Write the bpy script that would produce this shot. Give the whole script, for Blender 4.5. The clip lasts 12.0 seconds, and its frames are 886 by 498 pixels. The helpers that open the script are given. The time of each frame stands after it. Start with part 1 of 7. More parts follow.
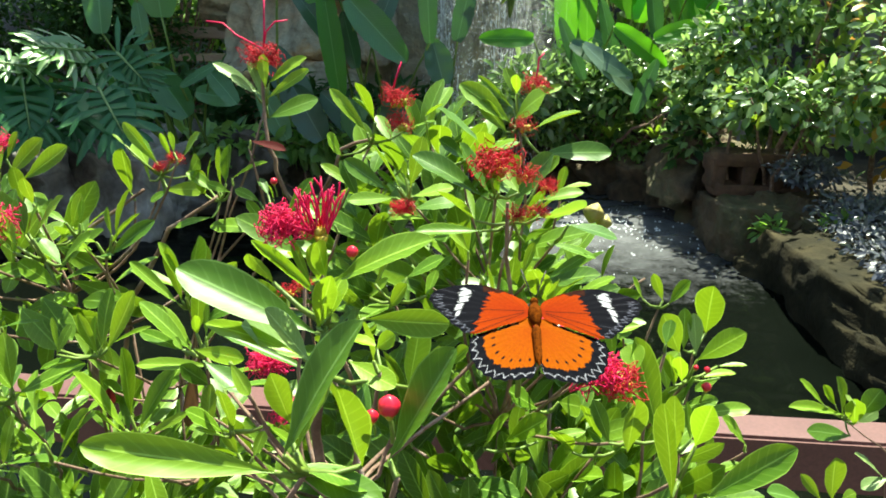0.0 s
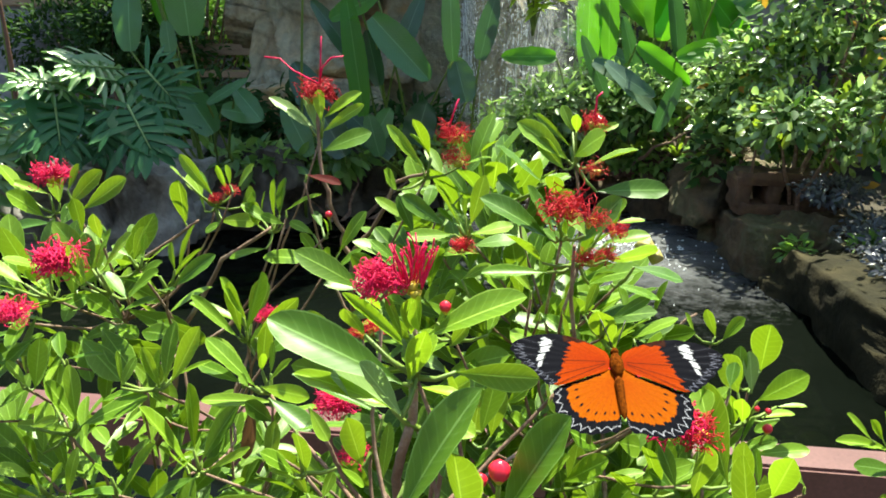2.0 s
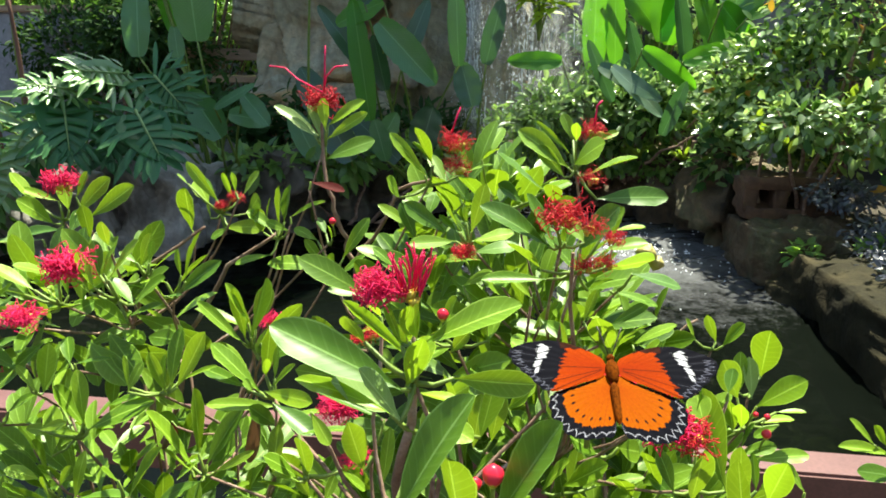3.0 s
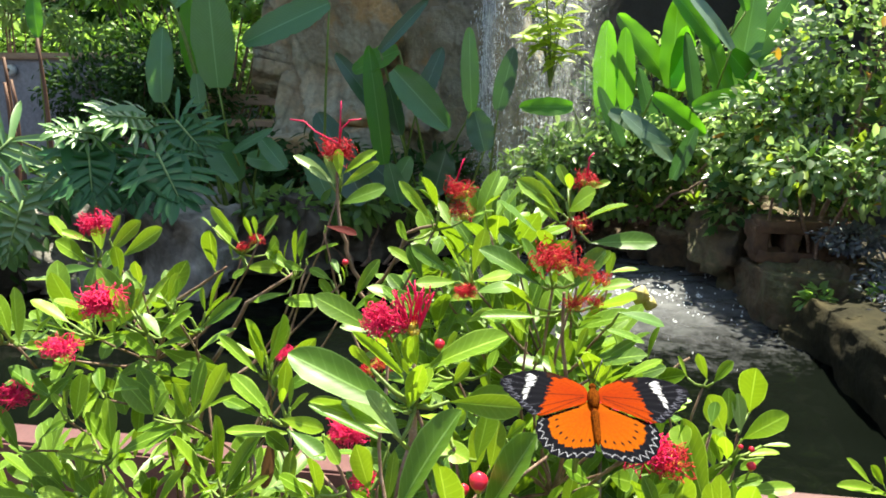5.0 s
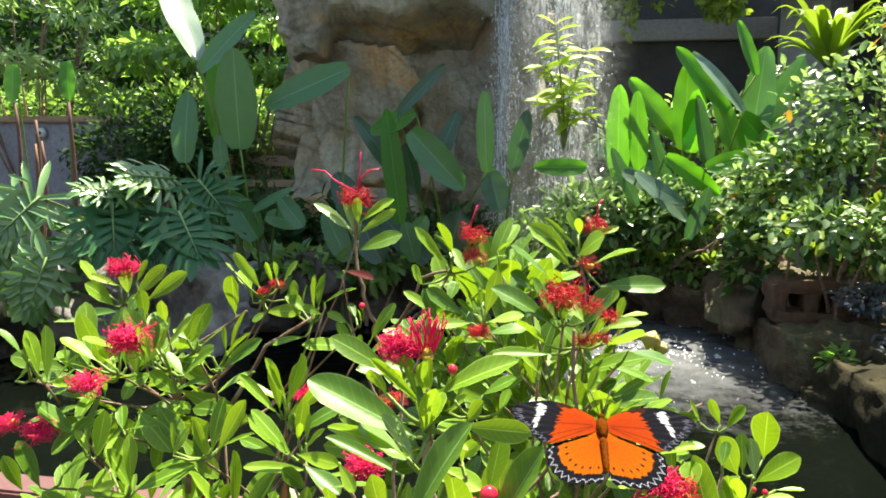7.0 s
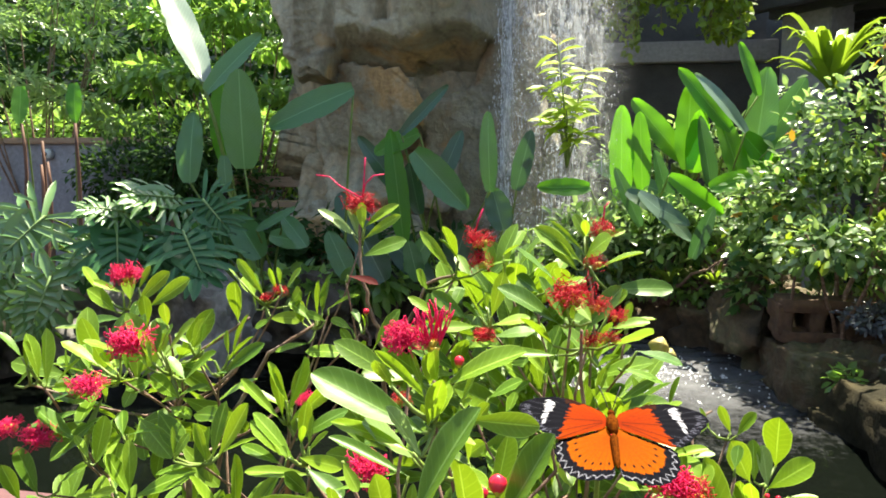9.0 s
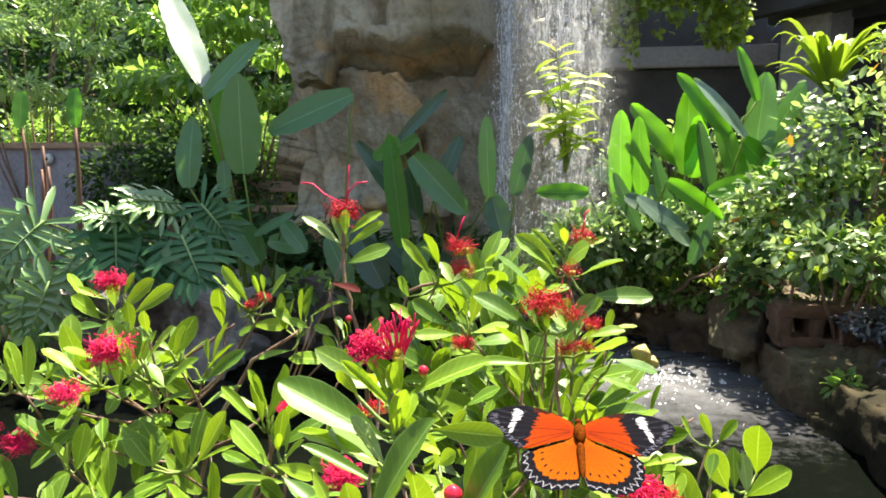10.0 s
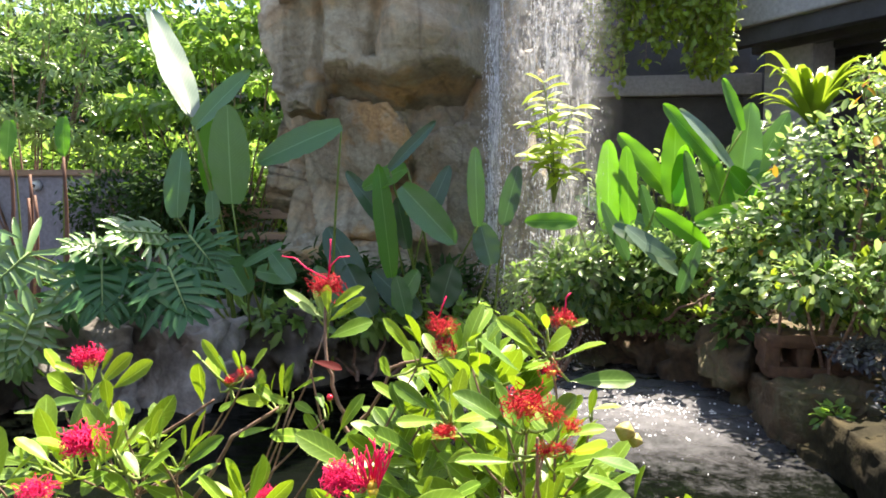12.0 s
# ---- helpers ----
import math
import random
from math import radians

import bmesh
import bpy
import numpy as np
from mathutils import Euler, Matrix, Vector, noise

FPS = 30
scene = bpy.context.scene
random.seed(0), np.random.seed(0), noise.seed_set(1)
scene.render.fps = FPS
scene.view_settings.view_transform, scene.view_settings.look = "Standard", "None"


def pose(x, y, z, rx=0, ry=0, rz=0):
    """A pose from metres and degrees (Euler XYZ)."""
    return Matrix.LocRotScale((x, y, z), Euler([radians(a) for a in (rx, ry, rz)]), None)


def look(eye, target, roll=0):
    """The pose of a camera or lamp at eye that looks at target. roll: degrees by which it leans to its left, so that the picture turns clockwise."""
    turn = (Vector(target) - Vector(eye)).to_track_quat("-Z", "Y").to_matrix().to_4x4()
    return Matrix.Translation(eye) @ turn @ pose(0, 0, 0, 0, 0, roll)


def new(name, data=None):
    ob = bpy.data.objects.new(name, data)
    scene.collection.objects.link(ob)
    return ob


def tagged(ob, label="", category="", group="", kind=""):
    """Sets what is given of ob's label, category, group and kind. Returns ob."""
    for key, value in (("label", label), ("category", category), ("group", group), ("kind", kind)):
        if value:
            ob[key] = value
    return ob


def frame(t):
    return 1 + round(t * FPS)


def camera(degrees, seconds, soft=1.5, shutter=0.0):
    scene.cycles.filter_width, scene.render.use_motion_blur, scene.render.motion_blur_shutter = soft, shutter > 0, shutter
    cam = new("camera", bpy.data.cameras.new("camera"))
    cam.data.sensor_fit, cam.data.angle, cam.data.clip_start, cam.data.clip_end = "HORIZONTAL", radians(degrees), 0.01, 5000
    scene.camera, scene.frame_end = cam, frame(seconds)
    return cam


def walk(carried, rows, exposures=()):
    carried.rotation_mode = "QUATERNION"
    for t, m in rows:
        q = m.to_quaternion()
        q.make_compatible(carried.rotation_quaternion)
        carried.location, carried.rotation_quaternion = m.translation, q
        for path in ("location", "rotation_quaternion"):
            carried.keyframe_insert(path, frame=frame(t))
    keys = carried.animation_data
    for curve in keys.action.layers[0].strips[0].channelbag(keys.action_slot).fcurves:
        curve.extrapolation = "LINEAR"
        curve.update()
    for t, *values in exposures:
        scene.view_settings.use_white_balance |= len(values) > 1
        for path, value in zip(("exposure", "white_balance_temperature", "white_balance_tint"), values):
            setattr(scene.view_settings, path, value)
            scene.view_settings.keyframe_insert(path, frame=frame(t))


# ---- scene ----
cam = camera(66.33, 12.0, 1.8)
PATH = [
    (0, (0.0139, 0.0279, 1.4676), (-0.0788, 1.9283, 0.8513), 0.61),
    (0.5, (0.0055, 0.0293, 1.4689), (-0.0950, 1.9311, 0.8582), 0.66),
    (1, (-0.0001, 0.0285, 1.4760), (-0.1147, 1.9327, 0.8751), 0.64),
    (1.5, (-0.0036, 0.0290, 1.4783), (-0.1323, 1.9365, 0.8908), 0.63),
    (2, (-0.0085, 0.0282, 1.4794), (-0.1517, 1.9381, 0.9032), 0.67),
    (2.5, (-0.0074, 0.0287, 1.4797), (-0.1616, 1.9394, 0.9090), 0.60),
    (3, (-0.0055, 0.0242, 1.4823), (-0.1685, 1.9357, 0.9169), 0.51),
    (5, (0.0025, -0.0045, 1.4895), (-0.2036, 1.9342, 1.0435), 0.56),
    (5.5, (-0.0037, -0.0079, 1.4897), (-0.2226, 1.9403, 1.0942), 0.59),
    (6, (-0.0022, -0.0106, 1.4876), (-0.2361, 1.9439, 1.1339), 0.49),
    (6.5, (0.0043, -0.0177, 1.4849), (-0.2419, 1.9433, 1.1785), 0.54),
    (7, (0.0051, -0.0203, 1.4817), (-0.2513, 1.9445, 1.2103), 0.58),
    (9, (0.0038, -0.0179, 1.4697), (-0.2639, 1.9531, 1.2616), 0.55),
    (9.5, (0.0068, -0.0179, 1.4716), (-0.2619, 1.9535, 1.2684), 0.57),
    (10, (0.0167, -0.0169, 1.4718), (-0.2548, 1.9550, 1.2771), 0.55),
    (10.5, (0.0231, -0.0199, 1.4777), (-0.2480, 1.9533, 1.2961), 0.52),
    (11, (0.0293, -0.0164, 1.4844), (-0.2358, 1.9590, 1.3177), 0.48),
    (11.5, (0.0255, -0.0136, 1.4957), (-0.2282, 1.9646, 1.3464), 0.50),
    (12, (0.0211, -0.0113, 1.5088), (-0.2228, 1.9697, 1.3816), 0.49),
]
walk(cam, [(t, look(eye, target, roll)) for t, eye, target, roll in PATH], [(0.0, 1.77, 6900, -12), (3.0, 1.77, 7000, -5), (5.5, 1.90, 7200, -2), (9.5, 2.01, 7300, 4), (12.0, 2.18, 7400, 12)])

# ---- light ----
SUN = Vector((0.15, 0.34, 1.0)).normalized()
world = bpy.data.worlds.new("sky")
scene.world = world
world.use_nodes = True
wn = world.node_tree
sky = wn.nodes.new("ShaderNodeTexSky")
sky.sky_type, sky.sun_disc = "NISHITA", False
sky.sun_elevation = math.asin(SUN.z)
sky.sun_rotation = math.atan2(SUN.x, SUN.y)
wn.nodes["Background"].inputs["Strength"].default_value = 0.100
wn.links.new(sky.outputs[0], wn.nodes["Background"].inputs["Color"])
sun = new("sun", bpy.data.lights.new("sun", "SUN"))
sun.data.energy, sun.data.angle, sun.data.color = 5.0, radians(0.6), (1.0, 0.95, 0.86)
sun.matrix_world = look(SUN * 20, (0, 0, 0))


# ---- materials ----
def node_material(name):
    m = bpy.data.materials.new(name)
    m.use_nodes = True
    return m, m.node_tree.nodes, m.node_tree.links, m.node_tree.nodes["Principled BSDF"]


def ramp(nodes, links, source, stops):
    r = nodes.new("ShaderNodeValToRGB")
    els = r.color_ramp.elements
    while len(els) < len(stops):
        els.new(0.5)
    for e, (p, c) in zip(els, stops):
        e.position, e.color = p, (*c, 1)
    links.new(source, r.inputs[0])
    return r.outputs[0]


def noise_tex(nodes, links, scale, detail=4.0, rough=0.55, coords="Object", stretch=None):
    tc = nodes.new("ShaderNodeTexCoord")
    n = nodes.new("ShaderNodeTexNoise")
    n.inputs["Scale"].default_value, n.inputs["Detail"].default_value, n.inputs["Roughness"].default_value = scale, detail, rough
    out = tc.outputs[coords]
    if stretch:
        mp = nodes.new("ShaderNodeMapping")
        mp.inputs["Scale"].default_value = stretch
        links.new(out, mp.inputs[0])
        out = mp.outputs[0]
    links.new(out, n.inputs["Vector"])
    return n.outputs["Fac"]


def math_node(nodes, links, op, a, b=None):
    m = nodes.new("ShaderNodeMath")
    m.operation = op
    for i, v in enumerate((a, b)):
        if v is None:
            continue
        if isinstance(v, (int, float)):
            m.inputs[i].default_value = v
        else:
            links.new(v, m.inputs[i])
    return m.outputs[0]


def mix_rgb(nodes, links, fac, a, b, mode="MIX"):
    m = nodes.new("ShaderNodeMix")
    m.data_type, m.blend_type = "RGBA", mode
    for sock, v in ((m.inputs[0], fac), (m.inputs[6], a), (m.inputs[7], b)):
        if isinstance(v, (int, float)):
            sock.default_value = v
        elif isinstance(v, tuple):
            sock.default_value = (*v, 1)
        else:
            links.new(v, sock)
    return m.outputs[2]


def bump(nodes, links, bsdf, height, strength, distance):
    b = nodes.new("ShaderNodeBump")
    b.inputs["Strength"].default_value, b.inputs["Distance"].default_value = strength, distance
    links.new(height, b.inputs["Height"])
    links.new(b.outputs[0], bsdf.inputs["Normal"])


def leaf_material(name, dark, light, through_color, rough=0.36, glow=0.4, veins=0.0, island=False, uv=True, gloss=0.5, vein_scale=60.0):
    """A leaf: tint varied leaf by leaf, paler midrib, faint side veins, blotches, light let through."""
    m, nodes, links, bsdf = node_material(name)
    if island:
        rnd = nodes.new("ShaderNodeNewGeometry").outputs["Random Per Island"]
    else:
        rnd = nodes.new("ShaderNodeObjectInfo").outputs["Random"]
    col = mix_rgb(nodes, links, rnd, dark, light)
    blotch = noise_tex(nodes, links, 9.0 if uv else 30.0, 3, 0.6, "UV" if uv else "Object")
    col = mix_rgb(nodes, links, math_node(nodes, links, "MULTIPLY", blotch, 0.45), col, tuple(c * 0.55 for c in dark), "MIX")
    height = blotch
    if uv:
        tc = nodes.new("ShaderNodeTexCoord")
        sep = nodes.new("ShaderNodeSeparateXYZ")
        links.new(tc.outputs["UV"], sep.inputs[0])
        off = math_node(nodes, links, "ABSOLUTE", math_node(nodes, links, "SUBTRACT", sep.outputs[0], 0.5))
        rib = math_node(nodes, links, "LESS_THAN", off, 0.018 if veins else 0.026)
        slant = math_node(nodes, links, "SUBTRACT", sep.outputs[1], math_node(nodes, links, "MULTIPLY", off, 0.35 if veins < 0.5 else 0.12))
        wave = math_node(nodes, links, "SINE", math_node(nodes, links, "MULTIPLY", slant, vein_scale))
        line = math_node(nodes, links, "GREATER_THAN", wave, 0.86)
        pale = tuple(min(1, 1.7 * c + 0.09) for c in light)
        col = mix_rgb(nodes, links, math_node(nodes, links, "MULTIPLY", line, 0.10 + 0.2 * veins), col, pale)
        col = mix_rgb(nodes, links, math_node(nodes, links, "MULTIPLY", rib, 0.55), col, pale)
        edge = math_node(nodes, links, "GREATER_THAN", off, 0.468)
        col = mix_rgb(nodes, links, math_node(nodes, links, "MULTIPLY", edge, 0.0 if veins else 0.5), col, pale)
        height = math_node(nodes, links, "ADD", math_node(nodes, links, "MULTIPLY", wave, 0.25 + veins), blotch)
    links.new(col, bsdf.inputs["Base Color"])
    bsdf.inputs["Roughness"].default_value = rough
    bsdf.inputs["Specular IOR Level"].default_value = gloss
    bump(nodes, links, bsdf, height, 0.2, (0.0006 if veins else 0.00012) if uv else 0.002)
    tr = nodes.new("ShaderNodeBsdfTranslucent")
    links.new(mix_rgb(nodes, links, 0.55, col, through_color), tr.inputs[0])
    mix = nodes.new("ShaderNodeMixShader")
    mix.inputs[0].default_value = glow
    out = nodes["Material Output"]
    links.new(bsdf.outputs[0], mix.inputs[1])
    links.new(tr.outputs[0], mix.inputs[2])
    links.new(mix.outputs[0], out.inputs[0])
    return m


def surface(name, stops, scale, rough=0.8, relief=0.3, distance=0.01, metal=0.0, fine=None, stretch=None, spec=0.5):
    """A mottled solid surface: two scales of noise in colour and relief."""
    m, nodes, links, bsdf = node_material(name)
    big = noise_tex(nodes, links, scale, 6, 0.6, stretch=stretch)
    col = ramp(nodes, links, big, stops)
    small = noise_tex(nodes, links, fine or scale * 12, 5, 0.65, stretch=stretch)
    col = mix_rgb(nodes, links, 0.45, col, ramp(nodes, links, small, [(0.3, (0.25, 0.25, 0.25)), (0.7, (1, 1, 1))]), "MULTIPLY")
    links.new(col, bsdf.inputs["Base Color"])
    bsdf.inputs["Roughness"].default_value, bsdf.inputs["Metallic"].default_value = rough, metal
    bsdf.inputs["Specular IOR Level"].default_value = spec
    bump(nodes, links, bsdf, math_node(nodes, links, "ADD", big, math_node(nodes, links, "MULTIPLY", small, 0.4)), relief, distance)
    return m


M = leaf_material("green_leaf", (0.085, 0.190, 0.010), (0.250, 0.385, 0.026), (0.42, 0.60, 0.02), 0.42, 0.30, gloss=0.38)
Y = leaf_material("young_yellow_green_leaf", (0.21, 0.35, 0.012), (0.30, 0.46, 0.02), (0.44, 0.68, 0.03), 0.36, 0.40)
D = leaf_material("dark_green_leaf", (0.055, 0.13, 0.010), (0.10, 0.20, 0.016), (0.22, 0.38, 0.02), 0.42, 0.22, gloss=0.4)
PALE = leaf_material("pale_leaf", (0.20, 0.31, 0.09), (0.30, 0.42, 0.14), (0.4, 0.55, 0.12), 0.4, 0.36)
INNER = leaf_material("inner_leaf", (0.045, 0.11, 0.006), (0.19, 0.32, 0.018), (0.34, 0.52, 0.02), 0.42, 0.30, island=True, gloss=0.5)
RED_LEAF = leaf_material("withered_red_leaf", (0.09, 0.010, 0.010), (0.14, 0.016, 0.014), (0.18, 0.02, 0.015), 0.6, 0.35, uv=False, gloss=0.1)
DRIED = leaf_material("dried_brown_leaf", (0.13, 0.06, 0.03), (0.19, 0.09, 0.045), (0.25, 0.12, 0.05), 0.6, 0.2, uv=False)
BARK = surface("grey_brown_twig_bark", [(0.3, (0.12, 0.060, 0.038)), (0.55, (0.26, 0.16, 0.115)), (0.72, (0.42, 0.34, 0.29))], 60, 0.8, 0.5, 0.002)
GREEN_STEM = surface("green_stem", [(0.3, (0.12, 0.20, 0.03)), (0.7, (0.22, 0.30, 0.05))], 40, 0.5, 0.2, 0.001)
STAMEN = surface("crimson_stamen", [(0.3, (0.60, 0.005, 0.070)), (0.7, (0.86, 0.020, 0.150))], 90, 0.5, 0.1, 0.0005, spec=0.2)
SPENT = surface("scarlet_stamen", [(0.3, (0.36, 0.004, 0.014)), (0.7, (0.66, 0.016, 0.040))], 90, 0.55, 0.1, 0.0005, spec=0.2)
BUD = surface("red_bud_skin", [(0.3, (0.55, 0.008, 0.03)), (0.7, (0.72, 0.02, 0.06))], 60, 0.28, 0.15, 0.0005)
CALYX = surface("yellow_green_calyx", [(0.35, (0.30, 0.40, 0.03)), (0.6, (0.55, 0.36, 0.03)), (0.75, (0.6, 0.12, 0.03))], 50, 0.4, 0.1, 0.0005)
SEED = surface("dry_yellow_capsule", [(0.3, (0.32, 0.26, 0.06)), (0.7, (0.50, 0.42, 0.14))], 90, 0.6, 0.3, 0.001)


# ---- builders ----
ROOT = {}


def thing(name, at, label, category, group="", kind=""):
    e = new(name)
    e.location = at
    e.empty_display_size = 0.1
    ROOT[e] = Matrix.Translation(at)
    return tagged(e, label, category, group, kind)


def under(ob, parent):
    ob.parent = parent
    ob.matrix_parent_inverse = ROOT[parent].inverted()
    ROOT[ob] = ROOT[parent] @ ROOT[parent].inverted()
    return ob


def mesh_of(name, verts, faces, mat, smooth=True, uvs=None):
    me = bpy.data.meshes.new(name)
    me.from_pydata([tuple(v) for v in verts], [], [tuple(f) for f in faces])
    me.materials.append(mat)
    if smooth:
        me.polygons.foreach_set("use_smooth", [True] * len(me.polygons))
    if uvs is not None:
        layer = me.uv_layers.new(name="UVMap")
        for loop in me.loops:
            layer.data[loop.index].uv = uvs[loop.vertex_index]
    me.update()
    return me


def piece(name, me, parent, label="", kind=""):
    ob = new(name, me)
    if parent is not None:
        under(ob, parent)
    return tagged(ob, label, kind=kind)


def part(name, bm, mat, parent, label="", smooth=True):
    me = bpy.data.meshes.new(name)
    bm.to_mesh(me)
    bm.free()
    me.materials.append(mat)
    me.polygons.foreach_set("use_smooth", [smooth] * len(me.polygons))
    return piece(name, me, parent, label)


def tube_data(points, r0, r1, sides=6, start=0):
    """Verts and faces of a tapered tube along points."""
    pts = [Vector(p) for p in points]
    verts, faces = [], []
    side = None
    for i, p in enumerate(pts):
        d = (pts[min(i + 1, len(pts) - 1)] - pts[max(i - 1, 0)]).normalized()
        side = d.orthogonal().normalized() if side is None else (side - d * side.dot(d)).normalized()
        up = d.cross(side)
        r = r0 + (r1 - r0) * i / max(1, len(pts) - 1)
        for k in range(sides):
            a = 2 * math.pi * k / sides
            verts.append(p + (side * math.cos(a) + up * math.sin(a)) * r)
    for i in range(len(pts) - 1):
        for k in range(sides):
            a, b = start + i * sides + k, start + i * sides + (k + 1) % sides
            faces.append((a, b, b + sides, a + sides))
    faces.append(tuple(start + k for k in reversed(range(sides))))
    faces.append(tuple(start + (len(pts) - 1) * sides + k for k in range(sides)))
    return verts, faces


def tubes(name, runs, mat, parent, sides=6, label="", kind=""):
    verts, faces = [], []
    for pts, r0, r1 in runs:
        v, f = tube_data(pts, r0, r1, sides, len(verts))
        verts += v
        faces += f
    return piece(name, mesh_of(name, verts, faces, mat), parent, label, kind)


def bent(a, b, sag, n=6, wiggle=0.0, rnd=random):
    """Points from a to b on a bow."""
    a, b, sag = Vector(a), Vector(b), Vector(sag)
    out = []
    for i in range(n):
        s = i / (n - 1)
        p = a.lerp(b, s) + sag * (4 * s * (1 - s))
        if 0 < i < n - 1:
            p += Vector((rnd.uniform(-1, 1), rnd.uniform(-1, 1), rnd.uniform(-1, 1))) * wiggle
        out.append(p)
    return out


def leaf_cloud(name, base, way, up, length, width, mat, parent, label="", kind="stuff", fold=0.12, curl=0.15):
    """Many small folded leaves in one mesh, from arrays of places, directions, upper sides and sizes."""
    base, way, up = (np.asarray(v, float) for v in (base, way, up))
    way = way / np.linalg.norm(way, axis=1, keepdims=True)
    side = np.cross(way, up)
    side /= np.linalg.norm(side, axis=1, keepdims=True) + 1e-9
    top = np.cross(side, way)
    length, width = np.broadcast_to(length, len(base))[:, None], np.broadcast_to(width, len(base))[:, None]

    def at(x, y, z):
        return base + way * length * y + side * width * x + top * length * (z - curl * y * y)
    v = np.stack([at(0, 0, 0), at(-0.42, 0.35, fold * 0.5), at(-0.40, 0.7, fold * 0.5), at(0, 1, 0), at(0.40, 0.7, fold * 0.5), at(0.42, 0.35, fold * 0.5), at(0, 0.35, 0), at(0, 0.7, 0)], 1).reshape(-1, 3)
    pat = np.array([(0, 6, 1), (0, 5, 6), (7, 3, 2), (7, 4, 3)])
    quads = np.array([(6, 7, 2, 1), (5, 4, 7, 6)])
    off = (np.arange(len(base)) * 8)[:, None, None]
    faces = (pat + off).reshape(-1, 3).tolist() + (quads + off).reshape(-1, 4).tolist()
    return piece(name, mesh_of(name, v.tolist(), faces, mat), parent, label, kind)


def fine_leaves(name, base, way, up, length, width, mat, parent):
    """Many rounded leaves, broadest past the middle, in one mesh with leaf coordinates."""
    way = way / np.linalg.norm(way, axis=1, keepdims=True)
    side = np.cross(way, up)
    side /= np.linalg.norm(side, axis=1, keepdims=True) + 1e-9
    top = np.cross(side, way)
    rows = ((0, .06), (.14, .28), (.32, .64), (.52, .94), (.70, 1.0), (.84, .84), (.94, .50), (1, .06))
    grid, coords = [], []
    for y, w in rows:
        for c in (-1, 0, 1):
            grid.append(base + way * (length * y)[:, None] + side * (width * c * w * 0.5)[:, None] + top * (length * (0.05 * abs(c) * w - 0.12 * y * y))[:, None])
            coords.append((0.5 + 0.5 * c, y))
    k = len(grid)
    faces = [(i * k + j * 3 + c, i * k + j * 3 + c + 1, i * k + j * 3 + c + 4, i * k + j * 3 + c + 3) for i in range(len(base)) for j in range(len(rows) - 1) for c in (0, 1)]
    return piece(name, mesh_of(name, np.stack(grid, 1).reshape(-1, 3).tolist(), faces, mat, True, coords * len(base)), parent, kind="stuff")


def scatter_leaves(rng, centres, radii, n, spread=1.0, droop=0.2):
    """n places in blobs, with outward leaf directions and upward faces."""
    centres, radii = np.asarray(centres, float), np.asarray(radii, float)
    vol = radii.prod(1) ** (2 / 3)
    pick = rng.choice(len(centres), n, p=vol / vol.sum())
    d = rng.normal(size=(n, 3))
    d /= np.linalg.norm(d, axis=1, keepdims=True)
    r = rng.uniform(0.25, 1, n)[:, None] ** 0.5 * (1 + 0.25 * rng.normal(size=(n, 1)) * 0.5)
    base = centres[pick] + d * r * radii[pick]
    way = d + rng.normal(size=(n, 3)) * 0.7 * spread + np.array((0, 0, -droop))
    up = np.array((-0.10, -0.48, 1.0)) + rng.normal(size=(n, 3)) * 0.45 + 0.3 * d
    return base, way, up


# ---- flowering shrubs: leaf, twig, flower and bud builders ----
def leaf_mesh(fold, curl, twist, mat):
    """A long leaf, broadest past the middle, one unit long and one wide."""
    stations = [(0, .05), (.06, .10), (.16, .32), (.3, .62), (.45, .87), (.58, .98), (.7, 1.0), (.8, .95), (.88, .76), (.945, .50), (.985, .22), (1, .02)]
    verts, uvs, faces = [], [], []
    cols = (-1, -0.55, 0, 0.55, 1)
    for i, (y, w) in enumerate(stations):
        for c in cols:
            a = twist * y * c * w * 0.5
            ripple = 0.012 * math.sin(7 * y * math.pi) * abs(c)
            verts.append((c * w * 0.5, y, fold * (abs(c) * w) ** 1.4 - curl * y * y + a + ripple))
            uvs.append((0.5 + c * 0.5, y))
    for i in range(len(stations) - 1):
        for k in range(4):
            a = i * 5 + k
            faces.append((a, a + 1, a + 6, a + 5))
    return mesh_of("leaf", verts, faces, mat, True, uvs)


LEAVES = {}
leaf_rng = random.Random(11)
SPRIGS = {}


tint_rng = random.Random(17)


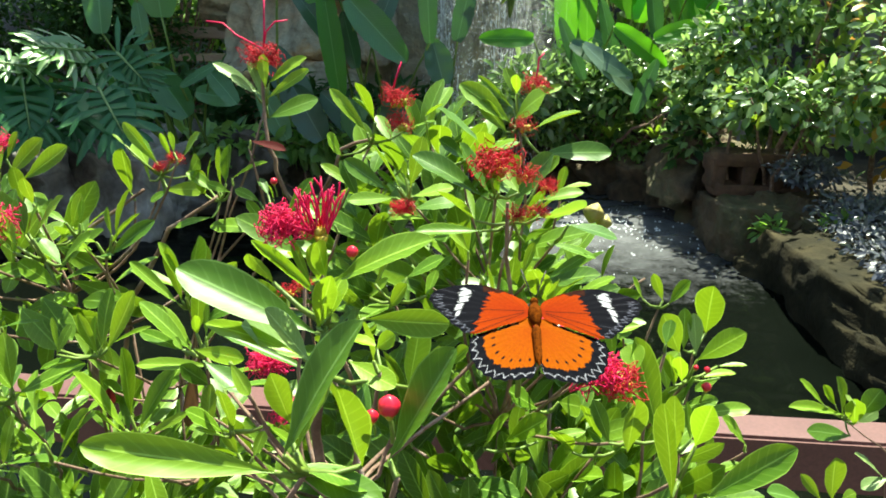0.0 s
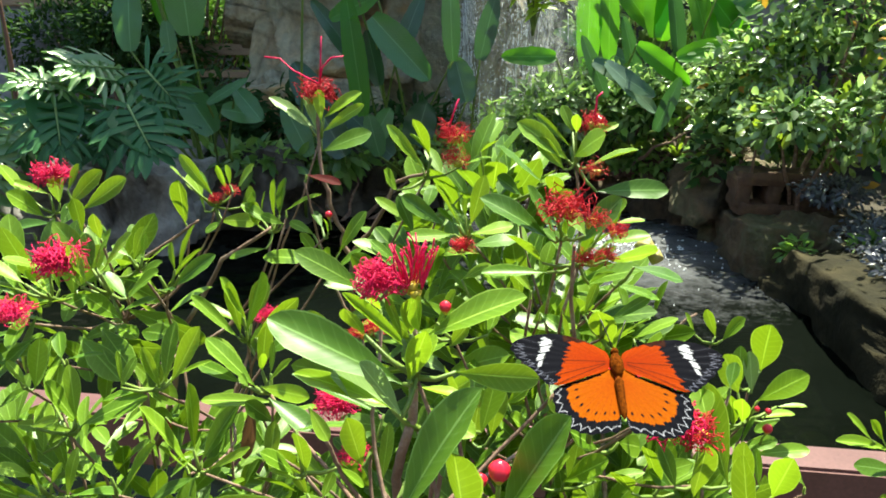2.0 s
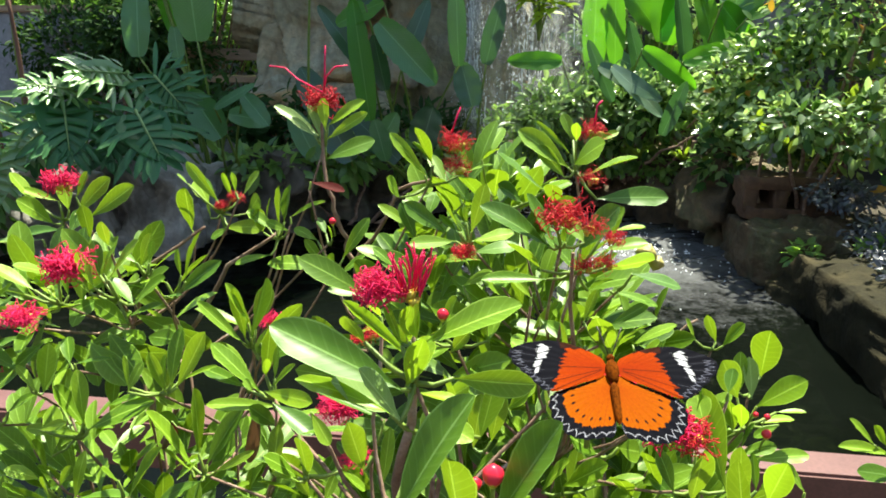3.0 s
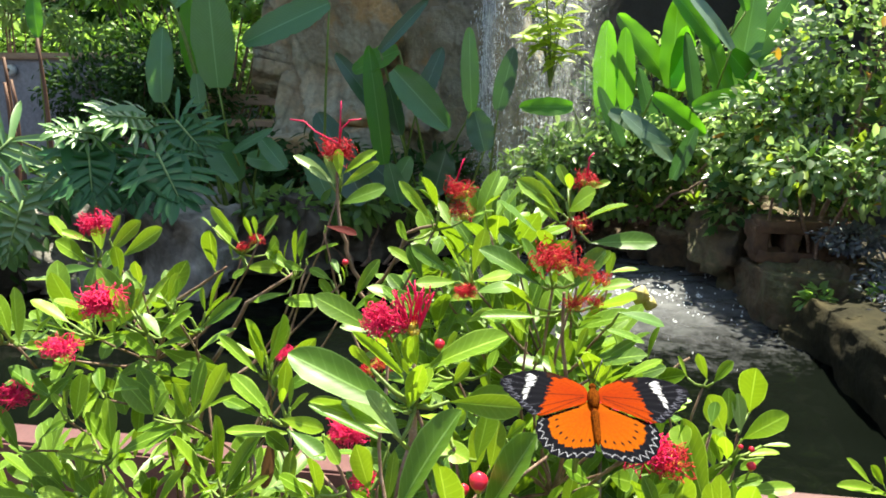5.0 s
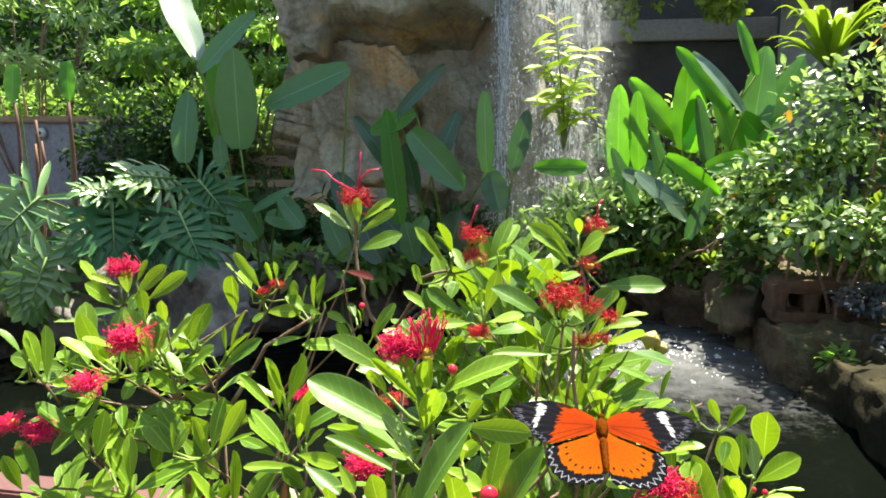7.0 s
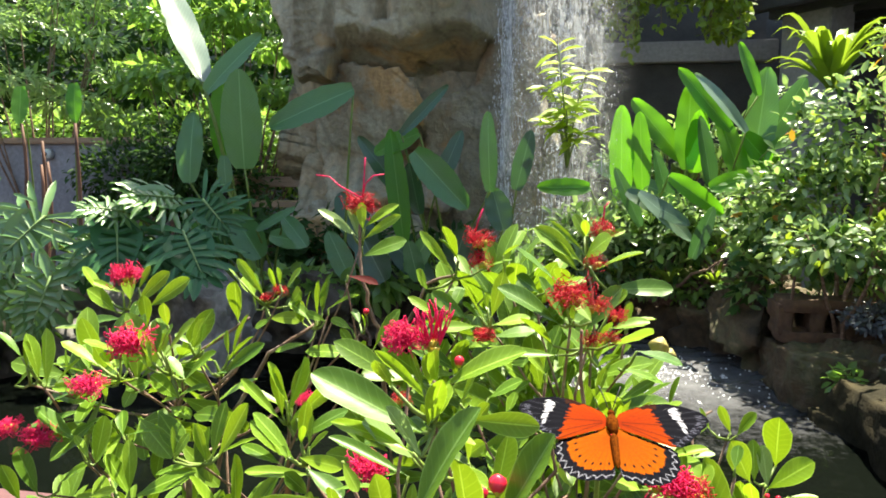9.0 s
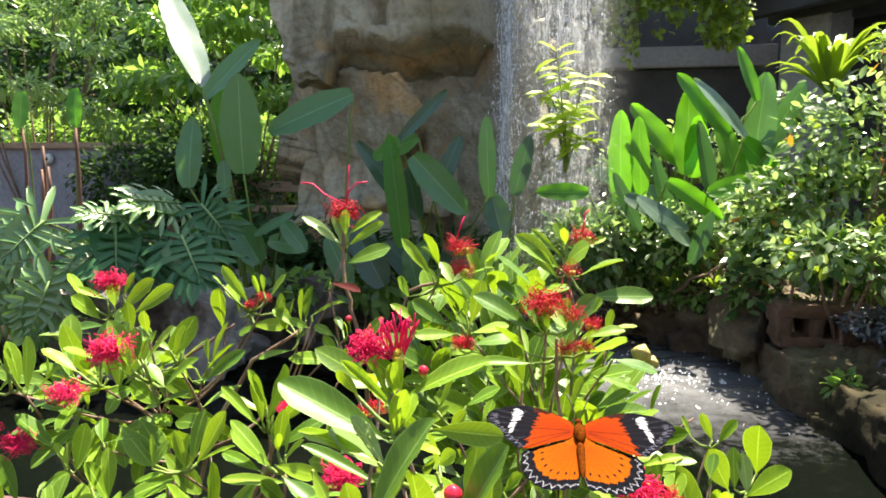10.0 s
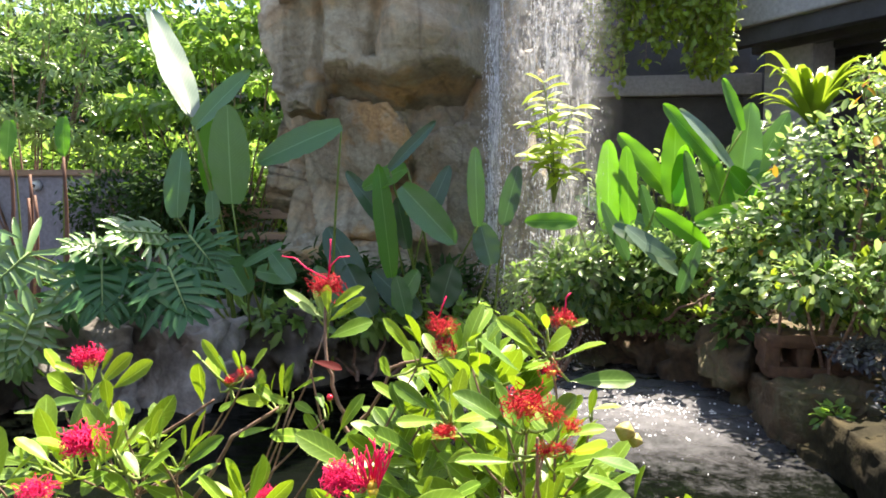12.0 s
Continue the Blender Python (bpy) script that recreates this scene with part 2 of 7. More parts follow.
def leaf(shrub, base, tip, width, mat, tilt=(0, 0, 0)):
    if mat is M and tint_rng.random() < 0.24:
        mat = D
    kind = leaf_rng.randrange(6)
    if (mat, kind) not in LEAVES:
        fold, curl, twist = [(0.10, 0.10, 0.02), (0.16, 0.02, -0.05), (0.06, 0.18, 0.06), (0.13, -0.06, 0.0), (0.18, 0.12, 0.05), (0.09, 0.06, -0.07)][kind]
        LEAVES[mat, kind] = leaf_mesh(fold * 0.40, curl, twist * 0.7, mat)
    b, t = Vector(base), Vector(tip)
    ax = t - b
    length = ax.length
    ax.normalize()
    view = (Vector((0, 0, 1.48)) - (b + t) / 2).normalized()
    n = view * 0.70 + Vector((0, 0.05, 0.75)) + Vector([leaf_rng.uniform(-0.55, 0.55) for _ in range(3)]) + Vector(tilt)
    n = (n - ax * n.dot(ax)).normalized()
    side = ax.cross(n)
    shown = max(0.84, abs(n.dot(view)))
    w = 0.92 * width / shown
    m = Matrix((side * w, ax * length, n * length)).transposed().to_4x4()
    m.translation = b
    ob = piece("leaf", LEAVES[mat, kind], shrub)
    ob.matrix_basis = m
    SPRIGS.setdefault(shrub, []).append((b, ax))


def grow_twigs(shrub, nodes):
    """Ties the leaves' bases together into twigs, and the twigs to the branch nodes."""
    rnd = random.Random(5)
    groups = []
    for b, ax in SPRIGS.get(shrub, []):
        for g in groups:
            if (g[0] - b).length < 0.026:
                g[1].append(b)
                break
        else:
            groups.append((b, [b]))
    petioles = []
    for seed, members in groups:
        c = sum(members, Vector()) / len(members)
        low = c + Vector((rnd.uniform(-.002, .002), rnd.uniform(0, .003), -0.005))
        for b in members:
            petioles.append(([b, (b + low) / 2 + Vector((0, 0.001, -0.002)), low], 0.0007, 0.0011))
        lower = [n for n in nodes if n.z < c.z - 0.02] or nodes
        n = min(lower, key=lambda q: (q - c).length + rnd.uniform(0, 0.03))
        tubes("twig", [(bent(low, n, (rnd.uniform(-.01, .01), 0.008, -0.012), 7, 0.0015, rnd), 0.0007, 0.0011)], BARK, shrub)
    for run in petioles:
        tubes("leaf_stalk", [run], GREEN_STEM, shrub, 4)


def branch(shrub, points, r0, r1):
    rnd = random.Random(round(points[0][0] * 1e4))
    pts = []
    for a, b in zip(points, points[1:]):
        pts += bent(a, b, (rnd.uniform(-.004, .004), 0, 0), 5, 0.0006, rnd)[:-1]
    pts.append(Vector(points[-1]))
    return tubes("branch", [(pts, r0 * 0.75, r1 * 0.75)], BARK, shrub, 8)


def flower(shrub, at, radius, kind, seed, up=(0, -0.25, 1), count=46, label=""):
    """A flower head: a knot of calyx cups and many thin stamens, upright when fresh and curled when spent."""
    rnd = random.Random(seed)
    radius *= 0.92
    at, up = Vector(at), Vector(up).normalized()
    bm = bmesh.new()
    for i in range(5):
        off = Vector((rnd.uniform(-1, 1), rnd.uniform(-1, 1), rnd.uniform(-.3, .3))) * radius * 0.45
        m = Matrix.Translation(at + off - up * radius * 0.55) @ up.to_track_quat("Z", "Y").to_matrix().to_4x4()
        bmesh.ops.create_cone(bm, cap_ends=True, segments=8, radius1=radius * 0.10, radius2=radius * 0.24, depth=radius * 0.42, matrix=m)
    head = part("flower_head", bm, CALYX, shrub, label)
    runs, tips = [], []
    for i in range(count if kind == "fresh" else int(count * (1.9 if kind == "pink" else 1.5))):
        off = Vector((rnd.uniform(-1, 1), rnd.uniform(-1, 1), rnd.uniform(-.5, .3))) * radius * 0.5
        out = (off.normalized() * (rnd.uniform(0.05, 0.35) if kind == "fresh" else rnd.uniform(0.2, 0.7)) + up * (1.0 if kind == "fresh" else 0.35) + Vector([rnd.uniform(-.4, .4) * (0.45 if kind == "fresh" else 1) for _ in range(3)])).normalized()
        reach = radius * (rnd.uniform(1.1, 1.7) if kind == "fresh" else rnd.uniform(0.4, 0.95))
        p0 = at + off * 0.8 - up * radius * 0.3
        curl = Vector([rnd.uniform(-1, 1) for _ in range(3)]) * reach * (0.12 if kind == "fresh" else 0.75)
        end = p0 + out * reach
        pts = bent(p0, end, curl, 6, reach * (0.01 if kind == "fresh" else 0.10), rnd)
        thick = radius * (0.045 if kind == "fresh" else 0.027 if kind == "pink" else 0.021)
        runs.append((pts, thick, thick * 0.8))
        tips.append(end)
    tubes("stamen_tuft", runs, SPENT if kind == "spent" else STAMEN, head, 4, kind="stuff")
    bm = bmesh.new()
    for p in tips:
        bmesh.ops.create_icosphere(bm, subdivisions=1, radius=radius * 0.045, matrix=Matrix.Translation(p))
    part("pollen", bm, SPENT if kind == "spent" else STAMEN, head)["kind"] = "stuff"
    return head


def bud(shrub, at, radius, up=(0, -0.1, 1)):
    at, up = Vector(at), Vector(up).normalized()
    q = up.to_track_quat("Z", "Y").to_matrix().to_4x4()
    bm = bmesh.new()
    bmesh.ops.create_uvsphere(bm, u_segments=14, v_segments=10, radius=radius)
    for v in bm.verts:
        v.co.z *= 0.95
        if v.co.z > radius * 0.75:
            v.co.z += (v.co.z - radius * 0.75) * 0.6
        v.co += v.co.normalized() * 0.04 * radius * math.sin(5 * math.atan2(v.co.y, v.co.x))
    bmesh.ops.transform(bm, matrix=Matrix.Translation(at) @ q, verts=bm.verts)
    b = part("bud", bm, BUD, shrub, "round red flower bud")
    bm = bmesh.new()
    bmesh.ops.create_cone(bm, cap_ends=True, segments=10, radius1=radius * 0.3, radius2=radius * 0.85, depth=radius * 0.9, matrix=Matrix.Translation(at - up * radius * 0.9) @ q)
    part("calyx", bm, CALYX, b)
    tubes("stalk", [(bent(at - up * radius * 1.2, at - up * radius * 5 + Vector((0, .004, 0)), (0, .001, 0), 4), radius * 0.22, radius * 0.25)], GREEN_STEM, b, 5)
    return b


# ---- ground, pond and stone edging ----
def cracked(name, stops, scale, *rest, **more):
    """Rock: the mottled surface with dark cracks and stained streaks."""
    m = surface(name, stops, scale, *rest, **more)
    nodes, links = m.node_tree.nodes, m.node_tree.links
    bsdf = nodes["Principled BSDF"]
    col = bsdf.inputs["Base Color"].links[0].from_socket
    tc = nodes.new("ShaderNodeTexCoord")
    warp = nodes.new("ShaderNodeVectorMath")
    warp.operation = "ADD"
    links.new(tc.outputs["Object"], warp.inputs[0])
    n = nodes.new("ShaderNodeTexNoise")
    n.inputs["Scale"].default_value = 2.5
    links.new(n.outputs["Color"], warp.inputs[1])
    v = nodes.new("ShaderNodeTexVoronoi")
    v.feature = "DISTANCE_TO_EDGE"
    v.inputs["Scale"].default_value = 1.1
    links.new(warp.outputs[0], v.inputs["Vector"])
    crack = ramp(nodes, links, v.outputs["Distance"], [(0.0, (0.3, 0.26, 0.22)), (0.03, (1, 1, 1))])
    col = mix_rgb(nodes, links, 0.45, col, crack, "MULTIPLY")
    stain = noise_tex(nodes, links, 1.0, 5, 0.6, "Object", (5, 5, 0.7))
    col = mix_rgb(nodes, links, 0.5, col, ramp(nodes, links, stain, [(0.35, (0.40, 0.32, 0.25)), (0.52, (1, 1, 1))]), "MULTIPLY")
    links.new(col, bsdf.inputs["Base Color"])
    return m


SOIL = surface("dark_garden_soil", [(0.3, (0.02, 0.015, 0.01)), (0.7, (0.06, 0.045, 0.03))], 4, 0.95, 0.6, 0.02)
ROCK = cracked("weathered_cliff_rock", [(0.28, (0.15, 0.11, 0.07)), (0.40, (0.58, 0.36, 0.16)), (0.46, (0.38, 0.32, 0.22)), (0.54, (0.47, 0.42, 0.30)), (0.61, (0.54, 0.41, 0.26)), (0.75, (0.58, 0.53, 0.41))], 1.5, 0.85, 0.9, 0.05, fine=24)
# SHORE carries the shade under overhanging plants in its dark tones
SHORE = cracked("shaded_shore_stone", [(0.3, (0.016, 0.014, 0.010)), (0.5, (0.07, 0.058, 0.042)), (0.7, (0.17, 0.148, 0.115))], 3.5, 0.75, 0.6, 0.03, fine=30)
PALE_STONE = cracked("pale_grey_shore_stone", [(0.3, (0.10, 0.09, 0.08)), (0.5, (0.30, 0.28, 0.26)), (0.7, (0.46, 0.44, 0.41))], 3.5, 0.7, 0.7, 0.03, fine=26)
# BROWN is brown stone taken near black: the near wall's shade is in its colour
BROWN = cracked("shaded_brown_stone", [(0.3, (0.008, 0.007, 0.003)), (0.5, (0.024, 0.020, 0.009)), (0.72, (0.055, 0.043, 0.020))], 4.0, 0.9, 0.7, 0.03, fine=26, spec=0.2)
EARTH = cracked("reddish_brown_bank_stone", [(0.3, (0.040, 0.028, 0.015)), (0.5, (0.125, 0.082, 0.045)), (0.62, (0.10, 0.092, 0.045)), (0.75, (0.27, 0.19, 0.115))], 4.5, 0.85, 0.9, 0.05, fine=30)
RAIL = surface("brown_red_rail_paint", [(0.3, (0.125, 0.052, 0.050)), (0.7, (0.17, 0.076, 0.072))], 12, 0.42, 0.1, 0.001, fine=200)
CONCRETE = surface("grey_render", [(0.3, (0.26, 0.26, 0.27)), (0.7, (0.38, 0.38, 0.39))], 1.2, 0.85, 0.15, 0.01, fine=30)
DARK_BEAM = surface("dark_beam_and_recess", [(0.3, (0.03, 0.03, 0.032)), (0.7, (0.06, 0.06, 0.065))], 5, 0.6, 0.2, 0.005)
PALE_WALL = surface("pale_grey_garden_wall", [(0.3, (0.24, 0.24, 0.28)), (0.7, (0.33, 0.33, 0.37))], 1.5, 0.85, 0.2, 0.01, fine=24)
WOOD = surface("weathered_bench_wood", [(0.3, (0.30, 0.19, 0.12)), (0.7, (0.46, 0.32, 0.22))], 6, 0.6, 0.3, 0.004, stretch=(1, 8, 8))

WATER_Z = 0.50


def water_material():
    m, nodes, links, bsdf = node_material("murky_pond_water")
    n = noise_tex(nodes, links, 1.3, 3, 0.5)
    col = ramp(nodes, links, n, [(0.35, (0.001, 0.0015, 0.001)), (0.65, (0.003, 0.004, 0.003))])
    # a pale patch painted into the water: sky glare on the ripples, with air bubbles
    tc = nodes.new("ShaderNodeTexCoord")
    far = nodes.new("ShaderNodeVectorMath")
    far.operation = "DISTANCE"
    far.inputs[1].default_value = (0.62, 3.52, WATER_Z)
    links.new(tc.outputs["Object"], far.inputs[0])
    ring = math_node(nodes, links, "ADD", far.outputs["Value"], math_node(nodes, links, "MULTIPLY", noise_tex(nodes, links, 7, 8, 0.85), 2.0))
    glare_foam = nodes.new("ShaderNodeMapRange")
    for k, v in (("From Min", 0.9), ("From Max", 2.05), ("To Min", 0.9), ("To Max", 0.0)):
        glare_foam.inputs[k].default_value = v
    links.new(ring, glare_foam.inputs[0])
    col = mix_rgb(nodes, links, glare_foam.outputs[0], col, (0.175, 0.175, 0.19))
    links.new(col, bsdf.inputs["Base Color"])
    bsdf.inputs["Roughness"].default_value = 0.07
    bsdf.inputs["IOR"].default_value = 1.33
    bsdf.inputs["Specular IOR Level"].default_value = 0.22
    links.new(math_node(nodes, links, "ADD", math_node(nodes, links, "MULTIPLY", glare_foam.outputs[0], 0.6), 0.08), bsdf.inputs["Specular IOR Level"])
    links.new(math_node(nodes, links, "ADD", math_node(nodes, links, "MULTIPLY", glare_foam.outputs[0], 0.2), 0.07), bsdf.inputs["Roughness"])
    b = nodes.new("ShaderNodeBump")
    b.inputs["Distance"].default_value = 0.012
    links.new(math_node(nodes, links, "ADD", math_node(nodes, links, "MULTIPLY", glare_foam.outputs[0], 0.6), 0.02), b.inputs["Strength"])
    links.new(noise_tex(nodes, links, 40, 4, 0.6), b.inputs["Height"])
    links.new(b.outputs[0], bsdf.inputs["Normal"])
    return m


def pond():
    nx, ny = 190, 190
    x0, x1, y0, y1 = -4.2, 1.35, 0.95, 4.75
    verts, faces = [], []
    for j in range(ny):
        for i in range(nx):
            x, y = x0 + (x1 - x0) * i / (nx - 1), y0 + (y1 - y0) * j / (ny - 1)
            d = math.hypot(x - 0.1, y - 4.15)
            amp = 0.0008 + 0.0024 / (1 + math.exp(-5 * (x + 0.2))) + 0.020 * math.exp(-(d / 1.5) ** 2)
            h = amp * (noise.noise(Vector((x * 7, y * 9, 0.3))) + 0.6 * noise.noise(Vector((x * 17, y * 21, 2.0))) + 0.35 * noise.noise(Vector((x * 37, y * 45, 5.0))))
            h += amp * 0.35 * math.sin(d * 26) * math.exp(-d / 1.2)
            verts.append((x, y, WATER_Z + h))
    for j in range(ny - 1):
        for i in range(nx - 1):
            a = j * nx + i
            faces.append((a, a + 1, a + nx + 1, a + nx))
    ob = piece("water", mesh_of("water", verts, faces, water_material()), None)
    tagged(ob, "dark rippled pond water below the waterfall", "water", kind="structure")


def ground():
    """One sheet to the horizon, sunk under the pond."""
    xs = [-600, -60, -12, -6, -4.3, -4.0, -3, -2, -1, 0, 0.6, 1.0, 1.32, 1.5, 3, 8, 60, 600]
    ys = [-600, -60, -6, 0, 0.5, 0.9, 1.1, 2, 3, 4, 4.5, 4.75, 5.0, 7, 12, 60, 600]
    verts, faces = [], []
    for y in ys:
        for x in xs:
            inside = -4.1 < x < 1.2 and 1.0 < y < 4.6
            z = 0.1 if inside else (0.0 if y < 0.95 else 0.42)
            verts.append((x, y, z))
    n = len(xs)
    for j in range(len(ys) - 1):
        for i in range(n - 1):
            a = j * n + i
            faces.append((a, a + 1, a + n + 1, a + n))
    tagged(piece("ground", mesh_of("ground", verts, faces, SOIL, False), None), "dark bare garden soil", "ground", kind="structure")


def rough_block(name, size, at, mat, parent, seed, cuts=14, rough=0.12, scale=1.4, turn=0.0, taper=0.0, fine=0.02, facet=0.5, soft=0.32, profile=None):
    """A weathered block of stone: a rounded box broken up by large and small relief."""
    sx, sy, sz = (v / 2 for v in size)
    bm = bmesh.new()
    bmesh.ops.create_cube(bm, size=2)
    bmesh.ops.subdivide_edges(bm, edges=bm.edges, cuts=cuts, use_grid_fill=True)
    off = Vector((seed * 7.3, seed * 3.1, seed * 1.7))
    for v in bm.verts:
        p = v.co.copy()
        r = p.normalized() * 1.25
        p = p.lerp(r, soft)
        q = Vector((p.x * sx, p.y * sy, p.z * sz))
        k = 1 + taper * p.z
        q.x *= k
        q.y *= k
        n = Vector((p.x / sx, p.y / sy, p.z / sz)).normalized()
        s = q * scale + off
        seed_at = noise.voronoi(s * 1.3)[1][0]
        tilt = noise.cell_vector(seed_at * 9.7) * 2 - Vector((1, 1, 1))
        plane = tilt.dot(s * 1.3 - seed_at) * 0.9 + 0.5 * tilt.x
        h = rough * (noise.fractal(s, 1.0, 2.0, 4) * 0.35 + facet * plane) + fine * (noise.ridged_multi_fractal(s * 2.6, 1.0, 2.1, 4, 1.0, 2.0) - 1.0)
        v.co = q + n * h
        if profile:
            v.co.y += profile(v.co.x + at[0], v.co.z + at[2])
    bmesh.ops.transform(bm, matrix=pose(*at, 0, 0, turn), verts=bm.verts)
    bmesh.ops.recalc_face_normals(bm, faces=bm.faces)
    return part(name, bm, mat, parent)


ground()
pond()

cliff = thing("rock_cliff", (-0.8, 4.9, 0.4), "overhanging weathered brown rock cliff behind the pond", "rock")


def brow(x, z):
    """How far the overhang's face stands back: a leaning buttress on one side, an undercut brow beside it, a bulge at the other end."""
    k = min(1.0, max(0.0, (x + 1.42) / 0.10))
    under = k * max(0.0, 2.40 + 0.05 * math.sin(x * 9) - z) * 1.9
    h = min(z, 2.78)
    # above 2.78 the unseen top juts forward, shaped to shade the plants below
    lean = (1 - k) * (h - 2.0) * 0.40 + k * max(0.0, h - 2.44) * (0.70 - 0.45 * min(1.0, max(0.0, (x + 1.1) / 0.25))) - max(0.0, z - 2.78) * 0.50 * (1 if x > -1.62 else -1.5)
    groove = 0.10 * math.exp(-((x + 1.38) / 0.03) ** 2) + 0.13 * math.exp(-((x + 1.0 - 0.1 * (z - 2.5)) / 0.045) ** 2) * (z > 2.45)
    bulge = -0.16 * math.exp(-((x + 0.72) / 0.24) ** 2 - ((z - 2.66) / 0.16) ** 2)
    return under + lean + groove + bulge + max(0.0, x + 0.45) * 2.0


rough_block("overhang", (1.74, 1.6, 1.75), (-0.95, 4.93, 3.00), ROCK, cliff, 6.0, 90, 0.17, 1.5, 2, 0.26, 0.022, 0.8, 0.12, brow)
rough_block("rock_core", (1.80, 1.4, 2.2), (-0.84, 5.38, 1.4), ROCK, cliff, 2.0, 80, 0.26, 1.5, -4, -0.05, 0.03, 0.9, 0.16)
rough_block("rock_ledge", (1.3, 0.2, 0.16), (1.1, 6.05, 4.0), ROCK, cliff, 3.0, 24, 0.2, 1.5, 0, 0, 0.05)
rough_block("rock_foot", (1.1, 0.7, 0.75), (-1.25, 4.75, 0.85), ROCK, cliff, 4.0, 20, 0.14, 1.8, 8, -0.1, 0.03)
rough_block("rock_foot", (0.6, 0.5, 1.0), (-0.12, 5.0, 0.9), ROCK, cliff, 5.0, 20, 0.12, 1.8, 0, -0.15, 0.03)

# boulders along the far edge of the pond
rng = random.Random(4)
EDGE = [(-3.9, 2.6), (-3.3, 2.75), (-2.75, 2.9), (-2.3, 3.1), (-1.85, 3.28), (-1.45, 3.6), (-1.05, 4.0), (-0.6, 4.15), (-0.15, 4.4), (0.3, 4.5), (0.62, 4.5), (0.98, 4.4), (1.25, 4.05), (1.4, 3.7)]
for i, (x, y) in enumerate(EDGE):
    big = 0.34 + rng.uniform(0, 0.12)
    s = thing("shore_boulder", (x, y, 0.45), "rough grey-brown boulder at the pond's edge", "boulder", "pond edge boulders")
    rough_block("stone", (0.62 + (0.16 if i in (3, 4) else 0), 0.5, big * 1.5), (x, y + 0.14, 0.5 + big * 0.18), (PALE_STONE if i in (3, 4) else SHORE) if x < 0.2 else EARTH, s, 10 + i, 22, 0.16, 2.8, rng.uniform(-25, 25), -0.08, 0.05, 1.0)

# stone retaining wall on the right bank
wall = thing("stone_wall", (1.3, 2.6, 0.3), "brown stone retaining wall of a raised bed by the pond", "wall", kind="structure")
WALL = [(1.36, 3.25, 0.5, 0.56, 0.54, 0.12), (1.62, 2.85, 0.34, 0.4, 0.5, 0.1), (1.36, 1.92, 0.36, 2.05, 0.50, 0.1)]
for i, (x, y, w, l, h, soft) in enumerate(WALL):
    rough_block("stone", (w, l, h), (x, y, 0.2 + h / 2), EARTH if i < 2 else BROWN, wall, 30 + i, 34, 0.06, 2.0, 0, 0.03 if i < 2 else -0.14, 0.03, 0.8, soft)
bm = bmesh.new()
bmesh.ops.create_cube(bm, size=1, matrix=pose(2.62, 2.6, 0.36) @ Matrix.Diagonal((2.3, 3.6, 0.7, 1)))
bmesh.ops.subdivide_edges(bm, edges=bm.edges, cuts=10, use_grid_fill=True)
for v in bm.verts:
    v.co.z += 0.05 * noise.noise(v.co * 3)
tagged(part("planting_bed", bm, SOIL, None), "dark soil of the raised planting bed", "soil", kind="structure")

# the cliff is wet and dark beside the falling water
rn, rl = ROCK.node_tree.nodes, ROCK.node_tree.links
rock_bsdf = rn["Principled BSDF"]
dry = rock_bsdf.inputs["Base Color"].links[0].from_socket
where = rn.new("ShaderNodeSeparateXYZ")
rl.new(rn.new("ShaderNodeTexCoord").outputs["Object"], where.inputs[0])
edge_of_wet = math_node(rn, rl, "ADD", where.outputs[0], math_node(rn, rl, "MULTIPLY", noise_tex(rn, rl, 2.2, 5, 0.6), 0.9))
wet = rn.new("ShaderNodeMapRange")
for key, value in (("From Min", -0.42), ("From Max", 0.02), ("To Min", 0.0), ("To Max", 0.5)):
    wet.inputs[key].default_value = value
rl.new(edge_of_wet, wet.inputs[0])
rl.new(mix_rgb(rn, rl, wet.outputs[0], dry, (0.10, 0.085, 0.065)), rock_bsdf.inputs["Base Color"])
rl.new(math_node(rn, rl, "SUBTRACT", 0.85, math_node(rn, rl, "MULTIPLY", wet.outputs[0], 0.5)), rock_bsdf.inputs["Roughness"])

# ---- rail in front of the pond ----
rail = thing("rail", (0, 0.8, 0), "brown-red painted metal rail behind the shrubs", "railing")
yaw = math.degrees(math.atan2(-0.045, 1.09))


def bar(name, size, at, turn, mat, parent, round_by=0.004):
    bm = bmesh.new()
    bmesh.ops.create_cube(bm, size=1, matrix=pose(*at, 0, 0, turn) @ Matrix.Diagonal((*size, 1)))
    bmesh.ops.bevel(bm, geom=bm.edges, offset=round_by, segments=2, affect="EDGES")
    return part(name, bm, mat, parent, smooth=False)


bar("top_bar", (3.6, 0.055, 0.075), (-0.1, 0.806, 0.963), yaw, RAIL, rail)
for x in (-1.5, 0.95):
    bar("post", (0.05, 0.05, 0.94), (x, 0.806 - 0.041 * (x + 0.1), 0.462), yaw, RAIL, rail)

# ---- buildings ----
house = thing("pavilion", (2.6, 6.2, 0.4), "grey rendered pavilion with dark beams under its eave", "building")
d = Vector((0.75, -0.95, 0)).normalized()
back = Vector((0.95, 0.75, 0)).normalized()
turn = math.degrees(math.atan2(d.y, d.x))
corner = Vector((1.62, 6.02, 0))


def along(a, b, z):
    p = corner + d * a + back * b
    return (p.x, p.y, z)


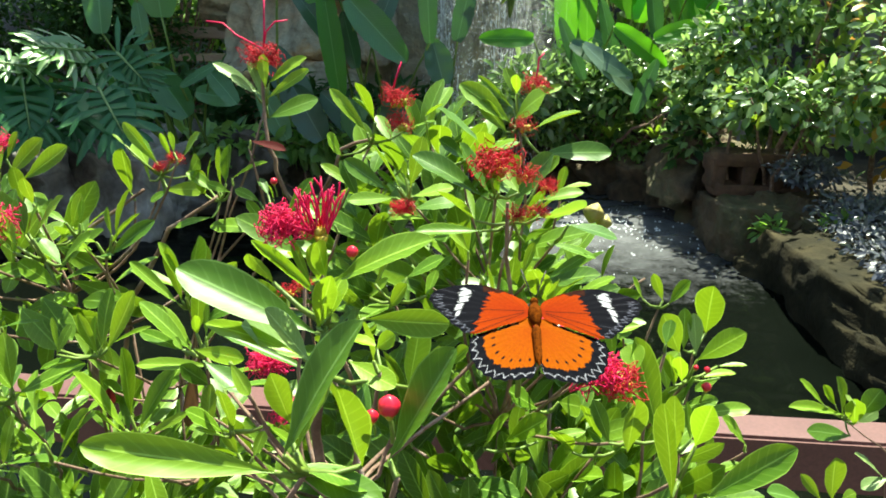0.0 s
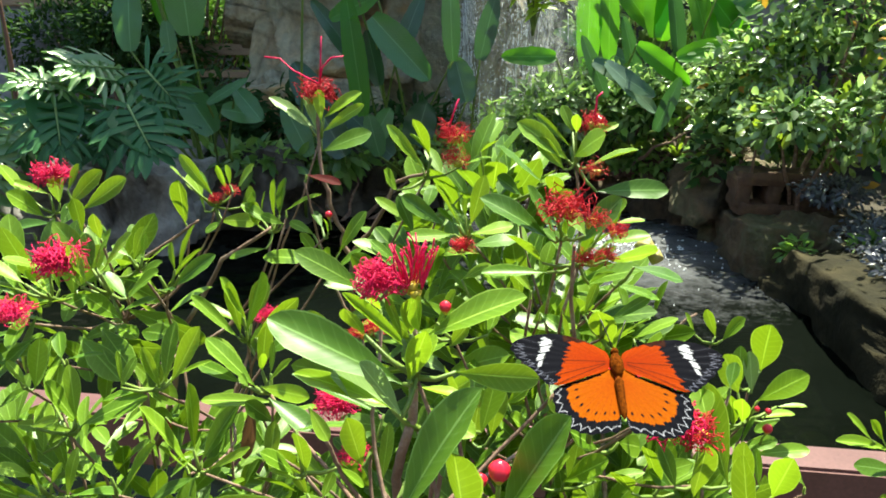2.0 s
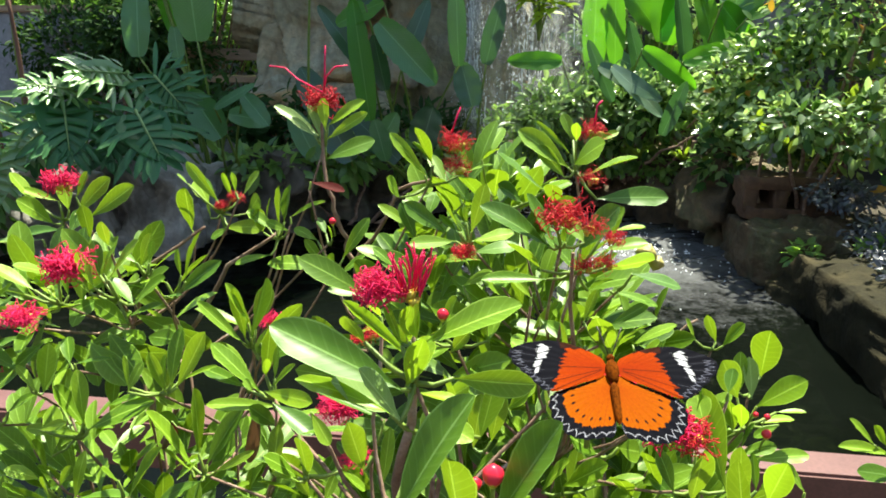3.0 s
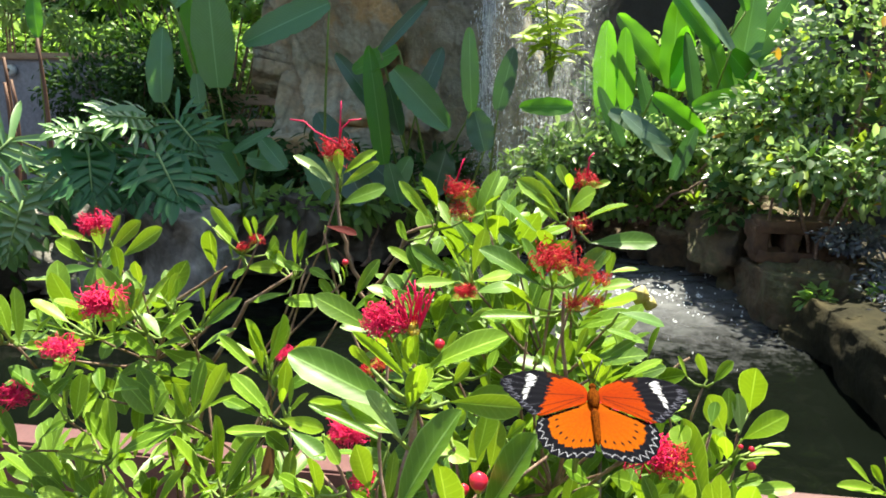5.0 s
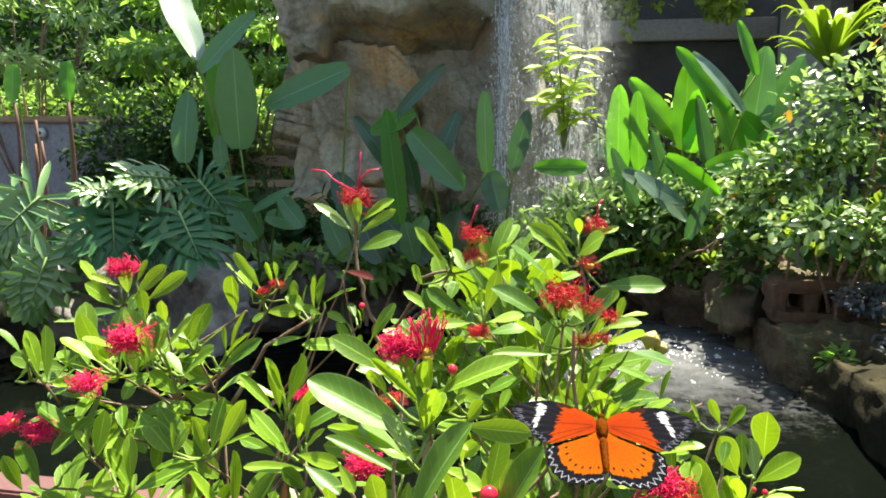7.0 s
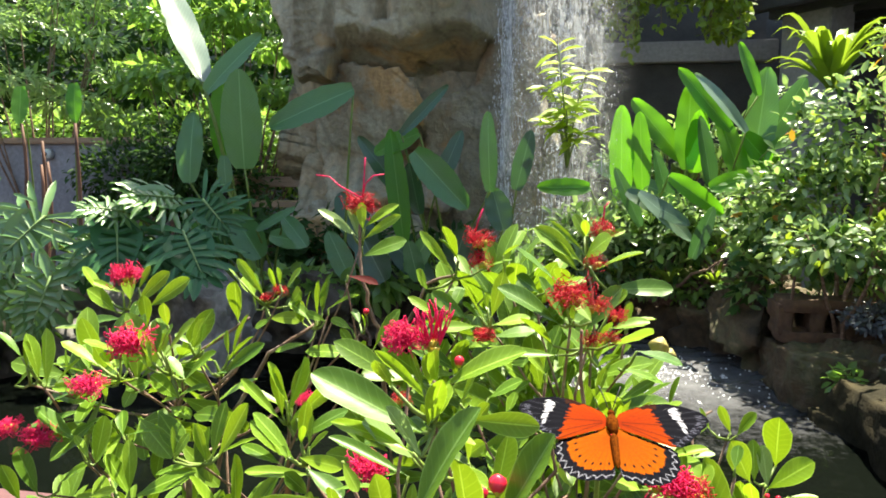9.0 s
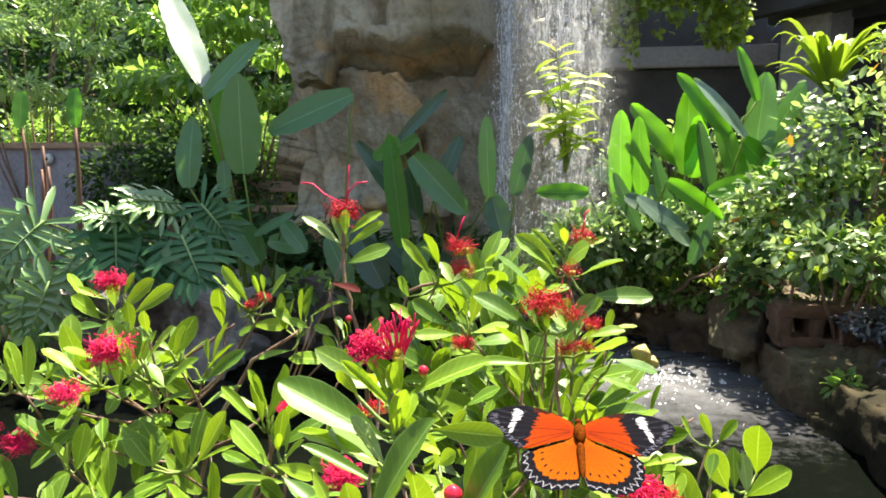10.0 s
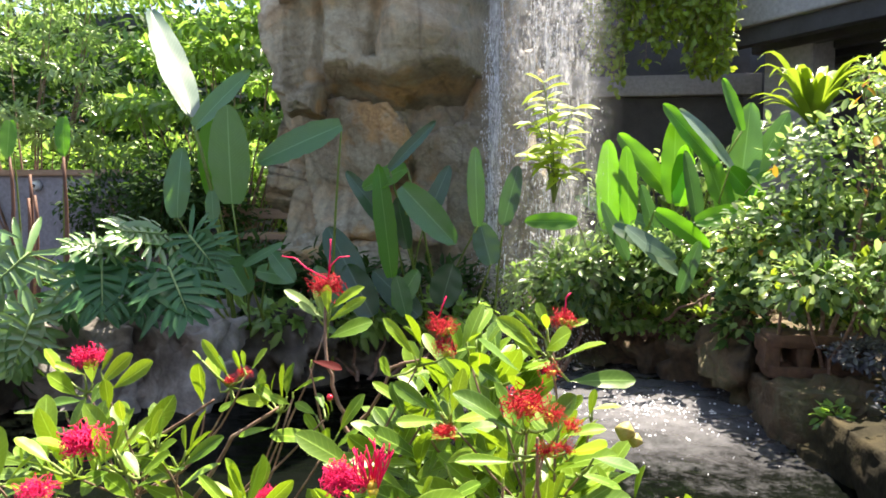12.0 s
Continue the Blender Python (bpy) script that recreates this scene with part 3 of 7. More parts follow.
bar("eave", (5.0, 2.4, 0.22), along(2.4, 1.22, 3.10), turn, CONCRETE, house, 0.01)
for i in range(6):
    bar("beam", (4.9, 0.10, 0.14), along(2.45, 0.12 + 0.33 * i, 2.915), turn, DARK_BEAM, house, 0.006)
bar("wall", (5.0, 0.2, 2.5), along(2.9, 2.2, 1.67), turn, CONCRETE, house, 0.01)
bar("column", (0.42, 0.34, 2.6), along(0.32, 0.6, 1.62), turn, CONCRETE, house, 0.01)
# back_wall and upper_wall are dark sheets standing for the shaded depth there
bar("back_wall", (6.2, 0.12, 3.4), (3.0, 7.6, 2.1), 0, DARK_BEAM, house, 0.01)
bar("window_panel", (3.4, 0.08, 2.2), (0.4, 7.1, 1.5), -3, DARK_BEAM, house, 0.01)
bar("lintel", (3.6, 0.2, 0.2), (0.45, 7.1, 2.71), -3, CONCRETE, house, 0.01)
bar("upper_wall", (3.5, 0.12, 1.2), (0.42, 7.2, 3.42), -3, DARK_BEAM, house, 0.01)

left_wall = thing("garden_wall", (-4.6, 6.3, 0.4), "pale grey garden wall with a coping", "wall", kind="structure")
bar("wall_body", (4.2, 0.16, 1.32), (-4.95, 6.3, 1.11), -6, PALE_WALL, left_wall, 0.01)
bar("coping", (4.3, 0.26, 0.06), (-4.95, 6.3, 1.80), -6, WOOD, left_wall, 0.01)
bench = thing("bench", (-2.55, 6.0, 0.45), "weathered wooden bench with dark legs", "bench")
bar("seat", (1.0, 0.4, 0.05), (-2.5, 6.0, 1.22), 0, WOOD, bench)
bar("backrest", (1.0, 0.05, 0.10), (-2.5, 6.22, 1.42), 0, WOOD, bench)
for x in (-2.92, -2.6, -2.08):
    bar("leg", (0.07, 0.36, 0.85), (x, 6.0, 0.83), 0, DARK_BEAM, bench)
far = thing("far_building", (-4, 12, 0), "dim grey building far behind the trees", "building")
bar("wall", (9, 0.3, 4.4), (-5.5, 11.5, 2.2), 4, CONCRETE, far, 0.02)
bar("roof", (9.4, 1.2, 0.25), (-5.5, 11.3, 4.5), 4, DARK_BEAM, far, 0.02)

# hollow clay block on the wall's corner
CLAY = surface("weathered_red_clay", [(0.3, (0.05, 0.026, 0.016)), (0.7, (0.15, 0.078, 0.045))], 9, 0.85, 0.4, 0.006, fine=60)
block = thing("hollow_clay_block", (1.36, 3.3, 0.74), "weathered red hollow clay block lying on the stone wall", "clay block")
for z in (0.755, 0.90):
    rough_block("slab", (0.42, 0.2, 0.055), (1.36, 3.32, z), CLAY, block, z * 9, 8, 0.02, 6, -4, 0, 0.008, 0.6, 0.1)
for x in (1.165, 1.30, 1.43, 1.555):
    rough_block("web", (0.068, 0.19, 0.15), (x, 3.32 - 0.07 * (x - 1.36), 0.827), CLAY, block, x * 7, 8, 0.02, 6, -4, 0, 0.008, 0.6, 0.1)

# plain kerbs added to close the pond in front and on its far left
# KERB is coloured dark so the gaps between leaves stay in shade
KERB = surface("dark_pond_kerb", [(0.3, (0.03, 0.03, 0.025)), (0.7, (0.08, 0.08, 0.065))], 3, 0.85, 0.3, 0.01, fine=40)
kerb = thing("pond_kerb", (-1.4, 1.0, 0), "plain dark kerb added along the near edge of the pond", "kerb", kind="structure")
bar("front_kerb", (5.9, 0.16, 0.58), (-1.45, 0.99, 0.28), 0, KERB, kerb, 0.012)
bar("side_kerb", (0.16, 3.7, 0.58), (-4.25, 2.9, 0.28), 0, KERB, kerb, 0.012)


# unseen walls added behind and beside the walk: they cut sky fill and bounce sun
for name, size, at in (("unseen_wall_south", (16, 0.2, 4.2), (-1, -3.6, 2.1)), ("unseen_wall_west", (0.2, 15, 4.2), (-9, 4.0, 2.1)), ("unseen_wall_east", (0.2, 15, 4.2), (7, 4.0, 2.1))):
    tagged(bar(name, size, at, 0, PALE_WALL, None, 0.02), "plain pale wall added out of view to block sky and bounce sun", "wall", kind="structure")


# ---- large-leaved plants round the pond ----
# H with its sun and shade copies: HB coloured as lit, HD as shaded
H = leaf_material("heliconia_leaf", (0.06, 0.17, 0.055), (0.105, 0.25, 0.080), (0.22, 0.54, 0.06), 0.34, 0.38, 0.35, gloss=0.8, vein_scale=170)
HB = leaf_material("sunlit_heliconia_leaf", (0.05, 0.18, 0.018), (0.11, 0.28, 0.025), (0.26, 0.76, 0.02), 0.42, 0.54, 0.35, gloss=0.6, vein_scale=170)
HD = leaf_material("shaded_heliconia_leaf", (0.025, 0.075, 0.035), (0.045, 0.11, 0.045), (0.10, 0.28, 0.04), 0.38, 0.3, 0.35, gloss=0.85, vein_scale=170)
HG = leaf_material("grey_green_glossy_leaf", (0.10, 0.17, 0.12), (0.15, 0.23, 0.16), (0.25, 0.42, 0.15), 0.33, 0.25, 0.35, gloss=0.9, vein_scale=170)
# sun and shade are put into the leaf colour: PHILO lit, PHILO_SHADE dark
PHILO = leaf_material("sunlit_philodendron_leaf", (0.11, 0.23, 0.06), (0.20, 0.34, 0.11), (0.24, 0.5, 0.08), 0.33, 0.2, island=True, uv=False, gloss=1.0)
PHILO_SHADE = leaf_material("shaded_philodendron_leaf", (0.030, 0.125, 0.034), (0.060, 0.19, 0.050), (0.08, 0.26, 0.05), 0.42, 0.16, island=True, uv=False, gloss=0.5)
PALE_RIB = surface("pale_green_midrib", [(0.3, (0.20, 0.32, 0.10)), (0.7, (0.30, 0.42, 0.15))], 40, 0.5, 0.2, 0.001)
LIME = leaf_material("lime_palm_leaflet", (0.28, 0.42, 0.03), (0.46, 0.60, 0.06), (0.72, 0.85, 0.08), 0.42, 0.5, uv=False, gloss=0.3)
STRAP = leaf_material("yellow_green_strap_leaf", (0.07, 0.17, 0.02), (0.27, 0.37, 0.03), (0.40, 0.56, 0.04), 0.38, 0.36, island=True, uv=False)
SMALL = leaf_material("small_glossy_leaf", (0.055, 0.125, 0.038), (0.34, 0.47, 0.23), (0.52, 0.76, 0.18), 0.25, 0.50, island=True, uv=False, gloss=0.9)
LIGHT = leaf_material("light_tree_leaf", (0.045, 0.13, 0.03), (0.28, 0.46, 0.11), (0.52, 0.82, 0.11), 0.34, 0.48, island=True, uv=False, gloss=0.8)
SILVER = leaf_material("pale_feathery_tree_leaf", (0.10, 0.19, 0.06), (0.36, 0.49, 0.20), (0.48, 0.74, 0.16), 0.34, 0.42, island=True, uv=False, gloss=0.8)
# DEEP serves dark foliage and the shade in gaps between lighter leaves
DEEP = leaf_material("deep_shade_leaf", (0.018, 0.045, 0.012), (0.05, 0.11, 0.028), (0.12, 0.26, 0.03), 0.6, 0.3, island=True, uv=False, gloss=0.15)
VINE = leaf_material("hanging_vine_leaf", (0.12, 0.20, 0.02), (0.28, 0.38, 0.04), (0.42, 0.56, 0.04), 0.38, 0.45, island=True, uv=False)
ORANGE = leaf_material("orange_young_leaf", (0.45, 0.16, 0.02), (0.55, 0.36, 0.03), (0.7, 0.4, 0.05), 0.4, 0.4, island=True, uv=False)
COVER = leaf_material("purple_green_groundcover_leaf", (0.06, 0.06, 0.09), (0.13, 0.14, 0.17), (0.12, 0.18, 0.12), 0.35, 0.2, island=True, uv=False)

blade_rng = random.Random(21)
BANK = Vector((0.01, 0.0, 1.48))
FEET = {}


def blade(plant, base, tip, width, mat):
    """One paddle leaf with its stalk: a bowed blade with a raised midrib, wavy edges and a few tears."""
    width *= 0.94 if plant is right_heliconia else 1.02
    b, t = Vector(base), Vector(tip)
    if plant is right_heliconia:
        k = 1.10 if max(b.z, t.z) < 1.54 else 1.22
        b, t, width = BANK + (b - BANK) * k, BANK + (t - BANK) * k, width * k
        b = b.lerp(t, -0.28)
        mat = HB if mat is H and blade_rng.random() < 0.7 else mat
    ax = (t - b)
    length = ax.length
    ax.normalize()
    face = Vector((blade_rng.uniform(-.3, .3), -0.9, 0.5 + blade_rng.uniform(-.2, .3)))
    if mat is HG and plant is left_heliconia:
        face = SUN + (Vector((0, 0, 1.48)) - b).normalized()
    face = (face - ax * face.dot(ax)).normalized()
    side = ax.cross(face)
    ns, verts, uvs, faces = 22, [], [], []
    cols = (-1, -0.66, -0.33, -0.05, 0.05, 0.33, 0.66, 1)
    curl, fold, ph = blade_rng.uniform(0.02, 0.14), blade_rng.uniform(0.05, 0.3), blade_rng.uniform(0, 6)
    for i in range(ns):
        s = i / (ns - 1)
        w = math.sin(math.pi * (s * 0.93 + 0.045)) ** 0.48 * (1.06 - 0.16 * s) if s < 0.995 else 0.12
        for c in cols:
            wave = 0.016 * math.sin(9 * s * 2 + ph + 2 * c) * abs(c) * width
            notch = 1 - (0.16 * max(0, noise.noise(Vector((s * 14, c * 3, ph)))) if abs(c) == 1 else 0)
            z = fold * abs(c) * width * 0.5 - curl * length * s * s + wave + (0.012 * width if abs(c) < 0.1 else 0)
            verts.append(b + ax * (length * s) + side * (c * w * width * 0.5 * notch) + face * z)
            uvs.append((0.5 + 0.5 * c, s))
    n = len(cols)
    for i in range(ns - 1):
        for k in range(n - 1):
            a = i * n + k
            faces.append((a, a + 1, a + n + 1, a + n))
    ob = piece("leaf_blade", mesh_of("leaf_blade", verts, faces, mat, True, uvs), plant)
    foot = Vector(FEET[plant]) + Vector((blade_rng.uniform(-.16, .16) + (b.x - FEET[plant][0]) * 0.6, blade_rng.uniform(-.1, .1), 0))
    mid = Vector((0, 0.03, 0.0)) + Vector(((foot.x - b.x) * 0.25, 0, 0))
    tubes("leaf_stalk", [(bent(foot, b, mid, 8), 0.010, 0.005)], GREEN_STEM, plant, 7)


def heliconia(x, y, z, label):
    p = thing("heliconia", (x, y, z), label, "plant", "heliconias by the pond")
    FEET[p] = (x, y, z)
    return p


left_heliconia = heliconia(-1.6, 3.75, 0.5, "tall heliconia with broad grey-green paddle leaves")
mid_heliconia = heliconia(-0.6, 4.25, 0.5, "shaded heliconia with dark narrow leaves under the cliff")
right_heliconia = heliconia(0.98, 4.75, 0.8, "sunlit bright green heliconia above the pond's bank")
blade(left_heliconia, (-1.91, 3.56, 1.43), (-1.92, 3.60, 1.83), 0.184, H)
blade(left_heliconia, (-1.54, 3.45, 1.51), (-1.54, 3.38, 2.02), 0.231, H)
blade(left_heliconia, (-1.69, 3.54, 1.41), (-1.71, 3.56, 1.59), 0.083, H)
blade(left_heliconia, (-0.96, 3.52, 1.93), (-1.42, 3.48, 1.74), 0.171, H)
blade(left_heliconia, (-1.77, 3.76, 1.55), (-1.81, 3.76, 2.01), 0.189, HB)
blade(left_heliconia, (-1.86, 3.63, 1.99), (-2.41, 4.20, 2.77), 0.200, HG)
blade(left_heliconia, (-1.77, 3.51, 1.92), (-1.47, 3.48, 2.23), 0.141, H)
blade(left_heliconia, (-1.39, 3.29, 1.05), (-1.54, 3.30, 1.28), 0.165, H)
blade(left_heliconia, (-1.37, 3.36, 1.16), (-1.17, 3.40, 1.13), 0.112, H)
blade(left_heliconia, (-1.27, 3.31, 1.26), (-1.14, 3.28, 1.12), 0.100, H)
blade(left_heliconia, (-1.65, 3.27, 1.05), (-1.67, 3.20, 1.28), 0.137, H)
blade(left_heliconia, (-1.39, 3.24, 1.20), (-1.18, 3.22, 1.32), 0.054, H)
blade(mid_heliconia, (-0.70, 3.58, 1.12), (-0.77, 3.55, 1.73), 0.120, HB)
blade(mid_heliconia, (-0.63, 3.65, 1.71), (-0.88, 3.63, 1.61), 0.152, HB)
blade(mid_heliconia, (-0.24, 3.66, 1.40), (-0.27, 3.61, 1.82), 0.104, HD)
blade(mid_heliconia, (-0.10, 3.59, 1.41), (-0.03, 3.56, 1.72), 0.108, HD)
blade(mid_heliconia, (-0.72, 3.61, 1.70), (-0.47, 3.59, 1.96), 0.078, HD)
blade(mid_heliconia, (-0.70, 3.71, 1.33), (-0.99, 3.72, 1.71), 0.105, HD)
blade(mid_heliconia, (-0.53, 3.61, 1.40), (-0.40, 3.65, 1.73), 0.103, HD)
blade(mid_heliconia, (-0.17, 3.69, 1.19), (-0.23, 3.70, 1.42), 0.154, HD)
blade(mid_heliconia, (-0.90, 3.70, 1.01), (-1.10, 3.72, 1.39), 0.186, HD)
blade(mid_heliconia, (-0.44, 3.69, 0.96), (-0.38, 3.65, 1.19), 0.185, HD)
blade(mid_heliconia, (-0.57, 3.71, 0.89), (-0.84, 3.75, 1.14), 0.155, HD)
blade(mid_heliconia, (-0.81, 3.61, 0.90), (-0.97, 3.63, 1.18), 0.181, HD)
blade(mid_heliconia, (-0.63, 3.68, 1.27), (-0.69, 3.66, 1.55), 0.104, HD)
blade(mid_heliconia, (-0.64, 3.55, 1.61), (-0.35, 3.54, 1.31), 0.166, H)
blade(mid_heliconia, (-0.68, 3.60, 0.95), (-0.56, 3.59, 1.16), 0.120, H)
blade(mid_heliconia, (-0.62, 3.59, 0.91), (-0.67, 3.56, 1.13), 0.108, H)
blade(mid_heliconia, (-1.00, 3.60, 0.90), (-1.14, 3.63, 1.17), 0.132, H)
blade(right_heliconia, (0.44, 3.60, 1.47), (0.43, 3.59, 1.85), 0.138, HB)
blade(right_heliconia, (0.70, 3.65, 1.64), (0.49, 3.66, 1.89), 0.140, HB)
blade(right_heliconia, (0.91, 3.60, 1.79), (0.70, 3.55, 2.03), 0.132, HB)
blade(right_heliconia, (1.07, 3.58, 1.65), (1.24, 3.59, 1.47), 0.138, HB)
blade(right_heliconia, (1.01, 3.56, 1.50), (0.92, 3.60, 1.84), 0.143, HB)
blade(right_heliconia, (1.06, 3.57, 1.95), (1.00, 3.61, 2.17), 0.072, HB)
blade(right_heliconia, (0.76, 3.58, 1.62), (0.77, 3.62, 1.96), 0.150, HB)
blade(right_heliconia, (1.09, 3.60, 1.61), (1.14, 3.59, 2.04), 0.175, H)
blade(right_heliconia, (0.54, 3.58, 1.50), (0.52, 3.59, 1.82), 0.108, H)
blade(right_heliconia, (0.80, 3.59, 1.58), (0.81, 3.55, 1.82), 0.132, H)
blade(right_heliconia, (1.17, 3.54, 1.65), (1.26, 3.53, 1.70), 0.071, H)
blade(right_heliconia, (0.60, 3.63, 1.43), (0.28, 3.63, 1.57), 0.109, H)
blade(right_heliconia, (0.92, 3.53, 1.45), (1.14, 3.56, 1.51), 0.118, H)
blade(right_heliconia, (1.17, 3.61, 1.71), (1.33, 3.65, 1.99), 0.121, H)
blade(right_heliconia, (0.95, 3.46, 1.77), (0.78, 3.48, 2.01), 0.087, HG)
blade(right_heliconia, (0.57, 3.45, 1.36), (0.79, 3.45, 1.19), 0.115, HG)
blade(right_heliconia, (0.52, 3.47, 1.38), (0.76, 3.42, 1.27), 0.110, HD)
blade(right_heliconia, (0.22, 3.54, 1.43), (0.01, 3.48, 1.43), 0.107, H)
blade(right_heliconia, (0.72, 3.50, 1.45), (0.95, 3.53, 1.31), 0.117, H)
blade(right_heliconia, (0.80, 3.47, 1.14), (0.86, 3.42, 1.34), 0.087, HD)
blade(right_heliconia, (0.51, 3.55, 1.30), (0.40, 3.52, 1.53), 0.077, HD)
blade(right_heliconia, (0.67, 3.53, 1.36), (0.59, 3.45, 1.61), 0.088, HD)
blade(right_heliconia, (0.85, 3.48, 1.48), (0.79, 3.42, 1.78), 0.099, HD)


def lobed_leaf(plant, base, tip, width, foot, seed, lit):
    """A deeply cut philodendron leaf: a narrow web along the midrib, separate finger lobes, and its stalk."""
    rnd = random.Random(seed)
    b, t = Vector(base), Vector(tip)
    ax = t - b
    length = ax.length
    ax.normalize()
    to_eye = (Vector((0, 0, 1.48)) - b).normalized()
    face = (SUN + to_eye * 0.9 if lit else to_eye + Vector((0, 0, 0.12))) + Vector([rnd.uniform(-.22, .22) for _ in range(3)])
    face = (face - ax * face.dot(ax)).normalized()
    side = ax.cross(face)
    verts, faces = [], []

    def lobe(root, way, reach, wide, drop, bend=0.0, web=False):
        n0 = len(verts)
        across = way.cross(face).normalized()
        form = ((0, .5), (.2, 1.0), (.45, .95), (.7, .7), (.9, .35), (1.0, .05)) if web else ((0, .62), (.22, .72), (.5, 1.0), (.74, .88), (.92, .46), (1.0, .06))
        for s, w in form:
            p = root + way * reach * s + across * bend * reach * s * s - face * drop * s * s * reach
            for c in (-1, 0, 1):
                verts.append(p + across * (c * w * wide * 0.5) - face * (0.22 * wide * (1 - abs(c))))
        for i in range(5):
            for k in range(2):
                a = n0 + i * 3 + k
                faces.append((a, a + 1, a + 4, a + 3))

    pairs = 8
    for i in range(pairs):
        s = i / (pairs - 1)
        reach = width * 0.56 * (0.62 + 0.5 * math.sin(math.pi * min(1, s * 0.8 + 0.22)))
        for sign in (-1, 1):
            lean = -1.15 + 2.6 * s ** 0.85 + rnd.uniform(-.1, .1)
            way = (side * sign + ax * lean + face * rnd.uniform(-.1, .22)).normalized()
            root = b + ax * length * (0.03 + s * 0.84) - face * 0.1 * length * s * s
            lobe(root, way, reach * rnd.uniform(.85, 1.1), length * rnd.uniform(.125, .16), rnd.uniform(.1, .5), rnd.uniform(-.1, .1))
            if 0 < i < 7:
                fork = (way + ax * 0.75).normalized()
                lobe(root + way * reach * 0.45, fork, reach * rnd.uniform(.34, .5), length * 0.075, rnd.uniform(.1, .4))
    lobe(b + ax * length * 0.84 - face * 0.08 * length, ax, length * 0.3, length * 0.10, 0.3)
    lobe(b, ax, length, width * 0.58, 0.1, web=True)
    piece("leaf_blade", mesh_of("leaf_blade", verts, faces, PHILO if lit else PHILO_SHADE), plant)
    tubes("leaf_rib", [(bent(b + face * .004, b + ax * length * 0.9 - face * (0.08 * length - .004), (0, 0, 0), 5), 0.006, 0.002)], PALE_RIB, plant, 5)
    tubes("leaf_stalk", [(bent(foot, b, (0, 0.12, 0.10), 7), 0.008, 0.005)], GREEN_STEM, plant, 6)


# base, tip and breadth of each leaf, and whether it is spread to the sun and takes the lit colour
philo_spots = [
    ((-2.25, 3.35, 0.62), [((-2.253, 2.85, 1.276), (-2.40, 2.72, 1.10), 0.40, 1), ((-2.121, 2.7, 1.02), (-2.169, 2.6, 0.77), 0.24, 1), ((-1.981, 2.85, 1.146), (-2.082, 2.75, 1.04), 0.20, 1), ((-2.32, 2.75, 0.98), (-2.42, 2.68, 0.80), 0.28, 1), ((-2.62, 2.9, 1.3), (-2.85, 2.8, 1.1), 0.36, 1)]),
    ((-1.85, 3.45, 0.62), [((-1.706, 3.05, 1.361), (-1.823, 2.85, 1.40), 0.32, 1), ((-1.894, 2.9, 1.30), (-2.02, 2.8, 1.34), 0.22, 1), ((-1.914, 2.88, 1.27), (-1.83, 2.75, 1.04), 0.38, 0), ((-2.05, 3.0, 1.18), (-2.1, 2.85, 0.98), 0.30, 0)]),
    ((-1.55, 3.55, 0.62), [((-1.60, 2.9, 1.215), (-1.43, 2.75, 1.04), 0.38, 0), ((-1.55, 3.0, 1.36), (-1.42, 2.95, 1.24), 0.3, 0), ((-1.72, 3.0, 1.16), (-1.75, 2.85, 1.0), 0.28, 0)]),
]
for i, (foot, leaves) in enumerate(philo_spots):
    p = thing("philodendron", foot, "philodendron with large deeply lobed glossy leaves", "plant", "philodendrons by the pond")
    for j, (b, t, w, lit) in enumerate(leaves):
        lobed_leaf(p, b, t, w, foot, 50 + 10 * i + j, lit)


def strap_rosette(name, at, count, reach, width, mat, label, seed, rise=0.8):
    """A rosette of arching strap leaves, each a part."""
    rnd = random.Random(seed)
    p = thing(name, at, label, "plant")
    for i in range(count):
        a = 2 * math.pi * i * 0.382 + rnd.uniform(-.2, .2)
        out = Vector((math.cos(a), math.sin(a), 0))
        r = reach * rnd.uniform(0.75, 1.1)
        lift = rise * rnd.uniform(0.5, 1.2)
        verts, faces = [], []
        side = out.cross(Vector((0, 0, 1)))
        for k in range(9):
            s = k / 8
            q = Vector(at) + out * r * s + Vector((0, 0, r * (lift * 1.6 * s - 0.85 * lift * s * s * s)))
            w = width * (1 - s ** 4) * (0.7 + 0.3 * math.sin(3.1 * s)) * 0.5 + 0.001
            for c in (-1, 0, 1):
                verts.append(q + side * c * w + Vector((0, 0, 0.25 * w * abs(c))))
        for k in range(8):
            for c in range(2):
                f = k * 3 + c
                faces.append((f, f + 1, f + 4, f + 3))
        piece("leaf_blade", mesh_of("leaf_blade", verts, faces, mat), p)


strap_rosette("bromeliad", (1.56, 3.95, 1.96), 34, 0.30, 0.056, STRAP, "yellow-green bromeliad rosette above the bank", 3, 1.25)
for k, (x, y) in enumerate(((0.5, 4.12), (0.78, 4.02), (1.02, 3.95))):
    strap_rosette("spider_plant", (x, y, 0.88), 30, 0.2, 0.018, STRAP, "low tuft of fresh green strap leaves", 5 + k, 0.6)


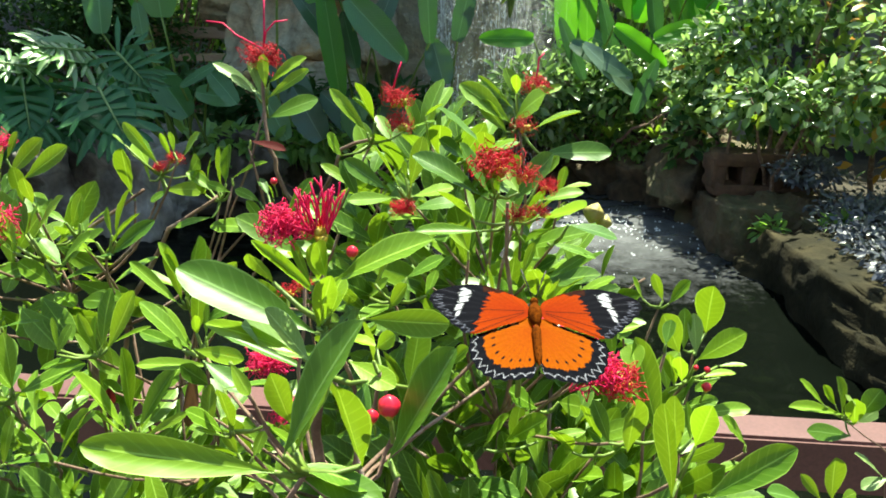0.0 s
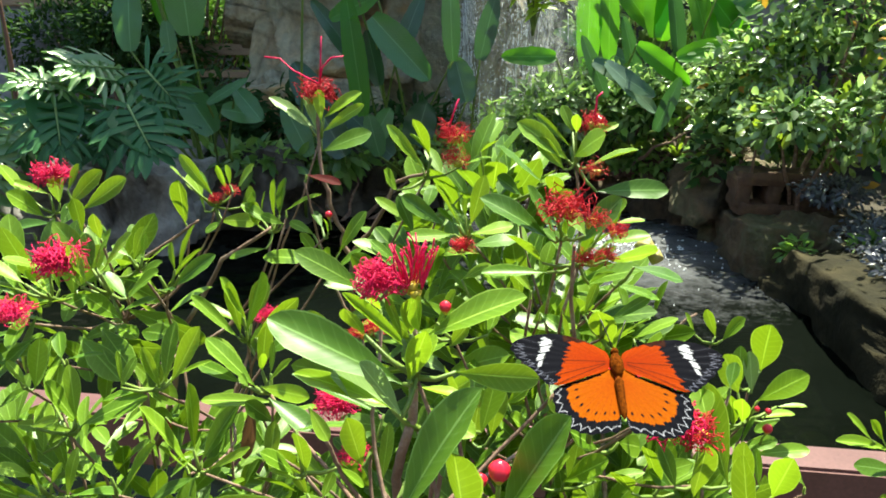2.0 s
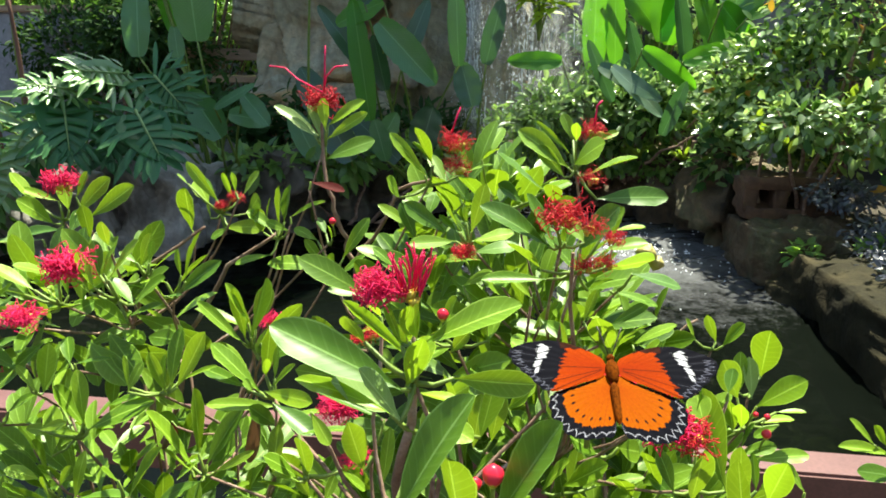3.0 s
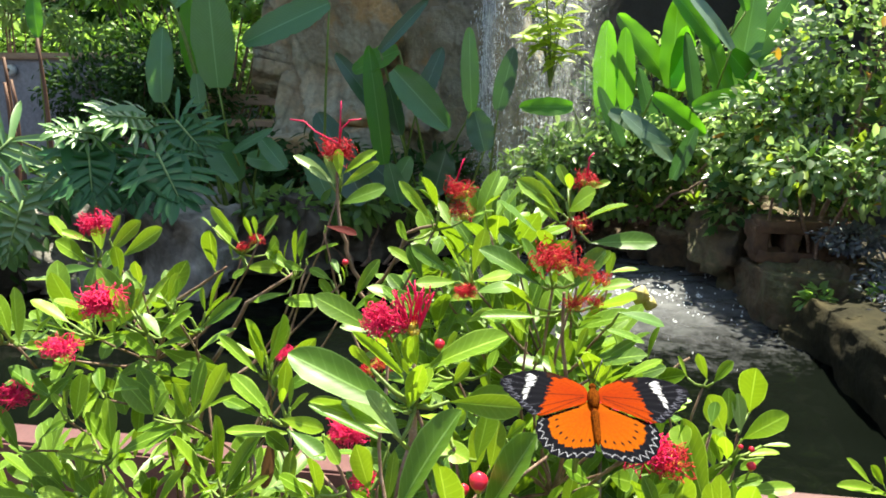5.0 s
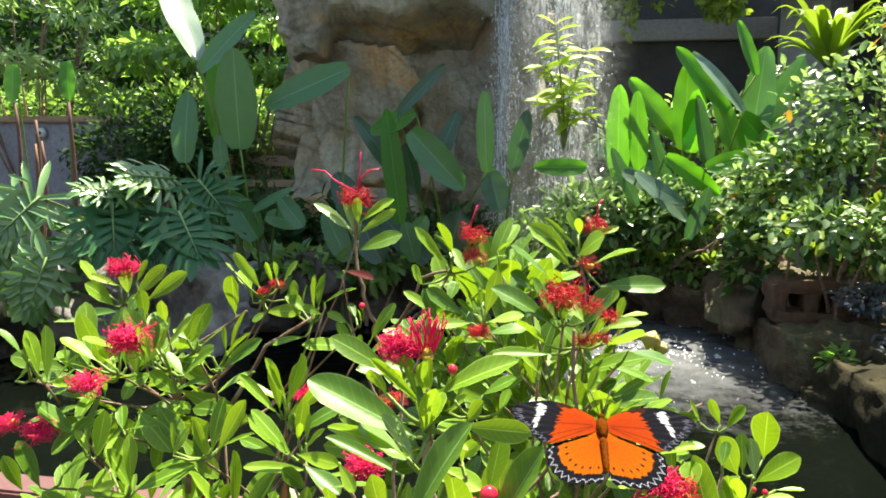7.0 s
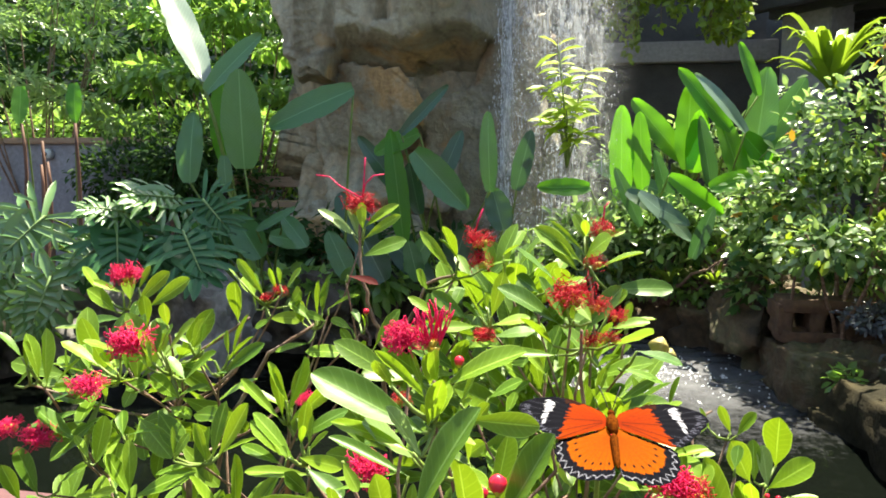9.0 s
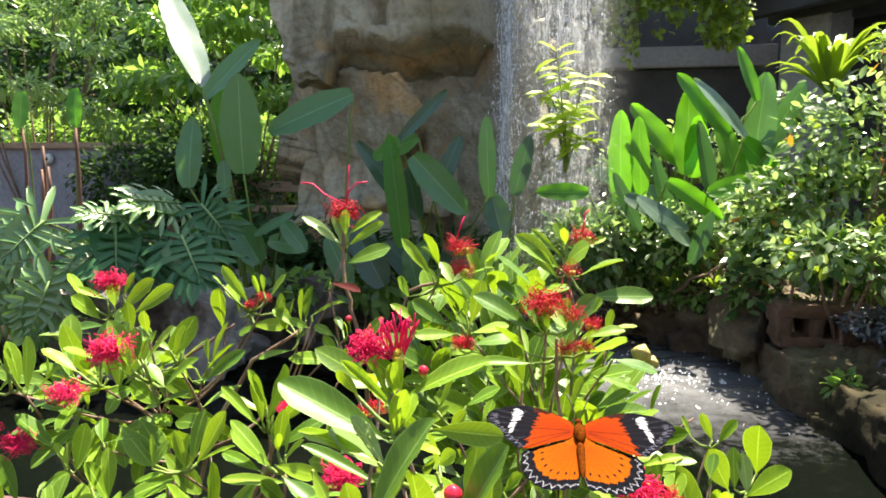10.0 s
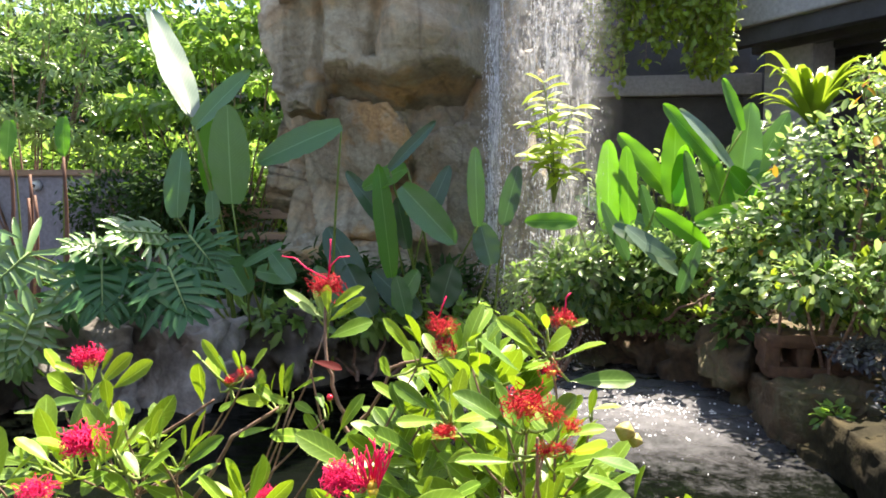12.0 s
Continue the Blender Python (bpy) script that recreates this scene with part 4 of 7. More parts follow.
def fern_palm(at, fronds, reach, seed):
    """A feather palm: arching fronds with two ranks of broad drooping leaflets."""
    rnd = random.Random(seed)
    p = thing("fern_palm", at, "small yellow-green feather palm in the spray", "plant")
    for i in range(fronds):
        a = 2.4 * i + rnd.uniform(-.3, .3)
        end = Vector(at) + Vector((math.cos(a) * reach * .17, math.sin(a) * reach * .15 - 0.05, reach * (0.25 + 0.75 * i / (fronds - 1))))
        spine = bent(at, end, (0, 0, reach * .14), 10)
        frond = tubes("frond", [(spine, 0.006, 0.002)], GREEN_STEM, p, 5)
        bs, ws, us = [], [], []
        for k, q in enumerate(spine[3:]):
            for sgn in (-1, 1):
                if rnd.random() < 0.12:
                    continue
                bs.append(q)
                ws.append((sgn * rnd.uniform(.6, 1), -0.3 + rnd.uniform(-.4, .4), 0.1 + rnd.uniform(-.5, .5)))
                us.append((rnd.uniform(-.5, .5), -0.4, 0.8))
        sizes = reach * np.array([rnd.uniform(.12, .24) for _ in bs])
        for q, w, u, size in zip(bs, ws, us, sizes):
            leaf_cloud("leaflet", [q], [w], [u], size, size * 0.40, LIME, frond, kind="", curl=0.3)


fern_palm((0.165, 3.72, 1.53), 8, 0.62, 12)


def mass(name, blobs, n, length, width, mat, label, category, seed, group="", sticks=0, root=None, droop=0.2, extra=None):
    """A bush or crown: limbs from the root into each blob, and a crown of many small leaves."""
    rng = np.random.default_rng(seed)
    rnd = random.Random(seed)
    c = np.array([b[:3] for b in blobs], float)
    r = np.array([b[3:] for b in blobs], float)
    root = root or (float(c[:, 0].mean()), float(c[:, 1].mean()), 0.42)
    p = thing(name, root, label, category, group)
    base, way, up = scatter_leaves(rng, c, r, n, droop=droop)
    ln = length * rng.uniform(0.6, 1.25, n)
    leaf_cloud("crown", base, way, up, ln, ln * width, mat, p)
    # other leaf tones mixed into the crown; DEEP ones stand for its shade
    for mat2, frac in extra or ():
        k = int(n * frac)
        base, way, up = scatter_leaves(rng, c, r * 1.03, k, droop=droop)
        ln = length * rng.uniform(0.7, 1.3, k)
        leaf_cloud("young_leaves", base, way, up, ln, ln * width, mat2, p)
    for b in blobs:
        for _ in range(sticks):
            tgt = Vector(b[:3]) + Vector((rnd.uniform(-.6, .6) * b[3], rnd.uniform(-.6, .6) * b[4], rnd.uniform(0, .8) * b[5]))
            tubes("limb", [(bent(Vector(root) + Vector((rnd.uniform(-.05, .05), rnd.uniform(-.05, .05), 0)), tgt, (rnd.uniform(-.1, .1), rnd.uniform(-.05, .05), 0), 9, 0.02, rnd), 0.014 + 0.01 * b[5], 0.003)], BARK, p, 6)
    return p


# small-leaved shrubs on the right bank
G1 = "small-leaved shrubs on the bank"
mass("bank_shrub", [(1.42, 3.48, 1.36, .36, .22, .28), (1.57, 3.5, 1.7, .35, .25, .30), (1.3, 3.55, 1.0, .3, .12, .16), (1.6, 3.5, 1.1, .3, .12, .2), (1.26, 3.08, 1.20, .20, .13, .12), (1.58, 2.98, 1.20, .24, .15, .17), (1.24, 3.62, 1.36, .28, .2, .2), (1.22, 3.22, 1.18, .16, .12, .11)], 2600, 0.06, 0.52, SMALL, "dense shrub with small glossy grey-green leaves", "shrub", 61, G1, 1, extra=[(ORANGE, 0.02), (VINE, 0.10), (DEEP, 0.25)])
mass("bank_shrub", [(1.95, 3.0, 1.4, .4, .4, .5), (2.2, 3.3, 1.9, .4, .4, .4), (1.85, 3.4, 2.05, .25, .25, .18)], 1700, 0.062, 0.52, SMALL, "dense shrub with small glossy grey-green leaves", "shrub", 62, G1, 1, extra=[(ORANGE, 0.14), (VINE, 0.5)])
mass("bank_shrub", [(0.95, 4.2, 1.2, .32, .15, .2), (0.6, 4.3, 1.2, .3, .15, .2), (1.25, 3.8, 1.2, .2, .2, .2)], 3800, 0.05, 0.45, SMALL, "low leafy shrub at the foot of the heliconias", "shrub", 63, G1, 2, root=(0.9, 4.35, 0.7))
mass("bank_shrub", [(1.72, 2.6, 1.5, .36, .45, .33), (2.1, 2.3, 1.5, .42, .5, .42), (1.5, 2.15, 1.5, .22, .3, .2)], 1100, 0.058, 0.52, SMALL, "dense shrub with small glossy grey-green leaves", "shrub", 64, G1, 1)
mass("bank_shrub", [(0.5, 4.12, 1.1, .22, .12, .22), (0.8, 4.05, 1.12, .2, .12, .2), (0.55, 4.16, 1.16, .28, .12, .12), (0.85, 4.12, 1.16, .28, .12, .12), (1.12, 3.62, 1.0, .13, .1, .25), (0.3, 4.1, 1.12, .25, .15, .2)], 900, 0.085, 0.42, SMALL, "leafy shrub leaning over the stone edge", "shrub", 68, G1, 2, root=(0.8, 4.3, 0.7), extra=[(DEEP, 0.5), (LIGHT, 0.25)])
mass("bank_shrub", [(2.12, 4.45, 2.32, .18, .12, .09), (2.3, 4.4, 2.10, .20, .15, .20), (2.42, 4.6, 2.58, .14, .10, .10)], 620, 0.07, 0.40, SILVER, "tall pale shrub under the pavilion eave", "shrub", 60, G1, 3, root=(2.1, 4.5, 0.7))
mass("bank_shrub", [(0.35, 4.2, 1.05, .3, .2, .22), (0.05, 4.3, 0.95, .25, .15, .2)], 2600, 0.05, 0.4, LIGHT, "wet green shrub beside the falling water", "shrub", 65, G1, 3)
mass("bank_shrub", [(0.86, 4.8, 1.66, .22, .10, .22), (0.58, 4.8, 1.58, .16, .10, .18), (1.15, 4.75, 1.64, .22, .1, .22), (1.56, 4.62, 1.95, .24, .10, .15)], 800, 0.075, 0.46, SILVER, "pale leafy shrub behind the bright heliconia", "shrub", 69, G1, 2, root=(1.0, 4.9, 0.7))
mass("groundcover", [(1.6, 2.75, 0.76, .17, .3, .06), (1.42, 2.0, 0.75, .13, .68, .05), (1.8, 2.2, 0.78, .3, .6, .08), (2.0, 2.7, 0.78, .4, .5, .07), (1.5, 3.1, 0.88, .15, .15, .06)], 10000, 0.032, 0.5, COVER, "purplish-grey groundcover leaves on the raised bed", "groundcover", 66, sticks=0, root=(1.6, 2.2, 0.75))
mass("groundcover", [(1.5, 2.75, 0.70, .06, .1, .06), (1.27, 2.86, 0.66, .05, .06, .06), (1.55, 1.75, 0.80, .12, .2, .05), (1.7, 2.3, 0.82, .15, .2, .06), (0.95, 4.1, 0.84, .25, .1, .08), (0.6, 4.2, 0.84, .2, .1, .08)], 1500, 0.05, 0.6, LIGHT, "bright green leaf clumps along the stones", "groundcover", 67, sticks=0, root=(1.42, 2.9, 0.7))
# ferns and clumps along the far left edge
mass("edge_plant", [(-1.3, 3.6, 0.86, .22, .15, .1), (-0.95, 3.8, 0.88, .25, .15, .12), (-0.45, 4.0, 0.86, .25, .15, .12)], 700, 0.10, 0.42, LIGHT, "low green plants leaning over the pond's edge", "plant", 70, sticks=2, droop=0.5)
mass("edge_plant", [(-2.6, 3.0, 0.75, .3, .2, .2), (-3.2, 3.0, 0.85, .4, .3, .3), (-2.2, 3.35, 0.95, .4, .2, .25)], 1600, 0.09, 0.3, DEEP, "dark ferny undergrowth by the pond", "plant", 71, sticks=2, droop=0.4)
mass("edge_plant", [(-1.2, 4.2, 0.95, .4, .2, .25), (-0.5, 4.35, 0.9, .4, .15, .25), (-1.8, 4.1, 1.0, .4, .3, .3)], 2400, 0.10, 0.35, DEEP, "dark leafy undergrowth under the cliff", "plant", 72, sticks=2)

# hanging vine from the ledge
vine = thing("hanging_vine", (1.07, 5.75, 3.7), "yellow-green vine hanging from the ledge", "vine")
vr = random.Random(77)
runs, bs = [], []
for i in range(80):
    x = vr.uniform(0.50, 1.60)
    low = 2.43 + 0.36 * abs(math.sin(x * 4.5)) + vr.uniform(0, .3)
    pts = bent((x, 6.0 + vr.uniform(-.08, .1), 4.02), (x + vr.uniform(-.08, .08), 5.5 + vr.uniform(-.08, .08), low), (0, -0.2, 0.1), 10, 0.012, vr)
    runs.append((pts, 0.004, 0.002))
    for q in pts[2:]:
        for _ in range(9):
            bs.append(q + Vector((vr.uniform(-.05, .05), vr.uniform(-.05, .03), vr.uniform(-.05, .05))))
for run in runs:
    tubes("vine_stem", [run], BARK, vine, 5)
vg = np.random.default_rng(77)
leaf_cloud("vine_leaves", bs, vg.normal(size=(len(bs), 3)) + (0, -.4, -0.6), vg.normal(size=(len(bs), 3)) * .5 + (0, -.6, .7), 0.070, 0.040, VINE, vine)

# cane plants in front of the garden wall, with a few upright leaves
CANE = surface("reddish_brown_cane", [(0.3, (0.10, 0.045, 0.03)), (0.7, (0.24, 0.12, 0.08))], 30, 0.7, 0.3, 0.003, stretch=(1, 1, 0.2))
for x, y, top, leaves in ((-3.80, 4.6, 1.84, 1), (-3.72, 4.7, 1.72, 0), (-3.58, 4.5, 1.54, 0), (-3.53, 4.5, 1.56, 0), (-3.37, 4.6, 1.86, 1)):
    cane = thing("cane_plant", (x, y, 0.42), "thin reddish cane with an upright green leaf" if leaves else "thin bare reddish cane", "plant", "canes in front of the garden wall")
    FEET[cane] = (x, y, 0.42)
    tubes("cane", [(bent((x, y, 0.40), (x + 0.02, y, top), (0.02, 0, 0), 9, 0.006, random.Random(round(x * 100))), 0.020, 0.011)], CANE, cane, 7)
    if leaves:
        blade(cane, (x + 0.03, y, top + 0.27), (x + 0.08, y - 0.10, top - 0.01), 0.12, HB)

# round lamp on the garden wall
lamp = thing("wall_lamp", (-4.79, 6.12, 1.67), "small round pale lamp on the garden wall", "lamp")
bm = bmesh.new()
bmesh.ops.create_cone(bm, cap_ends=True, segments=24, radius1=0.055, radius2=0.045, depth=0.05, matrix=pose(-4.79, 6.15, 1.67, 90, 0, 0))
part("rim", bm, surface("white_enamel", [(0.3, (0.70, 0.70, 0.68)), (0.7, (0.80, 0.80, 0.78))], 20, 0.4, 0.05, 0.001), lamp)
bm = bmesh.new()
bmesh.ops.create_uvsphere(bm, u_segments=16, v_segments=10, radius=0.018, matrix=pose(-4.79, 6.122, 1.67))
part("lens", bm, DARK_BEAM, lamp, "dark round lens")

# trees and hedges behind the left side
G2 = "trees behind the pond"


def tiers(seed, n, x0, x1, y, z0, z1, wide=0.5):
    """Flat layered sprays of a crown, spread over its height."""
    rnd = random.Random(seed)
    return [(rnd.uniform(x0, x1), y + rnd.uniform(-.4, .4), z0 + (z1 - z0) * (i + rnd.uniform(.1, .9)) / n, wide * rnd.uniform(.6, 1.1), .32, rnd.uniform(.05, .10)) for i in range(n)]


mass("garden_tree", tiers(1, 22, -4.1, -1.9, 6.6, 1.95, 3.9), 5200, 0.125, 0.46, LIGHT, "light green leafy tree behind the garden wall", "tree", 81, G2, 1)
mass("garden_tree", tiers(2, 15, -6.0, -4.2, 6.2, 2.0, 4.1), 3600, 0.120, 0.32, SILVER, "pale feathery-leaved tree behind the garden wall", "tree", 82, G2, 1)
mass("hedge", [(-3.6, 7.4, 1.9, 1.2, .4, .4), (-2.2, 7.2, 1.7, .8, .4, .5), (-5.4, 7.4, 1.9, 1.2, .4, .4), (-1.7, 6.4, 1.3, .5, .4, .5)], 9000, 0.09, 0.5, LIGHT, "sunlit hedge above the garden wall", "hedge", 83, "", 3)
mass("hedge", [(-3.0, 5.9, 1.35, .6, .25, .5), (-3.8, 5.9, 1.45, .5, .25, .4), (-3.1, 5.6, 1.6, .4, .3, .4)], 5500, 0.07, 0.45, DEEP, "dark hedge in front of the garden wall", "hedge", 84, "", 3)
# dark leaf mass added to put shade into the gaps between the light trees
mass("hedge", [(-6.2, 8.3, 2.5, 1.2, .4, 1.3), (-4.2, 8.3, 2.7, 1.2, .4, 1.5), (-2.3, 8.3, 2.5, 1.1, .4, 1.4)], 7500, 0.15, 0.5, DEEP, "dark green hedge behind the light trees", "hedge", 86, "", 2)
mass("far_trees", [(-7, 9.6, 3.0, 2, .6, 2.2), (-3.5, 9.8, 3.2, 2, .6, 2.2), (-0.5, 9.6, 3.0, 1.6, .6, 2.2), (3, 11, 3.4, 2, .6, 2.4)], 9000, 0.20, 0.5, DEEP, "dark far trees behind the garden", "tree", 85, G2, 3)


# ---- waterfall ----
def falling_water(name, grain, low, high, thinnest, thickest, foot, crest, left_over):
    m, nodes, links, bsdf = node_material(name)
    bsdf.inputs["Base Color"].default_value = (0.85, 0.86, 0.95, 1)
    bsdf.inputs["Roughness"].default_value = 0.25
    tr = nodes.new("ShaderNodeBsdfTransparent")
    tl = nodes.new("ShaderNodeBsdfTranslucent")
    tl.inputs[0].default_value = (0.9, 0.92, 0.95, 1)
    lump = nodes.new("ShaderNodeBump")
    lump.inputs["Strength"].default_value, lump.inputs["Distance"].default_value = 1.0, 0.12
    links.new(noise_tex(nodes, links, 1.0, 4, 0.6, "Object", (30, 30, 16)), lump.inputs["Height"])
    links.new(lump.outputs[0], bsdf.inputs["Normal"])
    links.new(lump.outputs[0], tl.inputs["Normal"])
    a, b = nodes.new("ShaderNodeMixShader"), nodes.new("ShaderNodeMixShader")
    a.inputs[0].default_value = 0.6
    links.new(bsdf.outputs[0], a.inputs[1])
    links.new(tl.outputs[0], a.inputs[2])
    streak = noise_tex(nodes, links, 1.0, 5, 0.6, "Object", grain)
    drops = noise_tex(nodes, links, 1.0, 3, 0.6, "Object", (60, 60, 14))
    f = math_node(nodes, links, "MULTIPLY", streak, drops)
    f = math_node(nodes, links, "MULTIPLY", f, math_node(nodes, links, "MULTIPLY", noise_tex(nodes, links, 1.0, 4, 0.7, "Object", (9, 9, 3.2)), 2.0))
    mr = nodes.new("ShaderNodeMapRange")
    for k, v in (("From Min", low), ("From Max", high), ("To Min", thinnest), ("To Max", thickest)):
        mr.inputs[k].default_value = v
    links.new(f, mr.inputs[0])
    tc = nodes.new("ShaderNodeTexCoord")
    sep = nodes.new("ShaderNodeSeparateXYZ")
    links.new(tc.outputs["Object"], sep.inputs[0])
    breakup = nodes.new("ShaderNodeMapRange")
    for k, v in (("From Min", foot), ("From Max", crest), ("To Min", left_over), ("To Max", 1.0)):
        breakup.inputs[k].default_value = v
    links.new(sep.outputs[2], breakup.inputs[0])
    uvs = nodes.new("ShaderNodeSeparateXYZ")
    links.new(tc.outputs["UV"], uvs.inputs[0])
    rim = math_node(nodes, links, "MULTIPLY", uvs.outputs[0], math_node(nodes, links, "SUBTRACT", 1.0, uvs.outputs[0]))
    rim = math_node(nodes, links, "MINIMUM", math_node(nodes, links, "MULTIPLY", rim, 5.0), 1.0)
    thin = math_node(nodes, links, "MULTIPLY", breakup.outputs[0], rim)
    links.new(math_node(nodes, links, "MULTIPLY", mr.outputs[0], thin), b.inputs[0])
    links.new(tr.outputs[0], b.inputs[1])
    links.new(a.outputs[0], b.inputs[2])
    links.new(b.outputs[0], nodes["Material Output"].inputs[0])
    return m


FALL = falling_water("falling_water", (22, 22, 2.6), 0.225, 0.47, 0.0, 0.86, 0.7, 2.5, 0.12)
MIST = falling_water("fine_water_mist", (5, 5, 1.6), 0.12, 0.52, 0.03, 0.30, 0.9, 2.7, 0.16)
STREAM = falling_water("falling_stream", (40, 40, 4.5), 0.10, 0.42, 0.0, 0.85, 0.4, 1.6, 0.55)
DROP = surface("white_water_drop", [(0.3, (0.7, 0.73, 0.78)), (0.7, (0.9, 0.92, 0.95))], 20, 0.15, 0.1, 0.001)
falls = thing("waterfall", (0.05, 4.3, WATER_Z), "thin white waterfall dropping from the rock into the pond", "waterfall")


def water_sheet(x0, x1, y, seed, z0=3.5, z1=0.5, name="water_sheet", mat=None):
    verts, faces, uvs = [], [], []
    for j in range(40):
        s = j / 39
        for i in range(24):
            u = i / 23
            x = x0 + (x1 - x0) * u
            q = Vector((x * 6, s * 5, seed))
            verts.append((x + 0.03 * noise.noise(q) * s, y - 0.25 * math.sqrt(s) + 0.05 * noise.noise(q + Vector((9, 0, 0))), z0 + (z1 - z0) * s))
            uvs.append((u, s))
    for j in range(39):
        for i in range(23):
            a = j * 24 + i
            faces.append((a, a + 1, a + 25, a + 24))
    piece(name, mesh_of(name, verts, faces, mat or FALL, True, uvs), falls)


water_sheet(-0.26, -0.13, 4.55, 1, mat=STREAM)
water_sheet(-0.235, -0.155, 4.50, 7, mat=STREAM)
water_sheet(-0.24, 0.50, 4.62, 2)
water_sheet(0.10, 0.46, 4.5, 3)
water_sheet(0.14, 0.40, 4.46, 6)
water_sheet(-0.28, 0.56, 4.15, 4, 3.5, 0.55, "mist_veil", MIST)
water_sheet(-0.22, 0.50, 4.3, 5, 3.5, 0.6, "mist_veil", MIST)
wr = random.Random(9)
runs = []
for i in range(220):
    x = wr.gauss(-0.2, 0.03) if i < 70 else (wr.gauss(0.14, 0.06) if i < 210 else wr.uniform(-0.2, 0.42))
    y0 = 4.5 + wr.uniform(-.06, .06)
    top = wr.uniform(1.0, 3.4)
    ln = wr.uniform(0.03, 0.26)
    pts = [(x + 0.01 * math.sin(6 * k + i), y0 - 0.25 * math.sqrt(max(0, (3.5 - (top - ln * k / 5)) / 3)), top - ln * k / 5) for k in range(6)]
    runs.append((pts, wr.uniform(.0008, .003), wr.uniform(.0004, .0015)))
tubes("water_spray", runs, DROP, falls, 5, kind="stuff")
dv, df = [], []
for i in range(6500):
    s = wr.random() ** 0.8
    x = wr.gauss(-0.19, 0.035) if i < 2200 else (wr.gauss(0.13, 0.07) if i < 3800 else wr.uniform(-0.26, 0.46))
    x += wr.gauss(0, 0.05) * s
    y, z = 4.5 - 0.25 * math.sqrt(s) + wr.gauss(0, .05), 3.5 - 3 * s
    r, k = wr.uniform(.0010, .0034), len(dv)
    h = r * wr.uniform(1, 5)
    dv += [(x + r, y, z), (x, y + r, z), (x - r, y, z), (x, y - r, z), (x, y, z + h), (x, y, z - h)]
    df += [(k + a, k + (a + 1) % 4, k + 4) for a in range(4)] + [(k + (a + 1) % 4, k + a, k + 5) for a in range(4)]
piece("spray_drops", mesh_of("spray_drops", dv, df, DROP), falls, kind="stuff")
# white flecks modelled on the water for sun sparkle as well as foam
fl, ff = [], []
for i in range(420):
    r, a = abs(wr.gauss(0, .8)), wr.uniform(0, 6.28)
    x, y = 0.62 + r * math.cos(a), 3.40 + r * math.sin(a) * 0.8
    if not (-0.6 < x < 1.12 and 2.3 < y < 4.3):
        continue
    k = len(fl)
    rad = (0.45 if y < 2.9 else 1.0) * 0.0009 + (0.35 if y < 2.9 else 1.0) * 0.0024 * wr.random() ** 2.5
    n = 6
    for j in range(n):
        b = 6.283 * j / n
        fl.append((x + rad * 4.0 * math.cos(b) * wr.uniform(.6, 1), y + rad * math.sin(b) * wr.uniform(.6, 1), WATER_Z + 0.014))
    fl.append((x, y, WATER_Z + 0.022))
    ff += [(k + j, k + (j + 1) % n, k + n) for j in range(n)]
tagged(piece("foam", mesh_of("foam", fl, ff, DROP), None), "white flecks for sun sparkle and foam on the pond", "foam", kind="stuff")


# ---- flowering shrubs in front of the rail ----
SH = "flowering shrubs in front of the rail"
left_shrub = thing("flowering_shrub", (-0.26, 0.46, 0), "airy evergreen shrub with pink-red flowers and thin grey twigs", "shrub", SH)
middle_shrub = thing("flowering_shrub", (0.0, 0.42, 0), "leafy evergreen shrub with bright red stamen flowers", "shrub", SH)
right_shrub = thing("flowering_shrub", (0.17, 0.42, 0), "low evergreen shrub with fresh green leaves and red buds", "shrub", SH)
small_shrub = thing("flowering_shrub", (0.46, 0.56, 0), "small sparse evergreen shrub in front of the rail", "shrub", SH)

leaf(left_shrub, (-0.313, 0.442, 1.380), (-0.329, 0.440, 1.401), 0.0102, M)
leaf(left_shrub, (-0.299, 0.443, 1.383), (-0.323, 0.442, 1.390), 0.0057, M)
leaf(left_shrub, (-0.298, 0.433, 1.370), (-0.306, 0.417, 1.390), 0.0119, M)
leaf(left_shrub, (-0.282, 0.437, 1.387), (-0.272, 0.439, 1.404), 0.0060, M)
leaf(left_shrub, (-0.292, 0.449, 1.373), (-0.265, 0.447, 1.399), 0.0115, M)
leaf(left_shrub, (-0.280, 0.446, 1.372), (-0.245, 0.446, 1.394), 0.0115, M)
leaf(left_shrub, (-0.275, 0.435, 1.360), (-0.274, 0.430, 1.383), 0.0088, M)
leaf(left_shrub, (-0.293, 0.441, 1.362), (-0.290, 0.453, 1.375), 0.0089, M)
leaf(left_shrub, (-0.301, 0.444, 1.363), (-0.336, 0.446, 1.359), 0.0098, M)
leaf(left_shrub, (-0.292, 0.442, 1.377), (-0.302, 0.457, 1.396), 0.0106, Y)
leaf(left_shrub, (-0.299, 0.422, 1.362), (-0.337, 0.420, 1.357), 0.0070, PALE)
leaf(left_shrub, (-0.252, 0.345, 1.357), (-0.277, 0.348, 1.371), 0.0083, M)
leaf(left_shrub, (-0.260, 0.348, 1.353), (-0.269, 0.357, 1.367), 0.0071, M)
leaf(left_shrub, (-0.241, 0.350, 1.363), (-0.254, 0.339, 1.376), 0.0097, M)
leaf(left_shrub, (-0.238, 0.352, 1.352), (-0.239, 0.352, 1.367), 0.0039, M)
leaf(left_shrub, (-0.217, 0.339, 1.359), (-0.227, 0.341, 1.375), 0.0069, M)
leaf(left_shrub, (-0.206, 0.340, 1.366), (-0.187, 0.337, 1.390), 0.0076, M)
leaf(left_shrub, (-0.211, 0.344, 1.368), (-0.207, 0.346, 1.383), 0.0045, M)
